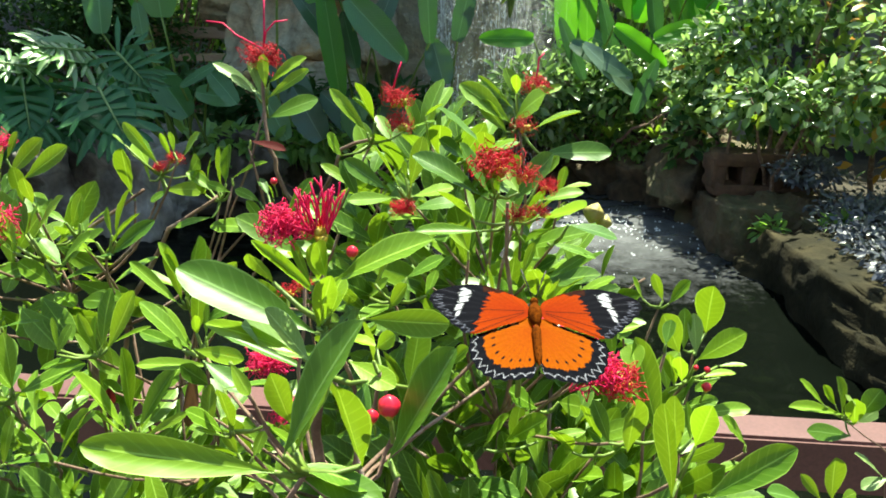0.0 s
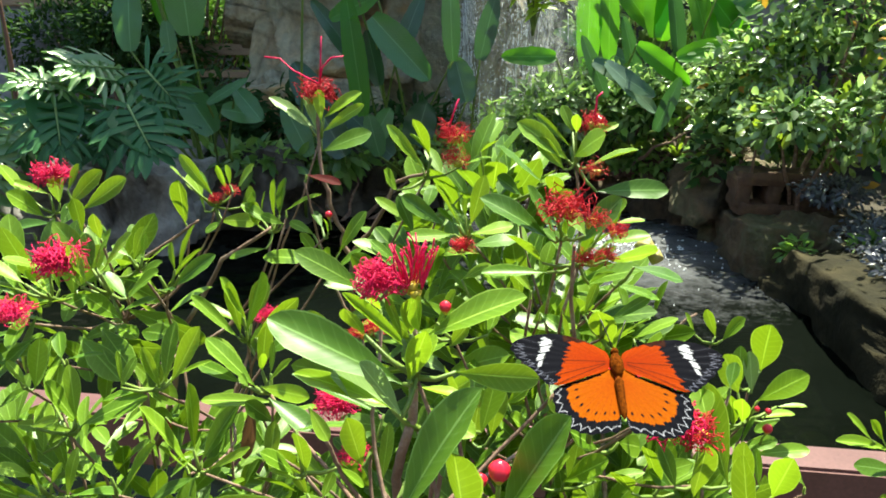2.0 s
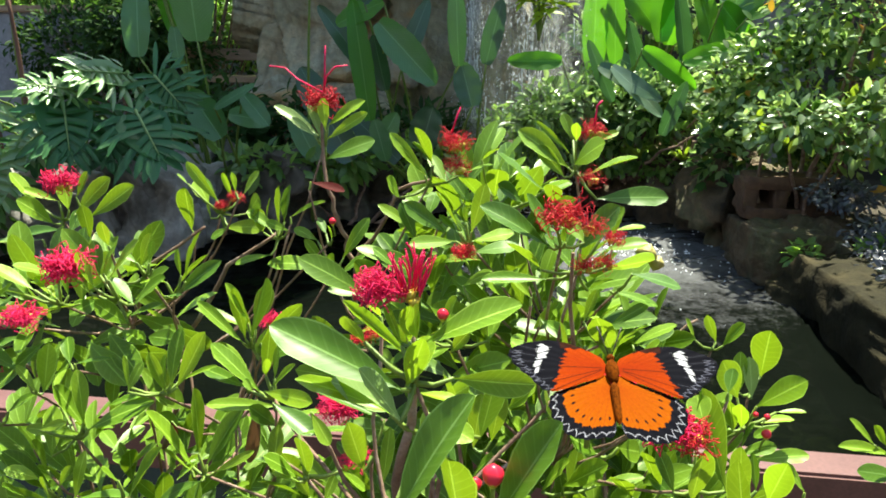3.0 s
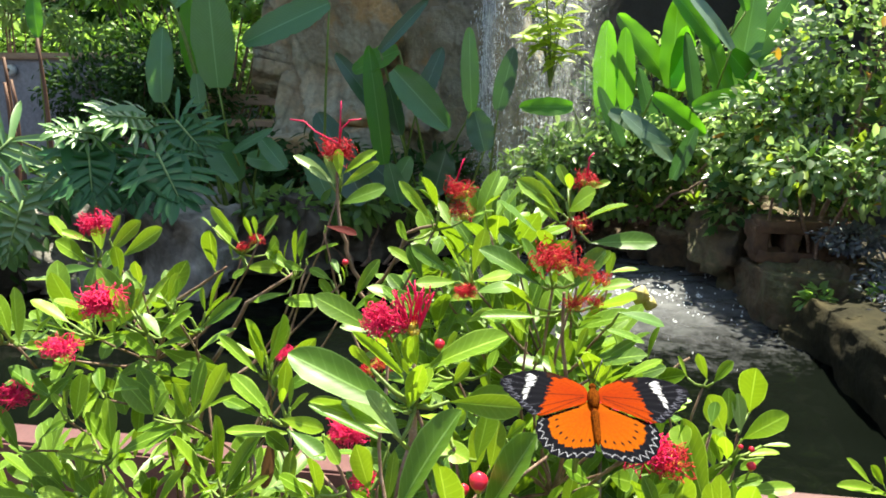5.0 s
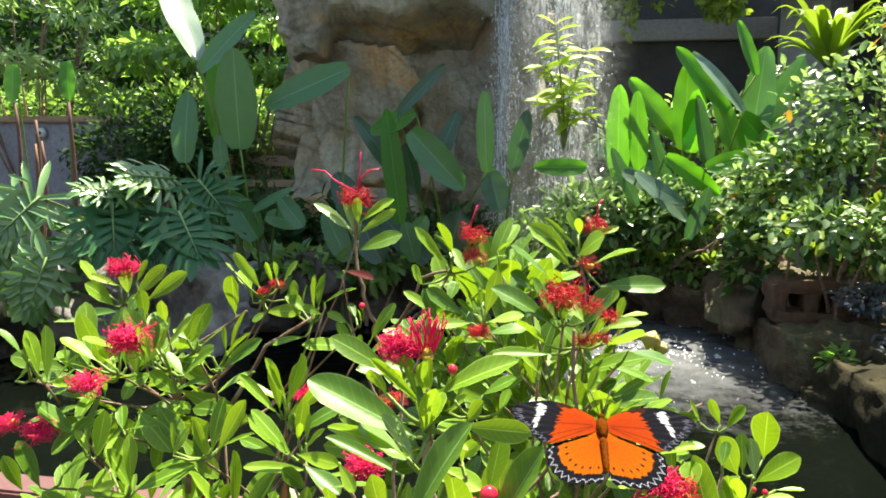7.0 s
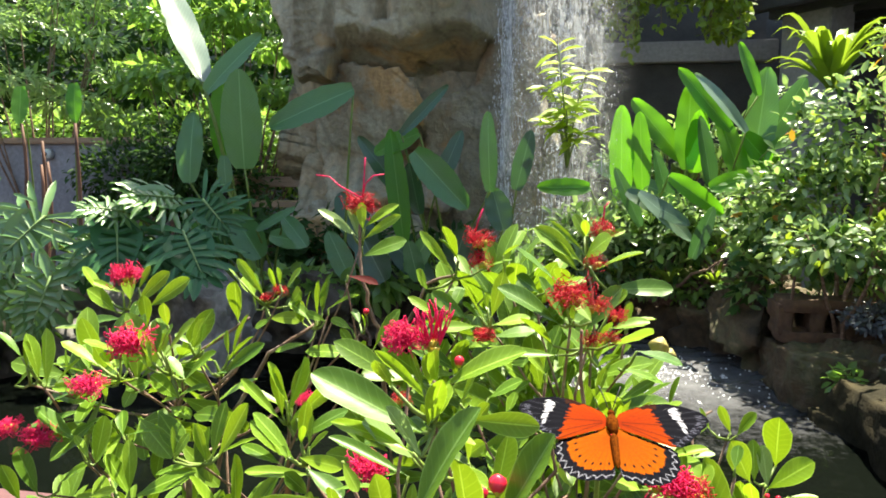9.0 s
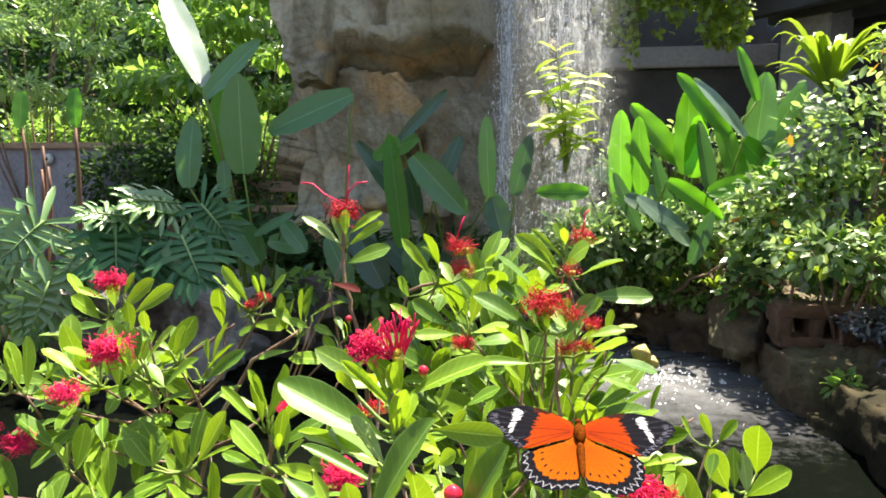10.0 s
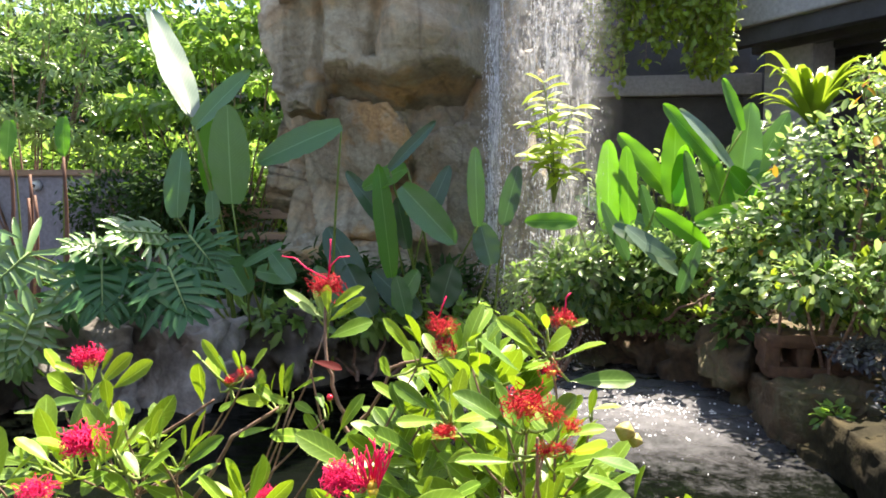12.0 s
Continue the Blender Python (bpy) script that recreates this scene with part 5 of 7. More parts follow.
leaf(left_shrub, (-0.197, 0.345, 1.351), (-0.174, 0.331, 1.373), 0.0103, M)
leaf(left_shrub, (-0.202, 0.346, 1.339), (-0.214, 0.336, 1.355), 0.0096, M)
leaf(left_shrub, (-0.199, 0.348, 1.350), (-0.218, 0.360, 1.359), 0.0084, M)
leaf(left_shrub, (-0.248, 0.351, 1.342), (-0.289, 0.355, 1.337), 0.0065, M)
leaf(left_shrub, (-0.229, 0.348, 1.349), (-0.255, 0.351, 1.342), 0.0052, M)
leaf(left_shrub, (-0.238, 0.342, 1.354), (-0.249, 0.345, 1.366), 0.0064, Y)
leaf(left_shrub, (-0.212, 0.336, 1.363), (-0.221, 0.338, 1.381), 0.0063, Y)
leaf(left_shrub, (-0.217, 0.350, 1.365), (-0.218, 0.351, 1.384), 0.0071, M)
leaf(left_shrub, (-0.211, 0.352, 1.381), (-0.209, 0.344, 1.395), 0.0059, M)
leaf(left_shrub, (-0.214, 0.386, 1.359), (-0.206, 0.384, 1.379), 0.0071, M)
leaf(left_shrub, (-0.209, 0.373, 1.365), (-0.219, 0.375, 1.372), 0.0041, M)
leaf(left_shrub, (-0.205, 0.379, 1.363), (-0.202, 0.380, 1.377), 0.0035, M)
leaf(left_shrub, (-0.202, 0.377, 1.360), (-0.187, 0.375, 1.373), 0.0056, M)
leaf(left_shrub, (-0.219, 0.373, 1.352), (-0.227, 0.378, 1.339), 0.0048, M)
leaf(left_shrub, (-0.174, 0.358, 1.360), (-0.167, 0.359, 1.389), 0.0066, M)
leaf(left_shrub, (-0.178, 0.362, 1.362), (-0.180, 0.363, 1.377), 0.0034, M)
leaf(left_shrub, (-0.187, 0.373, 1.347), (-0.163, 0.376, 1.367), 0.0083, M)
leaf(left_shrub, (-0.187, 0.362, 1.358), (-0.206, 0.371, 1.358), 0.0067, M)
leaf(left_shrub, (-0.186, 0.367, 1.350), (-0.166, 0.364, 1.375), 0.0031, M)
leaf(left_shrub, (-0.190, 0.364, 1.349), (-0.193, 0.356, 1.360), 0.0054, M)
leaf(left_shrub, (-0.186, 0.359, 1.351), (-0.177, 0.359, 1.353), 0.0030, M)
leaf(left_shrub, (-0.198, 0.465, 1.380), (-0.217, 0.461, 1.408), 0.0085, M)
leaf(left_shrub, (-0.205, 0.465, 1.379), (-0.220, 0.479, 1.394), 0.0102, M)
leaf(left_shrub, (-0.216, 0.459, 1.361), (-0.214, 0.449, 1.393), 0.0126, M)
leaf(left_shrub, (-0.197, 0.460, 1.383), (-0.195, 0.449, 1.400), 0.0076, M)
leaf(left_shrub, (-0.181, 0.466, 1.385), (-0.169, 0.467, 1.402), 0.0068, M)
leaf(left_shrub, (-0.178, 0.463, 1.373), (-0.160, 0.450, 1.390), 0.0093, M)
leaf(left_shrub, (-0.192, 0.456, 1.365), (-0.163, 0.454, 1.367), 0.0092, M)
leaf(left_shrub, (-0.166, 0.460, 1.361), (-0.166, 0.448, 1.380), 0.0093, M)
leaf(left_shrub, (-0.163, 0.458, 1.367), (-0.159, 0.455, 1.387), 0.0034, M)
leaf(left_shrub, (-0.212, 0.451, 1.395), (-0.219, 0.451, 1.402), 0.0029, M)
leaf(left_shrub, (-0.187, 0.452, 1.366), (-0.199, 0.449, 1.359), 0.0058, M)
leaf(left_shrub, (-0.200, 0.455, 1.371), (-0.198, 0.448, 1.382), 0.0050, Y)
leaf(left_shrub, (-0.184, 0.455, 1.386), (-0.189, 0.454, 1.403), 0.0042, Y)
leaf(left_shrub, (-0.177, 0.444, 1.392), (-0.178, 0.445, 1.405), 0.0049, Y)
leaf(left_shrub, (-0.153, 0.455, 1.366), (-0.152, 0.452, 1.395), 0.0050, M)
leaf(left_shrub, (-0.148, 0.451, 1.371), (-0.137, 0.436, 1.398), 0.0116, M)
leaf(left_shrub, (-0.143, 0.449, 1.375), (-0.121, 0.450, 1.388), 0.0049, M)
leaf(left_shrub, (-0.153, 0.449, 1.366), (-0.172, 0.448, 1.379), 0.0082, M)
leaf(left_shrub, (-0.145, 0.449, 1.366), (-0.158, 0.444, 1.373), 0.0066, M)
leaf(left_shrub, (-0.117, 0.444, 1.342), (-0.158, 0.443, 1.350), 0.0114, M)
leaf(left_shrub, (-0.155, 0.441, 1.351), (-0.180, 0.438, 1.348), 0.0057, M)
leaf(left_shrub, (-0.122, 0.437, 1.363), (-0.137, 0.438, 1.372), 0.0064, M)
leaf(left_shrub, (-0.116, 0.436, 1.368), (-0.123, 0.443, 1.377), 0.0056, M)
leaf(left_shrub, (-0.106, 0.439, 1.351), (-0.091, 0.436, 1.379), 0.0089, M)
leaf(left_shrub, (-0.108, 0.434, 1.340), (-0.092, 0.435, 1.356), 0.0064, M)
leaf(left_shrub, (-0.119, 0.437, 1.347), (-0.130, 0.436, 1.364), 0.0072, M)
leaf(left_shrub, (-0.112, 0.431, 1.338), (-0.109, 0.419, 1.359), 0.0095, Y)
leaf(left_shrub, (-0.110, 0.427, 1.367), (-0.110, 0.421, 1.378), 0.0047, Y)
leaf(left_shrub, (-0.121, 0.463, 1.412), (-0.090, 0.467, 1.426), 0.0119, M)
leaf(left_shrub, (-0.119, 0.458, 1.425), (-0.092, 0.455, 1.444), 0.0067, M)
leaf(left_shrub, (-0.118, 0.459, 1.434), (-0.095, 0.459, 1.452), 0.0084, M)
leaf(left_shrub, (-0.125, 0.465, 1.426), (-0.155, 0.468, 1.448), 0.0077, PALE)
leaf(left_shrub, (-0.126, 0.456, 1.428), (-0.140, 0.454, 1.440), 0.0054, PALE)
leaf(left_shrub, (-0.124, 0.462, 1.426), (-0.130, 0.464, 1.448), 0.0076, PALE)
leaf(left_shrub, (-0.118, 0.453, 1.432), (-0.120, 0.455, 1.452), 0.0075, Y)
leaf(middle_shrub, (-0.051, 0.427, 1.409), (-0.071, 0.423, 1.435), 0.0079, M)
leaf(middle_shrub, (-0.047, 0.428, 1.415), (-0.055, 0.417, 1.439), 0.0110, M)
leaf(middle_shrub, (-0.046, 0.429, 1.415), (-0.056, 0.420, 1.431), 0.0087, M)
leaf(middle_shrub, (-0.066, 0.422, 1.396), (-0.071, 0.412, 1.410), 0.0101, M)
leaf(middle_shrub, (-0.064, 0.438, 1.394), (-0.048, 0.442, 1.399), 0.0072, M)
leaf(middle_shrub, (-0.050, 0.437, 1.382), (-0.047, 0.447, 1.394), 0.0080, M)
leaf(middle_shrub, (-0.057, 0.434, 1.372), (-0.079, 0.432, 1.391), 0.0064, M)
leaf(middle_shrub, (-0.017, 0.430, 1.419), (-0.007, 0.422, 1.428), 0.0063, M)
leaf(middle_shrub, (-0.026, 0.427, 1.412), (-0.011, 0.426, 1.418), 0.0055, M)
leaf(middle_shrub, (-0.009, 0.431, 1.396), (-0.007, 0.416, 1.419), 0.0127, M)
leaf(middle_shrub, (-0.027, 0.435, 1.392), (-0.044, 0.434, 1.406), 0.0048, M)
leaf(middle_shrub, (-0.037, 0.406, 1.380), (-0.061, 0.402, 1.397), 0.0105, D)
leaf(middle_shrub, (-0.054, 0.407, 1.374), (-0.063, 0.408, 1.396), 0.0083, D)
leaf(middle_shrub, (-0.005, 0.401, 1.398), (-0.002, 0.411, 1.409), 0.0081, D)
leaf(middle_shrub, (-0.026, 0.376, 1.388), (-0.039, 0.372, 1.411), 0.0097, M)
leaf(middle_shrub, (-0.020, 0.369, 1.390), (-0.013, 0.366, 1.416), 0.0089, M)
leaf(middle_shrub, (-0.027, 0.372, 1.389), (-0.038, 0.373, 1.397), 0.0048, M)
leaf(middle_shrub, (-0.029, 0.379, 1.382), (-0.054, 0.378, 1.379), 0.0084, M)
leaf(middle_shrub, (-0.019, 0.369, 1.385), (0.002, 0.370, 1.391), 0.0082, M)
leaf(middle_shrub, (-0.019, 0.378, 1.376), (0.004, 0.376, 1.384), 0.0091, M)
leaf(middle_shrub, (-0.023, 0.377, 1.393), (-0.024, 0.377, 1.402), 0.0035, M)
leaf(middle_shrub, (0.032, 0.407, 1.419), (0.005, 0.405, 1.441), 0.0113, M)
leaf(middle_shrub, (0.034, 0.417, 1.425), (0.014, 0.417, 1.444), 0.0038, M)
leaf(middle_shrub, (0.035, 0.419, 1.433), (0.029, 0.421, 1.448), 0.0069, M)
leaf(middle_shrub, (0.048, 0.417, 1.433), (0.060, 0.418, 1.439), 0.0046, M)
leaf(middle_shrub, (0.044, 0.414, 1.414), (0.069, 0.410, 1.428), 0.0092, M)
leaf(middle_shrub, (0.030, 0.405, 1.414), (0.015, 0.408, 1.431), 0.0090, M)
leaf(middle_shrub, (0.019, 0.406, 1.406), (-0.009, 0.404, 1.425), 0.0135, D)
leaf(middle_shrub, (0.007, 0.410, 1.398), (-0.005, 0.398, 1.411), 0.0091, D)
leaf(middle_shrub, (0.034, 0.393, 1.423), (0.044, 0.380, 1.438), 0.0138, Y)
leaf(middle_shrub, (0.034, 0.393, 1.436), (0.033, 0.386, 1.446), 0.0051, Y)
leaf(middle_shrub, (0.048, 0.401, 1.403), (0.089, 0.407, 1.405), 0.0111, M)
leaf(middle_shrub, (0.018, 0.322, 1.417), (0.017, 0.316, 1.427), 0.0078, M)
leaf(middle_shrub, (0.031, 0.327, 1.394), (0.045, 0.317, 1.418), 0.0122, M)
leaf(middle_shrub, (0.020, 0.323, 1.398), (0.005, 0.324, 1.420), 0.0090, M)
leaf(middle_shrub, (0.017, 0.322, 1.397), (-0.012, 0.319, 1.418), 0.0108, M)
leaf(middle_shrub, (0.043, 0.326, 1.395), (0.061, 0.324, 1.401), 0.0073, M)
leaf(middle_shrub, (0.014, 0.318, 1.387), (-0.002, 0.303, 1.404), 0.0113, M)
leaf(middle_shrub, (0.017, 0.323, 1.381), (-0.013, 0.320, 1.381), 0.0072, M)
leaf(middle_shrub, (0.033, 0.323, 1.399), (0.025, 0.332, 1.409), 0.0072, M)
leaf(middle_shrub, (0.043, 0.327, 1.405), (0.050, 0.328, 1.415), 0.0049, M)
leaf(middle_shrub, (0.042, 0.315, 1.390), (0.060, 0.300, 1.398), 0.0112, Y)
leaf(middle_shrub, (0.024, 0.318, 1.400), (0.023, 0.313, 1.409), 0.0053, Y)
leaf(middle_shrub, (0.056, 0.326, 1.384), (0.079, 0.326, 1.380), 0.0091, M)
leaf(middle_shrub, (0.048, 0.333, 1.373), (0.072, 0.333, 1.369), 0.0056, M)
leaf(middle_shrub, (0.037, 0.329, 1.374), (0.046, 0.320, 1.385), 0.0067, M)
leaf(middle_shrub, (0.037, 0.337, 1.355), (0.043, 0.339, 1.371), 0.0050, M)
leaf(middle_shrub, (0.011, 0.336, 1.367), (0.002, 0.335, 1.379), 0.0056, M)
leaf(middle_shrub, (0.066, 0.436, 1.376), (0.084, 0.438, 1.380), 0.0072, M)
leaf(middle_shrub, (0.064, 0.434, 1.372), (0.067, 0.434, 1.390), 0.0056, M)
leaf(middle_shrub, (-0.015, 0.453, 1.331), (-0.052, 0.456, 1.328), 0.0116, M)
leaf(middle_shrub, (0.002, 0.455, 1.323), (-0.015, 0.458, 1.340), 0.0100, M)
leaf(middle_shrub, (0.025, 0.451, 1.333), (0.005, 0.436, 1.337), 0.0108, M)
leaf(middle_shrub, (0.010, 0.442, 1.311), (-0.004, 0.430, 1.333), 0.0106, M)
leaf(middle_shrub, (0.018, 0.443, 1.315), (0.027, 0.449, 1.330), 0.0081, M)
leaf(middle_shrub, (-0.034, 0.444, 1.329), (-0.046, 0.442, 1.345), 0.0082, M)
leaf(middle_shrub, (0.048, 0.330, 1.356), (0.067, 0.333, 1.368), 0.0055, M)
leaf(middle_shrub, (0.044, 0.329, 1.359), (0.040, 0.333, 1.360), 0.0049, M)
leaf(middle_shrub, (0.053, 0.340, 1.341), (0.064, 0.328, 1.360), 0.0095, M)
leaf(middle_shrub, (0.052, 0.340, 1.339), (0.041, 0.325, 1.364), 0.0114, M)
leaf(middle_shrub, (0.062, 0.339, 1.343), (0.079, 0.336, 1.358), 0.0063, M)
leaf(middle_shrub, (-0.029, 0.212, 1.398), (-0.030, 0.204, 1.412), 0.0061, Y)
leaf(middle_shrub, (-0.032, 0.211, 1.382), (-0.027, 0.221, 1.396), 0.0085, Y)
leaf(middle_shrub, (-0.032, 0.219, 1.388), (-0.052, 0.218, 1.408), 0.0038, Y)
leaf(middle_shrub, (-0.038, 0.214, 1.371), (-0.068, 0.217, 1.384), 0.0057, Y)
leaf(middle_shrub, (-0.027, 0.211, 1.397), (-0.000, 0.208, 1.414), 0.0101, M)
leaf(middle_shrub, (-0.035, 0.219, 1.377), (-0.078, 0.221, 1.397), 0.0150, D, (0, -0.9, -0.3))
leaf(middle_shrub, (-0.018, 0.213, 1.385), (0.007, 0.212, 1.384), 0.0094, M, (0.0, -0.7, -0.3))
leaf(middle_shrub, (-0.034, 0.213, 1.395), (-0.039, 0.213, 1.409), 0.0029, M)
leaf(middle_shrub, (-0.046, 0.215, 1.395), (-0.050, 0.208, 1.407), 0.0058, M)
leaf(middle_shrub, (-0.041, 0.232, 1.361), (-0.053, 0.217, 1.383), 0.0137, PALE)
leaf(middle_shrub, (-0.023, 0.264, 1.350), (-0.016, 0.259, 1.358), 0.0065, Y)
leaf(middle_shrub, (-0.049, 0.260, 1.385), (-0.052, 0.255, 1.392), 0.0044, Y)
leaf(left_shrub, (-0.147, 0.376, 1.326), (-0.178, 0.377, 1.340), 0.0077, M)
leaf(left_shrub, (-0.143, 0.364, 1.335), (-0.153, 0.362, 1.359), 0.0067, M)
leaf(left_shrub, (-0.144, 0.377, 1.326), (-0.136, 0.379, 1.354), 0.0105, M)
leaf(left_shrub, (-0.142, 0.369, 1.322), (-0.151, 0.369, 1.347), 0.0048, M)
leaf(left_shrub, (-0.137, 0.365, 1.310), (-0.109, 0.367, 1.332), 0.0095, M)
leaf(left_shrub, (-0.146, 0.371, 1.295), (-0.163, 0.367, 1.322), 0.0124, M)
leaf(left_shrub, (-0.140, 0.373, 1.310), (-0.134, 0.361, 1.333), 0.0110, M)
leaf(left_shrub, (-0.148, 0.367, 1.293), (-0.175, 0.371, 1.305), 0.0075, M)
leaf(middle_shrub, (-0.081, 0.346, 1.335), (-0.066, 0.336, 1.353), 0.0084, M)
leaf(middle_shrub, (-0.034, 0.335, 1.349), (-0.023, 0.325, 1.369), 0.0087, M)
leaf(middle_shrub, (-0.019, 0.340, 1.351), (-0.002, 0.337, 1.364), 0.0082, M)
leaf(middle_shrub, (-0.028, 0.338, 1.335), (-0.018, 0.328, 1.352), 0.0075, M)
leaf(middle_shrub, (-0.009, 0.334, 1.344), (-0.004, 0.343, 1.354), 0.0068, M)
leaf(middle_shrub, (-0.038, 0.342, 1.339), (-0.028, 0.338, 1.351), 0.0057, M)
leaf(left_shrub, (-0.228, 0.335, 1.282), (-0.243, 0.335, 1.306), 0.0092, M)
leaf(left_shrub, (-0.226, 0.331, 1.287), (-0.225, 0.333, 1.316), 0.0080, M)
leaf(left_shrub, (-0.228, 0.334, 1.278), (-0.266, 0.334, 1.281), 0.0059, M)
leaf(left_shrub, (-0.221, 0.328, 1.285), (-0.189, 0.331, 1.304), 0.0106, M)
leaf(left_shrub, (-0.246, 0.329, 1.266), (-0.248, 0.340, 1.291), 0.0106, M)
leaf(left_shrub, (-0.253, 0.333, 1.254), (-0.250, 0.322, 1.280), 0.0086, M)
leaf(left_shrub, (-0.230, 0.337, 1.277), (-0.247, 0.338, 1.267), 0.0038, M)
leaf(left_shrub, (-0.247, 0.325, 1.285), (-0.229, 0.321, 1.293), 0.0052, M)
leaf(left_shrub, (-0.231, 0.303, 1.258), (-0.224, 0.295, 1.279), 0.0068, M)
leaf(left_shrub, (-0.219, 0.306, 1.257), (-0.215, 0.308, 1.283), 0.0073, M)
leaf(left_shrub, (-0.218, 0.306, 1.258), (-0.189, 0.304, 1.266), 0.0078, M)
leaf(left_shrub, (-0.235, 0.304, 1.270), (-0.244, 0.296, 1.282), 0.0068, M)
leaf(left_shrub, (-0.226, 0.305, 1.265), (-0.218, 0.303, 1.279), 0.0039, M)
leaf(left_shrub, (-0.186, 0.298, 1.265), (-0.164, 0.296, 1.298), 0.0090, M)
leaf(left_shrub, (-0.185, 0.292, 1.281), (-0.188, 0.286, 1.291), 0.0084, M)
leaf(left_shrub, (-0.240, 0.300, 1.261), (-0.242, 0.292, 1.277), 0.0096, M)
leaf(left_shrub, (-0.180, 0.336, 1.305), (-0.186, 0.334, 1.329), 0.0060, M)
leaf(left_shrub, (-0.175, 0.333, 1.310), (-0.172, 0.337, 1.341), 0.0091, M)
leaf(left_shrub, (-0.170, 0.329, 1.312), (-0.150, 0.329, 1.345), 0.0090, M)
leaf(left_shrub, (-0.182, 0.338, 1.307), (-0.180, 0.337, 1.326), 0.0044, M)
leaf(left_shrub, (-0.175, 0.341, 1.309), (-0.153, 0.339, 1.322), 0.0033, M)
leaf(left_shrub, (-0.197, 0.329, 1.308), (-0.190, 0.331, 1.324), 0.0053, M)
leaf(left_shrub, (-0.199, 0.333, 1.309), (-0.200, 0.335, 1.326), 0.0030, M)
leaf(left_shrub, (-0.176, 0.339, 1.313), (-0.166, 0.340, 1.321), 0.0038, M)
leaf(left_shrub, (-0.184, 0.338, 1.304), (-0.214, 0.336, 1.300), 0.0044, M)
leaf(left_shrub, (-0.232, 0.340, 1.317), (-0.213, 0.341, 1.324), 0.0066, M)
leaf(left_shrub, (-0.236, 0.342, 1.316), (-0.243, 0.352, 1.328), 0.0072, M)
leaf(left_shrub, (-0.254, 0.336, 1.302), (-0.262, 0.337, 1.317), 0.0049, M)
leaf(middle_shrub, (-0.152, 0.310, 1.286), (-0.148, 0.307, 1.324), 0.0084, M)
leaf(middle_shrub, (-0.150, 0.313, 1.278), (-0.131, 0.312, 1.311), 0.0090, M)
leaf(middle_shrub, (-0.146, 0.311, 1.275), (-0.126, 0.312, 1.287), 0.0040, M)
leaf(middle_shrub, (-0.157, 0.312, 1.277), (-0.176, 0.309, 1.310), 0.0105, M)
leaf(left_shrub, (-0.160, 0.316, 1.272), (-0.168, 0.305, 1.289), 0.0081, M)
leaf(middle_shrub, (-0.112, 0.304, 1.281), (-0.109, 0.305, 1.307), 0.0073, M)
leaf(middle_shrub, (-0.149, 0.304, 1.275), (-0.178, 0.307, 1.261), 0.0073, M)
leaf(middle_shrub, (-0.121, 0.317, 1.319), (-0.142, 0.316, 1.345), 0.0087, M)
leaf(middle_shrub, (-0.116, 0.314, 1.329), (-0.113, 0.315, 1.353), 0.0071, M)
leaf(middle_shrub, (-0.111, 0.312, 1.329), (-0.108, 0.313, 1.346), 0.0033, M)
leaf(middle_shrub, (-0.111, 0.308, 1.327), (-0.099, 0.307, 1.340), 0.0035, M)
leaf(middle_shrub, (-0.111, 0.316, 1.312), (-0.147, 0.312, 1.314), 0.0071, M)
leaf(middle_shrub, (-0.113, 0.317, 1.300), (-0.122, 0.307, 1.316), 0.0076, M)
leaf(middle_shrub, (-0.106, 0.309, 1.311), (-0.078, 0.308, 1.318), 0.0050, M)
leaf(middle_shrub, (-0.120, 0.306, 1.325), (-0.126, 0.311, 1.329), 0.0034, M)
leaf(middle_shrub, (-0.114, 0.309, 1.332), (-0.112, 0.304, 1.344), 0.0040, Y)
leaf(middle_shrub, (-0.113, 0.303, 1.327), (-0.090, 0.301, 1.324), 0.0082, Y)
leaf(left_shrub, (-0.147, 0.364, 1.323), (-0.172, 0.364, 1.346), 0.0071, M)
leaf(left_shrub, (-0.146, 0.366, 1.324), (-0.150, 0.365, 1.356), 0.0072, M)
leaf(left_shrub, (-0.139, 0.356, 1.330), (-0.126, 0.352, 1.366), 0.0104, M)
leaf(left_shrub, (-0.133, 0.354, 1.328), (-0.107, 0.351, 1.354), 0.0080, M)
leaf(middle_shrub, (-0.049, 0.264, 1.339), (-0.086, 0.267, 1.354), 0.0067, M)
leaf(middle_shrub, (-0.057, 0.259, 1.318), (-0.061, 0.249, 1.347), 0.0090, M)
leaf(middle_shrub, (-0.085, 0.265, 1.329), (-0.063, 0.266, 1.336), 0.0046, M)
leaf(middle_shrub, (-0.079, 0.254, 1.317), (-0.077, 0.244, 1.342), 0.0080, M)
leaf(middle_shrub, (-0.085, 0.260, 1.312), (-0.092, 0.251, 1.329), 0.0069, M)
leaf(middle_shrub, (-0.083, 0.256, 1.313), (-0.093, 0.253, 1.319), 0.0040, M)
leaf(middle_shrub, (-0.082, 0.265, 1.299), (-0.086, 0.262, 1.312), 0.0042, M)
leaf(middle_shrub, (-0.066, 0.258, 1.318), (-0.058, 0.262, 1.306), 0.0049, M)
leaf(middle_shrub, (-0.050, 0.261, 1.309), (-0.046, 0.261, 1.336), 0.0049, M)
leaf(middle_shrub, (-0.075, 0.263, 1.299), (-0.072, 0.270, 1.307), 0.0054, M)
leaf(middle_shrub, (-0.030, 0.156, 1.372), (-0.072, 0.154, 1.378), 0.0095, M)
leaf(middle_shrub, (-0.030, 0.170, 1.364), (-0.010, 0.170, 1.361), 0.0073, M)
leaf(middle_shrub, (-0.013, 0.172, 1.363), (-0.015, 0.158, 1.394), 0.0097, M)
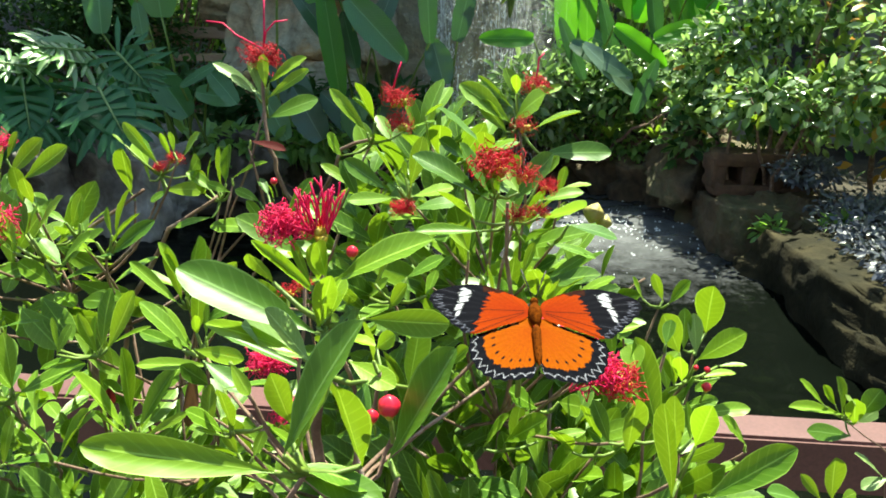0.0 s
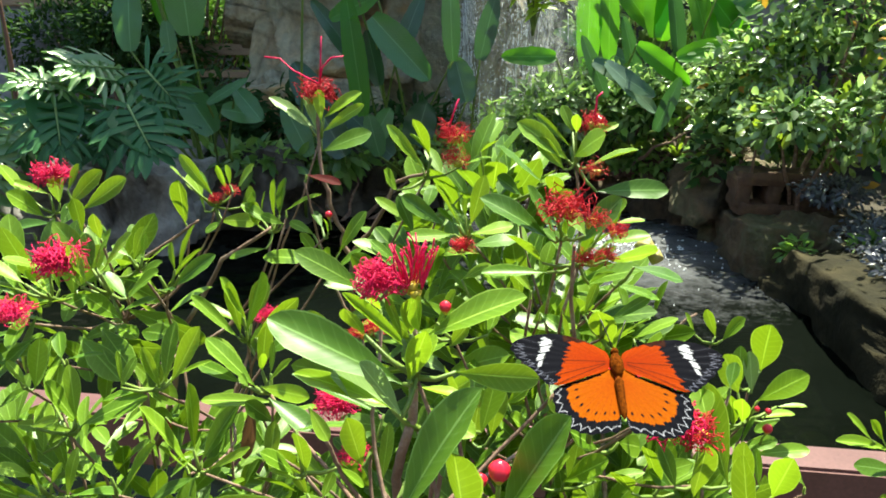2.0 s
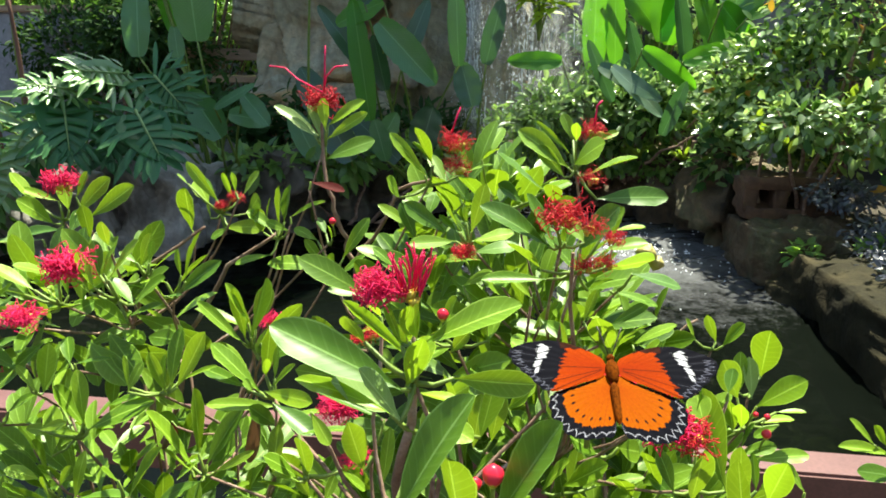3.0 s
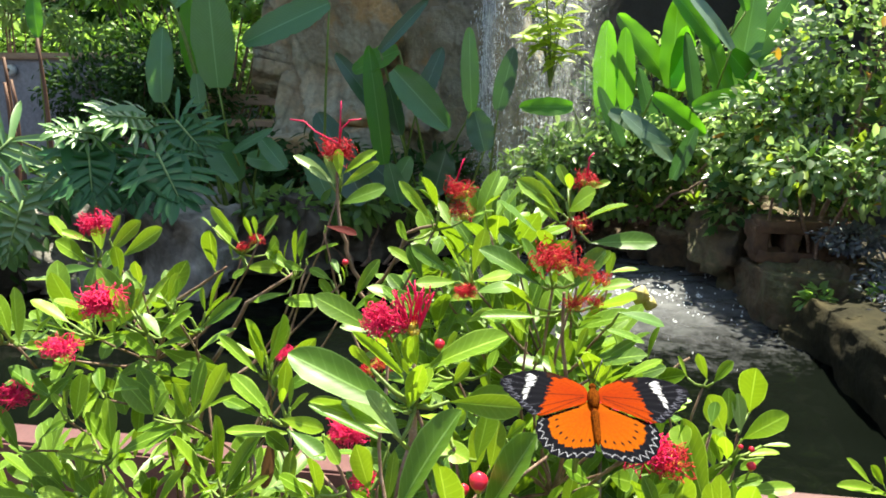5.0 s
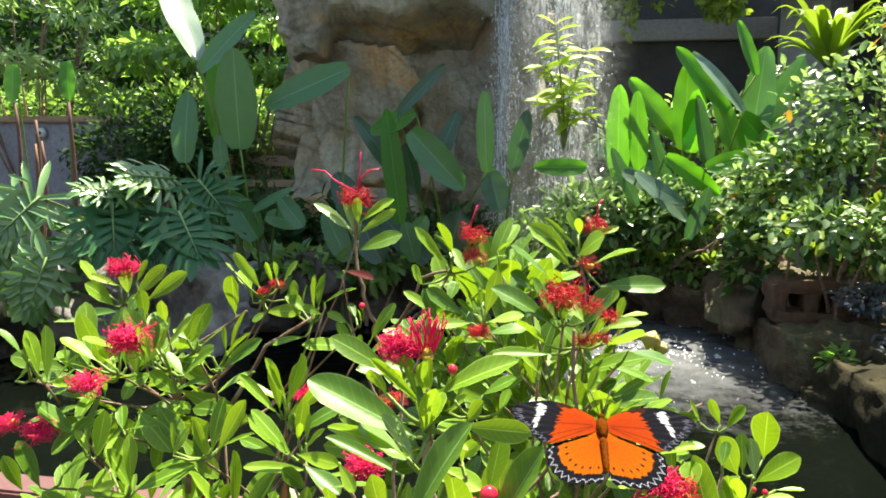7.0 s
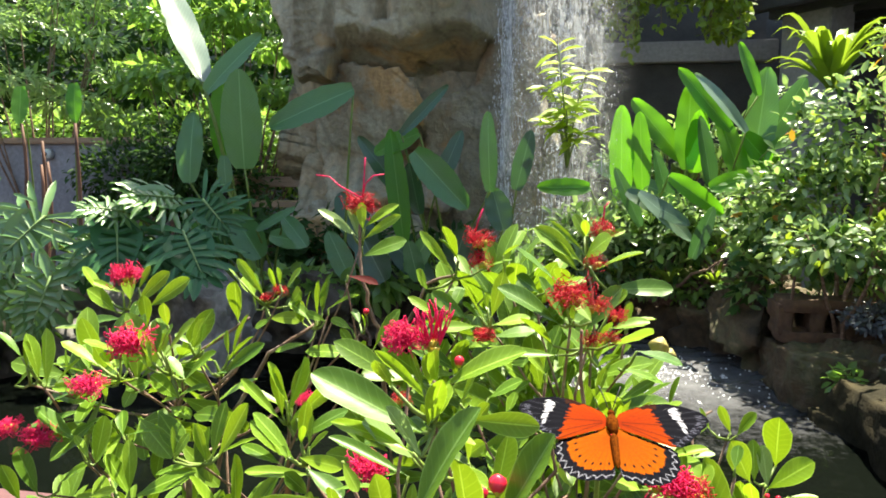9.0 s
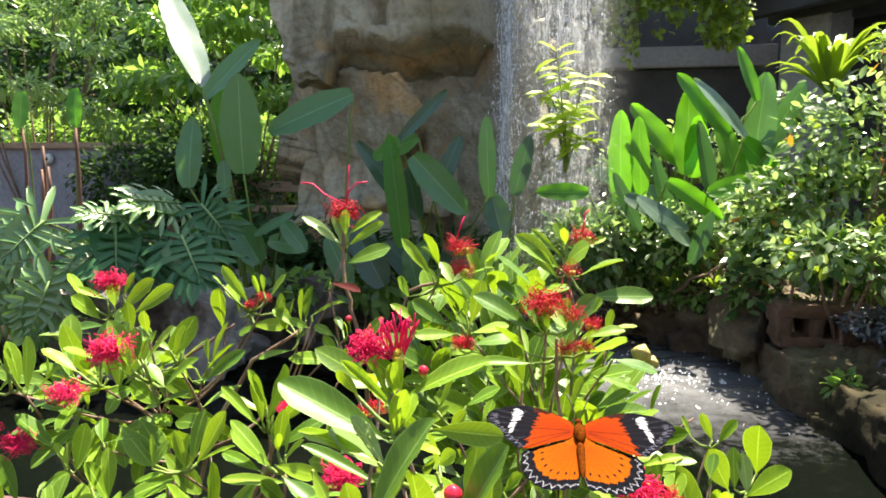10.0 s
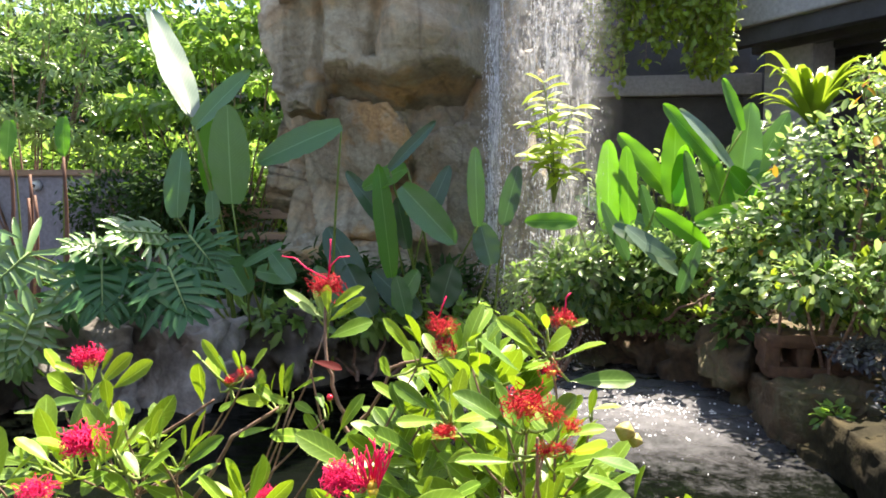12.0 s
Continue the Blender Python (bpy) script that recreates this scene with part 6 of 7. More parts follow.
leaf(middle_shrub, (-0.028, 0.158, 1.375), (-0.013, 0.159, 1.409), 0.0113, D)
leaf(middle_shrub, (-0.005, 0.165, 1.370), (0.010, 0.165, 1.400), 0.0104, M)
leaf(middle_shrub, (-0.028, 0.166, 1.370), (-0.020, 0.165, 1.391), 0.0044, M)
leaf(middle_shrub, (0.084, 0.200, 1.336), (0.106, 0.196, 1.357), 0.0094, M)
leaf(middle_shrub, (0.085, 0.199, 1.337), (0.103, 0.200, 1.350), 0.0051, M)
leaf(middle_shrub, (0.091, 0.247, 1.300), (0.085, 0.248, 1.341), 0.0085, M)
leaf(middle_shrub, (-0.030, 0.245, 1.354), (-0.012, 0.235, 1.349), 0.0084, M)
leaf(middle_shrub, (-0.020, 0.238, 1.358), (-0.022, 0.228, 1.379), 0.0074, M)
leaf(middle_shrub, (-0.072, 0.241, 1.354), (-0.064, 0.236, 1.344), 0.0056, M)
leaf(right_shrub, (0.157, 0.416, 1.292), (0.150, 0.397, 1.328), 0.0157, M)
leaf(right_shrub, (0.141, 0.404, 1.286), (0.139, 0.405, 1.312), 0.0086, M)
leaf(right_shrub, (0.148, 0.402, 1.284), (0.145, 0.404, 1.309), 0.0086, PALE)
leaf(right_shrub, (0.127, 0.369, 1.301), (0.113, 0.355, 1.328), 0.0126, M)
leaf(right_shrub, (0.149, 0.370, 1.293), (0.164, 0.369, 1.296), 0.0039, M)
leaf(right_shrub, (0.140, 0.371, 1.285), (0.161, 0.374, 1.289), 0.0060, M)
leaf(right_shrub, (0.124, 0.369, 1.276), (0.118, 0.369, 1.298), 0.0060, M)
leaf(right_shrub, (0.123, 0.358, 1.287), (0.115, 0.348, 1.309), 0.0076, M)
leaf(right_shrub, (0.129, 0.360, 1.275), (0.132, 0.358, 1.293), 0.0059, M)
leaf(right_shrub, (0.130, 0.365, 1.269), (0.149, 0.363, 1.277), 0.0077, M)
leaf(right_shrub, (0.139, 0.366, 1.265), (0.170, 0.368, 1.270), 0.0083, M)
leaf(right_shrub, (0.127, 0.367, 1.252), (0.143, 0.367, 1.267), 0.0072, M)
leaf(right_shrub, (0.116, 0.369, 1.276), (0.104, 0.362, 1.285), 0.0060, M)
leaf(right_shrub, (0.147, 0.360, 1.291), (0.135, 0.360, 1.283), 0.0053, M)
leaf(right_shrub, (0.168, 0.363, 1.248), (0.154, 0.352, 1.273), 0.0089, M)
leaf(right_shrub, (0.133, 0.357, 1.303), (0.152, 0.350, 1.323), 0.0122, Y)
leaf(right_shrub, (0.124, 0.350, 1.294), (0.119, 0.342, 1.313), 0.0074, Y)
leaf(middle_shrub, (0.099, 0.294, 1.294), (0.082, 0.298, 1.343), 0.0122, M)
leaf(middle_shrub, (0.085, 0.295, 1.287), (0.083, 0.280, 1.322), 0.0108, M)
leaf(right_shrub, (0.107, 0.295, 1.289), (0.099, 0.286, 1.317), 0.0085, M)
leaf(right_shrub, (0.112, 0.294, 1.295), (0.108, 0.292, 1.314), 0.0033, M)
leaf(middle_shrub, (0.086, 0.300, 1.309), (0.081, 0.299, 1.325), 0.0038, M)
leaf(middle_shrub, (0.076, 0.292, 1.293), (0.069, 0.290, 1.314), 0.0065, M)
leaf(middle_shrub, (0.099, 0.253, 1.319), (0.099, 0.243, 1.342), 0.0091, Y)
leaf(middle_shrub, (0.081, 0.333, 1.264), (0.070, 0.321, 1.296), 0.0097, M)
leaf(middle_shrub, (0.058, 0.331, 1.290), (0.072, 0.339, 1.283), 0.0107, M)
leaf(middle_shrub, (0.032, 0.330, 1.266), (0.051, 0.319, 1.288), 0.0106, M)
leaf(middle_shrub, (0.047, 0.329, 1.287), (0.034, 0.320, 1.302), 0.0106, M)
leaf(middle_shrub, (0.021, 0.331, 1.261), (0.030, 0.320, 1.289), 0.0091, M)
leaf(middle_shrub, (0.015, 0.342, 1.284), (0.006, 0.333, 1.302), 0.0094, M)
leaf(middle_shrub, (0.067, 0.331, 1.261), (0.057, 0.321, 1.284), 0.0107, M)
leaf(middle_shrub, (0.089, 0.333, 1.261), (0.076, 0.324, 1.280), 0.0070, M)
leaf(middle_shrub, (0.050, 0.338, 1.262), (0.072, 0.335, 1.273), 0.0060, M)
leaf(middle_shrub, (-0.006, 0.327, 1.292), (-0.001, 0.322, 1.320), 0.0090, M)
leaf(middle_shrub, (-0.015, 0.328, 1.287), (-0.012, 0.325, 1.318), 0.0095, M)
leaf(middle_shrub, (-0.017, 0.328, 1.267), (-0.006, 0.318, 1.291), 0.0079, M)
leaf(middle_shrub, (0.017, 0.330, 1.335), (0.002, 0.338, 1.342), 0.0080, M)
leaf(middle_shrub, (0.002, 0.340, 1.304), (0.012, 0.330, 1.319), 0.0072, M)
leaf(right_shrub, (0.135, 0.437, 1.304), (0.128, 0.439, 1.322), 0.0065, M)
leaf(right_shrub, (0.136, 0.427, 1.306), (0.146, 0.424, 1.323), 0.0077, M)
leaf(right_shrub, (0.106, 0.423, 1.309), (0.101, 0.426, 1.319), 0.0049, M)
leaf(right_shrub, (0.122, 0.436, 1.305), (0.113, 0.435, 1.320), 0.0058, M)
leaf(left_shrub, (-0.267, 0.344, 1.309), (-0.290, 0.337, 1.330), 0.0128, M)
leaf(left_shrub, (-0.259, 0.348, 1.294), (-0.252, 0.350, 1.325), 0.0097, M)
leaf(left_shrub, (-0.293, 0.341, 1.275), (-0.303, 0.338, 1.306), 0.0108, M)
leaf(left_shrub, (-0.282, 0.347, 1.281), (-0.267, 0.349, 1.293), 0.0064, M)
leaf(left_shrub, (-0.246, 0.344, 1.286), (-0.252, 0.360, 1.304), 0.0115, M)
leaf(left_shrub, (-0.311, 0.349, 1.340), (-0.291, 0.352, 1.358), 0.0052, M)
leaf(left_shrub, (-0.290, 0.343, 1.347), (-0.291, 0.342, 1.375), 0.0096, M)
leaf(left_shrub, (-0.285, 0.343, 1.343), (-0.282, 0.339, 1.379), 0.0108, M)
leaf(left_shrub, (-0.294, 0.339, 1.355), (-0.295, 0.341, 1.371), 0.0044, M)
leaf(left_shrub, (-0.297, 0.339, 1.361), (-0.308, 0.339, 1.378), 0.0050, M)
leaf(left_shrub, (-0.283, 0.347, 1.342), (-0.265, 0.345, 1.361), 0.0032, M)
leaf(middle_shrub, (0.060, 0.279, 1.338), (0.045, 0.265, 1.359), 0.0105, M)
leaf(middle_shrub, (0.025, 0.277, 1.355), (0.017, 0.268, 1.383), 0.0115, M)
leaf(middle_shrub, (0.053, 0.281, 1.332), (0.044, 0.289, 1.332), 0.0079, M)
leaf(middle_shrub, (0.023, 0.289, 1.328), (0.012, 0.274, 1.353), 0.0119, M)
leaf(middle_shrub, (0.083, 0.286, 1.332), (0.082, 0.296, 1.340), 0.0102, M)
leaf(middle_shrub, (0.048, 0.268, 1.357), (0.046, 0.260, 1.371), 0.0071, Y)
leaf(middle_shrub, (0.057, 0.312, 1.340), (0.059, 0.297, 1.365), 0.0117, M)
leaf(middle_shrub, (0.070, 0.326, 1.335), (0.072, 0.318, 1.353), 0.0073, M)
leaf(middle_shrub, (0.049, 0.316, 1.347), (0.050, 0.305, 1.365), 0.0077, M)
leaf(middle_shrub, (0.081, 0.322, 1.320), (0.078, 0.324, 1.337), 0.0072, M)
leaf(right_shrub, (0.106, 0.326, 1.326), (0.110, 0.334, 1.335), 0.0061, M)
leaf(middle_shrub, (0.072, 0.322, 1.331), (0.091, 0.321, 1.339), 0.0054, M)
leaf(middle_shrub, (-0.059, 0.364, 1.370), (-0.071, 0.364, 1.382), 0.0053, M)
leaf(middle_shrub, (-0.024, 0.372, 1.359), (-0.009, 0.374, 1.368), 0.0061, M)
leaf(middle_shrub, (-0.011, 0.371, 1.340), (0.002, 0.366, 1.354), 0.0073, M)
leaf(middle_shrub, (0.018, 0.363, 1.345), (0.031, 0.353, 1.340), 0.0077, M)
leaf(middle_shrub, (-0.124, 0.434, 1.402), (-0.102, 0.432, 1.397), 0.0065, RED_LEAF)
leaf(left_shrub, (-0.134, 0.345, 1.298), (-0.139, 0.343, 1.255), 0.0075, DRIED)
leaf(left_shrub, (-0.197, 0.369, 1.267), (-0.198, 0.367, 1.256), 0.008, RED_LEAF)
leaf(middle_shrub, (-0.0325, 0.2120, 1.3823), (-0.0263, 0.2050, 1.4012), 0.0065, Y, (0, -0.5, 0))
leaf(middle_shrub, (-0.0315, 0.2120, 1.3972), (-0.0310, 0.2080, 1.4094), 0.0057, Y, (0, -0.5, 0))
leaf(middle_shrub, (-0.0305, 0.1720, 1.3695), (-0.0195, 0.1650, 1.3895), 0.0036, PALE, (0, -0.5, 0))
leaf(middle_shrub, (-0.0311, 0.1720, 1.3616), (-0.0072, 0.1650, 1.3597), 0.0085, M, (0, -0.3, 0.2))
leaf(middle_shrub, (-0.0333, 0.2050, 1.3736), (-0.0455, 0.2050, 1.3911), 0.0088, PALE, (0, 0.1, 0.9))
leaf(middle_shrub, (-0.0185, 0.2150, 1.3631), (-0.0205, 0.2050, 1.3543), 0.0068, D)
leaf(middle_shrub, (-0.0102, 0.2600, 1.3356), (-0.0046, 0.2500, 1.3666), 0.0093, D)
leaf(middle_shrub, (-0.0297, 0.2200, 1.3756), (-0.0158, 0.2150, 1.3767), 0.0047, Y)
leaf(left_shrub, (-0.1081, 0.3000, 1.3228), (-0.0861, 0.2900, 1.3136), 0.0093, M)
leaf(left_shrub, (-0.1192, 0.2600, 1.2968), (-0.1087, 0.2500, 1.2778), 0.0089, M)
leaf(small_shrub, (0.344, 0.570, 1.147), (0.295, 0.565, 1.161), 0.0107, M, (0, -0.3, 0.3))
leaf(small_shrub, (0.324, 0.570, 1.157), (0.299, 0.565, 1.184), 0.0087, M, (0, -0.3, 0.3))
leaf(small_shrub, (0.334, 0.570, 1.157), (0.318, 0.565, 1.178), 0.0088, Y, (0, -0.3, 0.3))
leaf(small_shrub, (0.342, 0.570, 1.145), (0.333, 0.565, 1.186), 0.0154, M, (0, -0.3, 0.3))
leaf(small_shrub, (0.354, 0.570, 1.138), (0.347, 0.565, 1.166), 0.0150, Y, (0, -0.3, 0.3))
leaf(small_shrub, (0.358, 0.570, 1.148), (0.367, 0.565, 1.175), 0.0179, M, (0, -0.3, 0.3))
leaf(small_shrub, (0.357, 0.570, 1.140), (0.367, 0.565, 1.157), 0.0120, PALE, (0, -0.3, 0.3))
leaf(small_shrub, (0.353, 0.570, 1.126), (0.316, 0.565, 1.135), 0.0145, D, (0, -0.3, 0.3))
leaf(small_shrub, (0.349, 0.570, 1.058), (0.339, 0.565, 1.109), 0.0183, M, (0, -0.3, 0.3))
leaf(small_shrub, (0.388, 0.570, 1.086), (0.360, 0.565, 1.114), 0.0082, PALE, (0, -0.3, 0.3))
leaf(small_shrub, (0.394, 0.570, 1.084), (0.370, 0.565, 1.077), 0.0115, PALE, (0, -0.3, 0.3))
leaf(small_shrub, (0.339, 0.570, 1.058), (0.317, 0.565, 1.086), 0.0088, M, (0, -0.3, 0.3))
leaf(small_shrub, (0.326, 0.570, 1.054), (0.290, 0.565, 1.071), 0.0175, M, (0, -0.3, 0.3))
leaf(small_shrub, (0.350, 0.570, 1.156), (0.342, 0.565, 1.170), 0.0106, PALE, (0, -0.3, 0.3))
leaf(small_shrub, (0.358, 0.570, 1.059), (0.364, 0.565, 1.071), 0.0102, M, (0, -0.3, 0.3))

NODES = {
    left_shrub: [(-.263, .45, 1.292), (-.224, .45, 1.27), (-.245, .44, 1.2), (-.30, .42, 1.25), (-.18, .42, 1.24), (-.24, .36, 1.2), (-.15, .38, 1.2)],
    middle_shrub: [(-.10, .45, 1.30), (.035, .42, 1.30), (.03, .36, 1.26), (-.035, .235, 1.30), (-.03, .30, 1.2), (-.01, .19, 1.30), (-.06, .36, 1.2), (.06, .33, 1.22), (-.05, .18, 1.30)],
    right_shrub: [(.13, .40, 1.22), (.16, .40, 1.2), (.11, .33, 1.2)],
    small_shrub: [(.45, .57, 1.08), (.44, .57, 1.02)],
}
for shrub, nodes in NODES.items():
    nodes = [Vector(n) for n in nodes]
    grow_twigs(shrub, nodes)
    foot = Vector(shrub.location)
    for n in nodes:
        branch(shrub, [n, n.lerp(foot, 0.3) + Vector((0, 0.03, 0)), foot.lerp(n, 0.25), foot], 0.0012, 0.004)
branch(middle_shrub, [(-.122, .464, 1.445), (-.118, .45, 1.398), (-.114, .45, 1.388), (-.105, .45, 1.361), (-.10, .45, 1.344), (-.10, .45, 1.30)], 0.0014, 0.0024)
branch(middle_shrub, [(-.045, .44, 1.405), (-.072, .45, 1.395), (-.088, .45, 1.362), (-.10, .45, 1.344)], 0.0014, 0.002)
branch(left_shrub, [(-.155, .455, 1.362), (-.189, .45, 1.34), (-.224, .45, 1.285), (-.245, .44, 1.2)], 0.0015, 0.0026)
branch(left_shrub, [(-.205, .455, 1.365), (-.245, .45, 1.338), (-.263, .45, 1.292)], 0.0013, 0.002)
branch(left_shrub, [(-.225, .36, 1.30), (-.263, .45, 1.292), (-.25, .44, 1.224)], 0.0016, 0.003)
branch(right_shrub, [(.126, .45, 1.314), (.112, .45, 1.299), (.066, .43, 1.27), (.06, .33, 1.22)], 0.001, 0.002)
branch(middle_shrub, [(.028, .32, 1.395), (.033, .33, 1.34), (.03, .36, 1.26)], 0.0011, 0.0018)
branch(middle_shrub, [(-.033, .216, 1.405), (-.036, .222, 1.35), (-.035, .235, 1.30)], 0.0018, 0.0026)


def inner(shrub, blobs, n, size, seed):
    rg = np.random.default_rng(seed)
    c, r = np.array([b[:3] for b in blobs]), np.array([b[3:] for b in blobs])
    base, way, up = scatter_leaves(rg, c, r, n, droop=-0.3)
    ln = size * rg.uniform(0.6, 1.2, n)
    fine_leaves("inner_leaves", base, way, up, ln, ln * 0.34, INNER, shrub)


inner(middle_shrub, [(.0, .43, 1.28, .10, .06, .09), (.0, .36, 1.17, .15, .07, .10), (-.02, .28, 1.14, .16, .06, .09), (-.02, .47, 1.36, .05, .03, .05), (.04, .43, 1.29, .04, .03, .05)], 1400, 0.038, 31)
inner(left_shrub, [(-.27, .42, 1.16, .17, .06, .07), (-.2, .34, 1.15, .12, .05, .07), (-.26, .40, 1.32, .06, .04, .03)], 800, 0.036, 32)
inner(right_shrub, [(.115, .42, 1.15, .055, .05, .09), (.085, .33, 1.13, .06, .05, .09)], 420, 0.038, 33)

# flowers and buds
flower(left_shrub, (-.293, .438, 1.400), .0120, "pink", 1, count=60)
flower(left_shrub, (-.227, .338, 1.376), .0125, "pink", 2, count=90, up=(0, -.5, .8))
flower(left_shrub, (-.235, .311, 1.358), .0095, "pink", 3, count=70, up=(0, -.6, .8))
flower(left_shrub, (-.285, .333, 1.317), .0100, "pink", 4, count=70, up=(0, -.6, .8))
flower(left_shrub, (-.305, .333, 1.321), .0085, "pink", 5, count=60, up=(0, -.6, .8))
flower(left_shrub, (-.133, .372, 1.335), .0070, "pink", 6, count=60)
flower(middle_shrub, (-.122, .464, 1.452), .0125, "spent", 7, count=80)
flower(middle_shrub, (-.033, .424, 1.432), .0105, "spent", 8, count=60)
flower(middle_shrub, (-.031, .424, 1.417), .0085, "spent", 9, count=40)
flower(middle_shrub, (.045, .411, 1.441), .0090, "spent", 10, count=50)
flower(middle_shrub, (.022, .310, 1.417), .0110, "spent", 11, count=70)
flower(middle_shrub, (.034, .310, 1.411), .0070, "spent", 12, count=36)
flower(middle_shrub, (.044, .310, 1.406), .0055, "spent", 13, count=50)
flower(middle_shrub, (.041, .308, 1.396), .0055, "spent", 14, count=50)
flower(middle_shrub, (.032, .308, 1.394), .0055, "spent", 15, count=50)
flower(middle_shrub, (.034, .316, 1.431), .0060, "spent", 16, count=30)
flower(middle_shrub, (-.0313, .216, 1.4145), .0092, "fresh", 17, count=28, up=(.05, 0, 1), label="fresh crimson flower with upright stamens")
flower(middle_shrub, (-.0418, .214, 1.4145), .0074, "pink", 18, count=110)
flower(middle_shrub, (-.074, .290, 1.331), .0100, "pink", 19, count=110, up=(0, -.5, .8))
flower(middle_shrub, (-.066, .284, 1.309), .0070, "pink", 20, count=60)
flower(middle_shrub, (-.057, .288, 1.367), .0050, "spent", 21, count=60)
flower(middle_shrub, (-.064, .290, 1.363), .0045, "spent", 22, count=50)
flower(middle_shrub, (.060, .255, 1.350), .0115, "pink", 23, count=60, up=(.1, -.5, .8))
flower(middle_shrub, (.068, .256, 1.345), .0100, "spent", 24, count=70, up=(0, -.5, .8))
flower(middle_shrub, (-.024, .366, 1.381), .0065, "spent", 25, count=90)
# long stray stamens on the topmost flower and others
for pts in ([(-.122, .464, 1.455), (-.138, .464, 1.463), (-.146, .464, 1.470), (-.156, .464, 1.471)], [(-.121, .464, 1.455), (-.120, .464, 1.467), (-.1195, .464, 1.476), (-.119, .464, 1.484)], [(-.121, .464, 1.456), (-.119, .464, 1.465), (-.113, .464, 1.471), (-.105, .464, 1.472)], [(.045, .411, 1.442), (.046, .411, 1.449), (.046, .411, 1.453), (.049, .411, 1.456)], [(-.035, .424, 1.435), (-.033, .424, 1.442), (-.030, .424, 1.450)]):
    tubes("long_stamen", [(pts, 0.0006, 0.0005)], STAMEN, middle_shrub, 5)
flower(left_shrub, (-.191, .451, 1.382), .0050, "spent", 31, count=70)
flower(left_shrub, (-.180, .451, 1.388), .0058, "spent", 32, count=80)
bud(middle_shrub, (-.110, .430, 1.378), .0022)
bud(middle_shrub, (.0325, .262, 1.3535), .0050)
bud(middle_shrub, (.039, .262, 1.362), .0038)
bud(middle_shrub, (.046, .262, 1.3605), .0028)
bud(middle_shrub, (-.005, .166, 1.3840), .0027)
bud(middle_shrub, (-.0093, .167, 1.3805), .0017)
bud(middle_shrub, (-.0215, .213, 1.406), .0018)
bud(right_shrub, (.137, .350, 1.291), .0025)
bud(right_shrub, (.137, .352, 1.300), .0017)
bud(right_shrub, (.131, .352, 1.301), .0014)
# dry seed capsules
for at, r in (((.090, .455, 1.356), .008), ((.097, .455, 1.350), .006)):
    bm = bmesh.new()
    bmesh.ops.create_uvsphere(bm, u_segments=12, v_segments=8, radius=r)
    for v in bm.verts:
        v.co *= 0.8 + 0.10 * math.cos(4 * math.atan2(v.co.y, v.co.x))
        v.co.z *= 1.1
    bmesh.ops.transform(bm, matrix=pose(*at, 60, 20, 0), verts=bm.verts)
    part("seed_capsule", bm, SEED, middle_shrub, "dry yellow seed capsule")

# ---- butterfly ----
butterfly = thing("butterfly", (.036, .244, 1.36), "orange butterfly with black white-banded wing tips resting on a flower", "butterfly")


def wing_material():
    m, nodes, links, bsdf = node_material("butterfly_wing_scales")
    at = nodes.new("ShaderNodeAttribute")
    at.attribute_name = "scales"
    n = noise_tex(nodes, links, 900, 3, 0.6)
    col = mix_rgb(nodes, links, 0.3, at.outputs["Color"], ramp(nodes, links, n, [(0.3, (0.5, 0.5, 0.5)), (0.7, (1, 1, 1))]), "MULTIPLY")
    links.new(col, bsdf.inputs["Base Color"])
    bsdf.inputs["Roughness"].default_value = 0.7
    bsdf.inputs["Specular IOR Level"].default_value = 0.03
    tl = nodes.new("ShaderNodeBsdfTranslucent")
    links.new(col, tl.inputs[0])
    mix = nodes.new("ShaderNodeMixShader")
    mix.inputs[0].default_value = 0.25
    links.new(bsdf.outputs[0], mix.inputs[1])
    links.new(tl.outputs[0], mix.inputs[2])
    links.new(mix.outputs[0], nodes["Material Output"].inputs[0])
    return m


WING = wing_material()
BLACK_C, WHITE_C = (0.0035, 0.0035, 0.007), (0.55, 0.54, 0.60)
FORE = [(0.30, -0.25), (0.9, 0.16), (1.7, 0.44), (2.5, 0.54), (3.3, 0.40), (4.05, 0.10), (4.46, -0.25), (4.40, -0.70), (4.0, -1.20), (3.5, -1.70), (2.95, -2.12), (2.35, -2.04), (1.4, -1.58), (0.35, -1.0)]
HIND = [(0.25, -1.0), (0.95, -1.35), (1.7, -1.72), (2.35, -2.0), (2.72, -2.3), (2.80, -2.85), (2.66, -3.40), (2.34, -3.85), (1.92, -4.12), (1.4, -4.18), (0.8, -4.05), (0.22, -3.85), (0.08, -3.0), (0.08, -1.8)]


def outline(points, s):
    """A place on the closed smooth outline."""
    n = len(points)
    f = s * n
    i, u = int(f) % n, f - int(f)
    p = [points[(i + k - 1) % n] for k in range(4)]
    return tuple(0.5 * (2 * p[1][k] + (p[2][k] - p[0][k]) * u + (2 * p[0][k] - 5 * p[1][k] + 4 * p[2][k] - p[3][k]) * u * u + (3 * p[1][k] - p[0][k] - 3 * p[2][k] + p[3][k]) * u ** 3) for k in (0, 1))


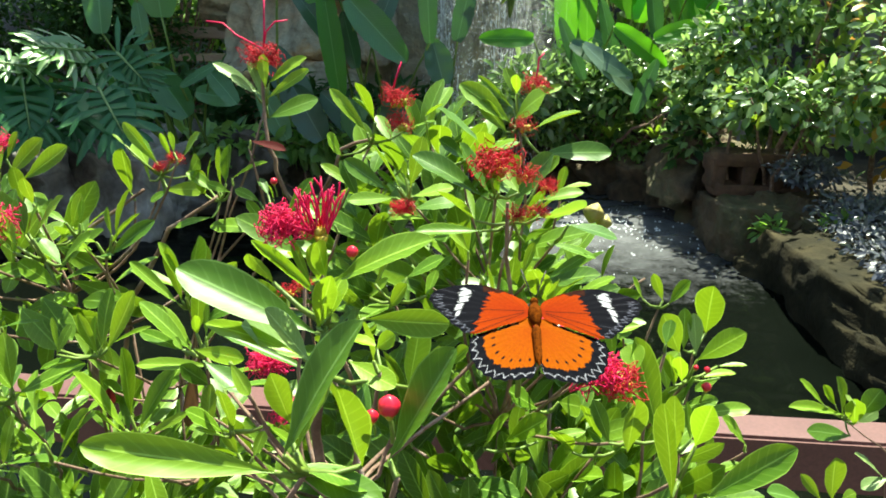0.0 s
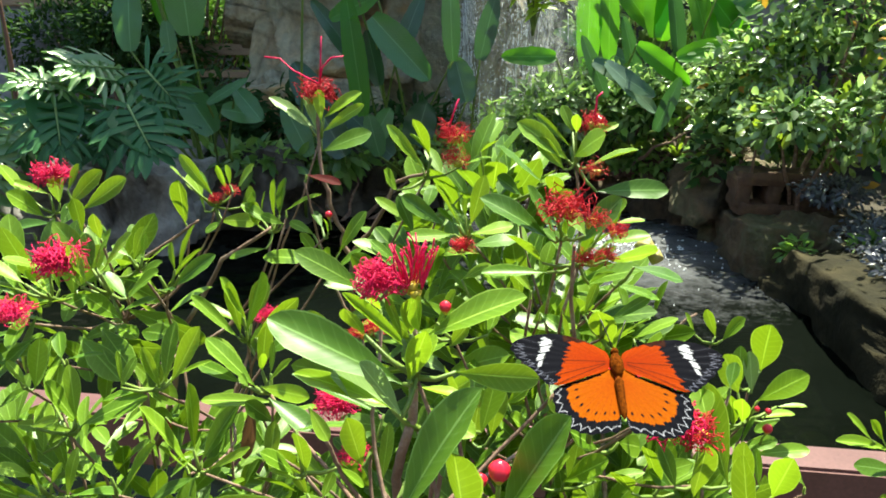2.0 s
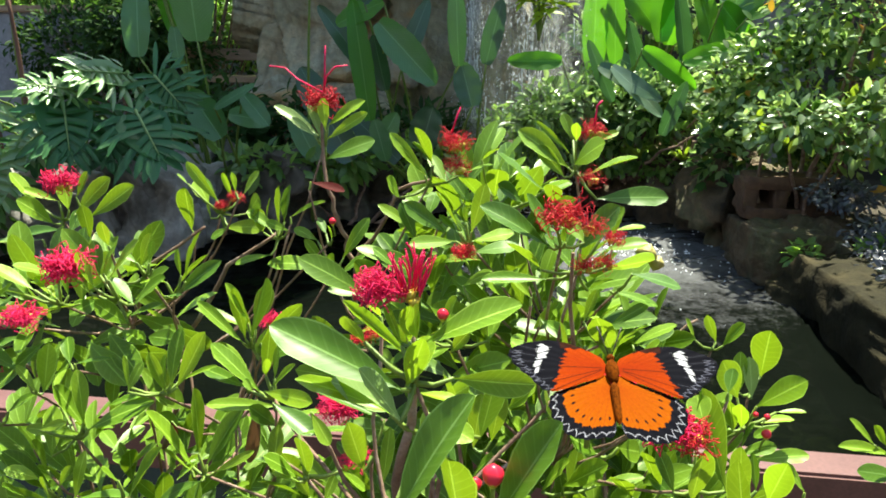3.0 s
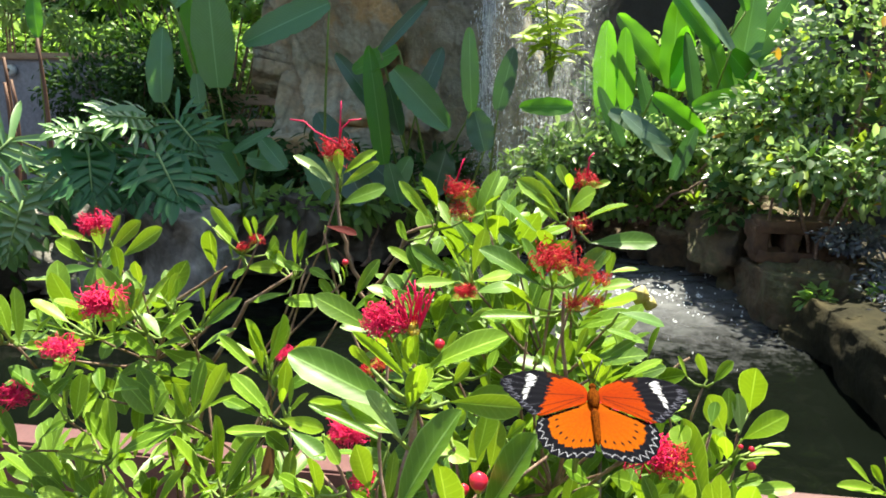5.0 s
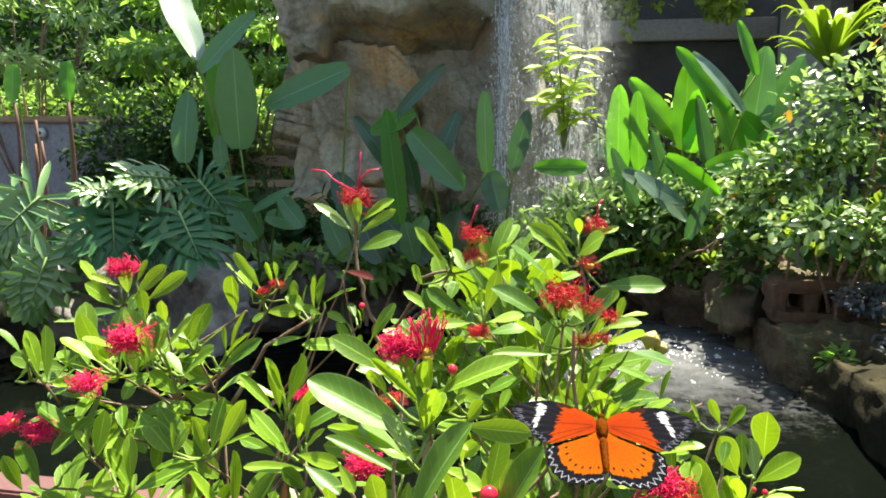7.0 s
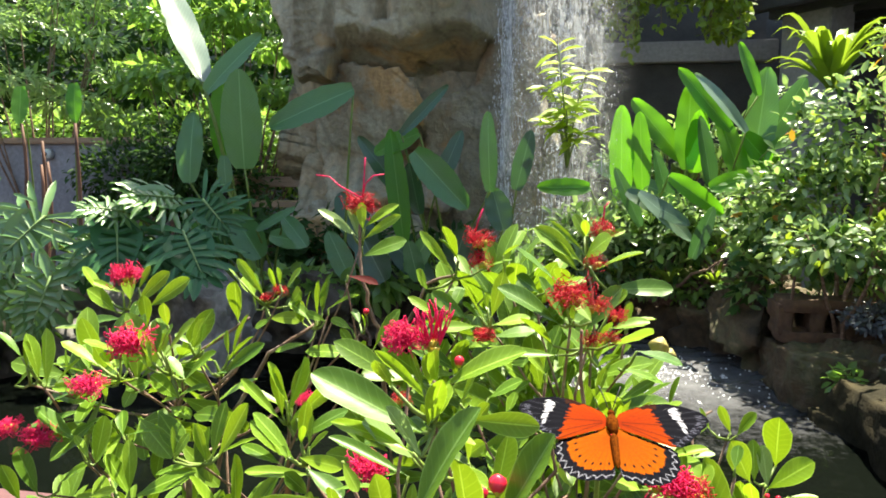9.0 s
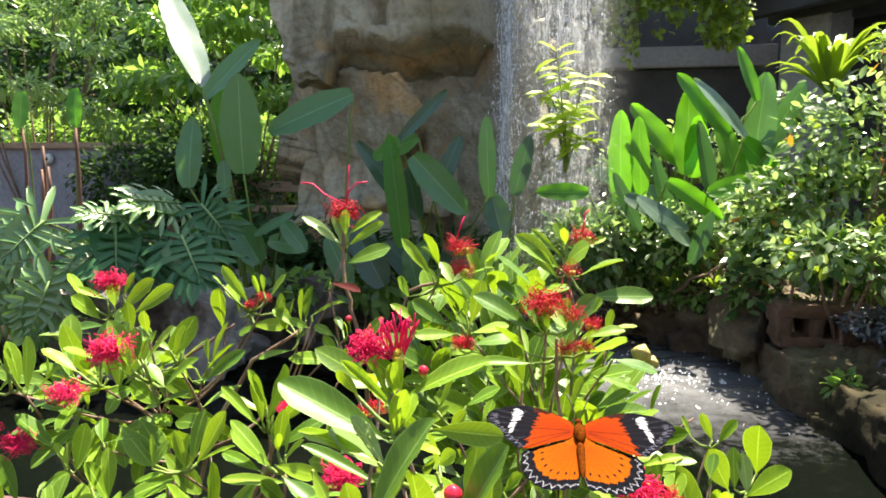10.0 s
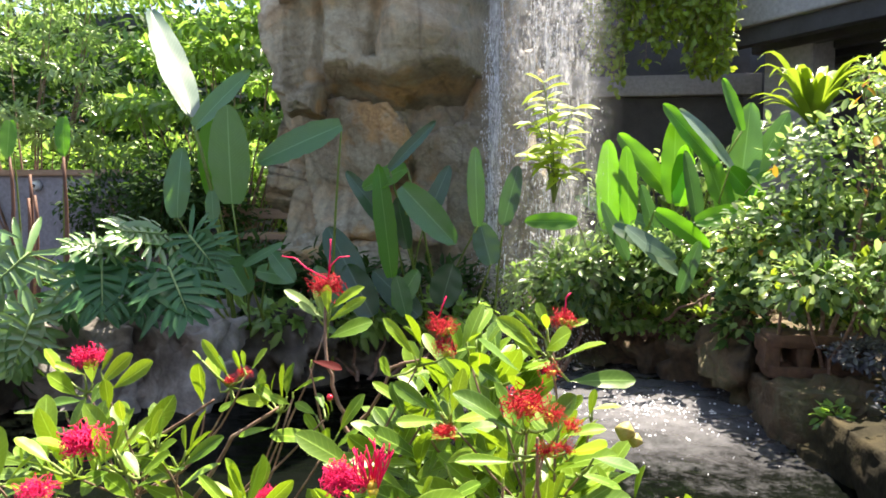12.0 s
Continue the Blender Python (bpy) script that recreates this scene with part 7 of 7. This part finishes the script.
def scales(fore, a, b, s, r):
    """The wing's colour at a place: a across and b along the body in cm, s round the rim, r out from the root."""
    vein = abs(math.sin((s * 14) * math.pi)) < 0.07 and r > 0.3
    cell = (s * (34 if fore else 19)) % 1 - 0.5
    lunule = 0.962 - 0.075 * (1 - 4 * cell * cell)
    arc = abs(r - lunule) < 0.0075 * (0.6 + 1.6 * abs(cell))
    dust = noise.noise(Vector((a * 9, b * 9, 3.0)))
    if fore:
        edge = (a - 1.84) * 0.9 + (b - 0.35) * 0.30
        ragged = 0.10 * math.sin(s * 88) * abs(math.sin(s * 44)) + 0.10 * dust
        if b > 0.22 + 0.06 * math.sin(a * 11) and a > 0.6:
            return (0.03, 0.008, 0.004) if a < 2.2 else BLACK_C
        if edge > ragged:
            # a slanting band of five long white bars parted by black veins
            across = b + 0.42 * (a - 2.9)
            bar_no = math.floor((across + 1.15) / 0.34)
            inside = ((across + 1.15) / 0.34) % 1
            reach = (0.10, 0.20, 0.26, 0.34, 0.24)[bar_no] if 0 <= bar_no < 5 else 0
            mid = 2.98 - 0.30 * across + 0.06 * math.sin(bar_no * 2.1)
            if 0.10 < inside < 0.92 and abs(a - mid) < reach * (0.75 + 0.5 * dust):
                return WHITE_C
            if 0.40 < s < 0.80 and arc:
                return (0.16, 0.16, 0.22)
            if abs(math.sin(s * 14 * math.pi)) < 0.10 and r > 0.72 and 0.3 < s < 0.8:
                return (0.05, 0.05, 0.07)
            return BLACK_C
        if vein or r > 0.985:
            return (0.07, 0.010, 0.001)
        # the dark forked veins of the cell
        out, down = a - 0.2, -0.62 - b
        if 0.25 < out and min(abs(down - 0.10 * out), abs(down - 0.42 * out), abs(down - 0.60 * out)) < 0.022:
            return (0.09, 0.012, 0.002)
        warm = max(0.0, min(1.0, r * 1.3 + 0.25 * dust))
        return (0.24 + 0.07 * warm, 0.018 + 0.016 * warm, 0.001)
    rim = 0.26 < s < 0.86
    if rim and r > 0.775 + 0.012 * math.sin(s * 88) + 0.02 * dust:
        return (0.40, 0.39, 0.46) if arc else BLACK_C
    spot = ((s * 14) % 1) - 0.5
    if rim and (r - 0.64) ** 2 / 0.0009 + spot * spot / 0.018 < 1:
        return BLACK_C
    # shadow band of the forewing, painted as a dark wedge on the hindwing
    if b > -0.99 - 0.51 * a + 0.05 * dust and a > 0.7:
        return (0.012, 0.004, 0.002)
    if vein and r < 0.775:
        return (0.21, 0.032, 0.0015)
    pale = max(0.0, min(1.0, r + 0.3 * dust))
    return (0.30 + 0.04 * pale, 0.050 + 0.030 * pale, 0.0015)


def wing(fore, sign, lift):
    pts = FORE if fore else HIND
    root = (0.2, -0.75) if fore else (0.12, -1.5)
    ns, nr = 392, 60
    verts, cols, faces = [], [], []
    for i in range(ns):
        s = i / ns
        ex, ey = outline(pts, s)
        if (0.26 if not fore else 0.44) < s < (0.86 if not fore else 0.78):
            k = 1 + 0.010 * math.cos(s * 17 * math.pi * 2)
            ex, ey = root[0] + (ex - root[0]) * k, root[1] + (ey - root[1]) * k
        for j in range(nr + 1):
            r = j / nr
            a, b = root[0] + (ex - root[0]) * r, root[1] + (ey - root[1]) * r
            z = lift * a + 0.012 * math.sin(s * 14 * math.pi * 2) * r * r + (0.04 if fore else 0.0) - 0.03 * a * a * 0.3
            verts.append((sign * a * 0.01, b * 0.01, z * 0.01))
            cols.append((*scales(fore, a, b, s, r), 1.0))
    for i in range(ns):
        for j in range(nr):
            p, q = i * (nr + 1) + j, ((i + 1) % ns) * (nr + 1) + j
            faces.append((p, q, q + 1, p + 1))
    me = mesh_of("wing", verts, faces, WING)
    layer = me.color_attributes.new("scales", "FLOAT_COLOR", "POINT")
    for i, c in enumerate(cols):
        layer.data[i].color = c
    ob = piece("forewing" if fore else "hindwing", me, butterfly)
    ob.matrix_basis = BODY
    return ob


# the body lies along its own y axis, head forward; wings spread flat
head_at = Vector((.0348, .247, 1.3785))
fwd = Vector((-0.02, 0.88, 0.47)).normalized()
rightward = Vector((1, 0.05, -0.02))
rightward = (rightward - fwd * rightward.dot(fwd)).normalized()
BODY = (Matrix((rightward, fwd, rightward.cross(fwd))).transposed() * 0.80).to_4x4()
BODY.translation = head_at
for sgn in (-1, 1):
    wing(True, sgn, 0.13)
    wing(False, sgn, 0.10)
FUR = surface("butterfly_body_fur", [(0.3, (0.05, 0.010, 0.001)), (0.7, (0.20, 0.048, 0.003))], 900, 0.9, 0.8, 0.0006, spec=0.03)


def trunk(name, y0, y1, radius, label):
    """A closed round part of the body from y0 back to y1, in cm."""
    verts, faces, n, rings = [], [], 14, 30
    for k in range(rings + 1):
        u = k / rings
        for h in range(n):
            a = h / n * 2 * math.pi
            verts.append(BODY @ Vector((radius(u) * math.cos(a) * .01, (y0 + (y1 - y0) * u) * .01, .0012 + radius(u) * math.sin(a) * .01)))
    for k in range(rings):
        for h in range(n):
            a, b = k * n + h, k * n + (h + 1) % n
            faces.append((a, b, b + n, a + n))
    faces += [tuple(range(n))[::-1], tuple(range(rings * n, rings * n + n))]
    return part_mesh(name, verts, faces, label)


def part_mesh(name, verts, faces, label):
    bm = bmesh.new()
    vs = [bm.verts.new(v) for v in verts]
    for f in faces:
        bm.faces.new([vs[k] for k in f]).smooth = True
    bmesh.ops.recalc_face_normals(bm, faces=bm.faces)
    return part(name, bm, FUR, butterfly, label)


trunk("head", 0.06, -0.34, lambda u: 0.01 + 0.17 * math.sqrt(max(0.0, math.sin(math.pi * u))), "round brown head")
trunk("thorax", -0.22, -1.42, lambda u: 0.02 + 0.28 * math.sqrt(max(0.0, math.sin(math.pi * u))), "furry orange-brown thorax")
trunk("abdomen", -1.30, -3.45, lambda u: 0.01 + (0.20 - 0.07 * u) * min(1.0, 6 * u, 7 * (1 - u)) * (0.93 + 0.07 * abs(math.sin(u * 7 * math.pi))), "orange ringed abdomen")
INK = surface("black_antenna", [(0.3, (0.01, 0.01, 0.01)), (0.7, (0.03, 0.02, 0.02))], 300, 0.5, 0.1, 0.0003)
for sgn in (-1, 1):
    tubes("antenna", [([BODY @ Vector((sgn * x * .01, y * .01, z * .01)) for x, y, z in ((.06, 0, .1), (.25, .5, .35), (.45, 1.0, .55), (.55, 1.25, .6))], 0.00018, 0.0003)], INK, butterfly, 5)
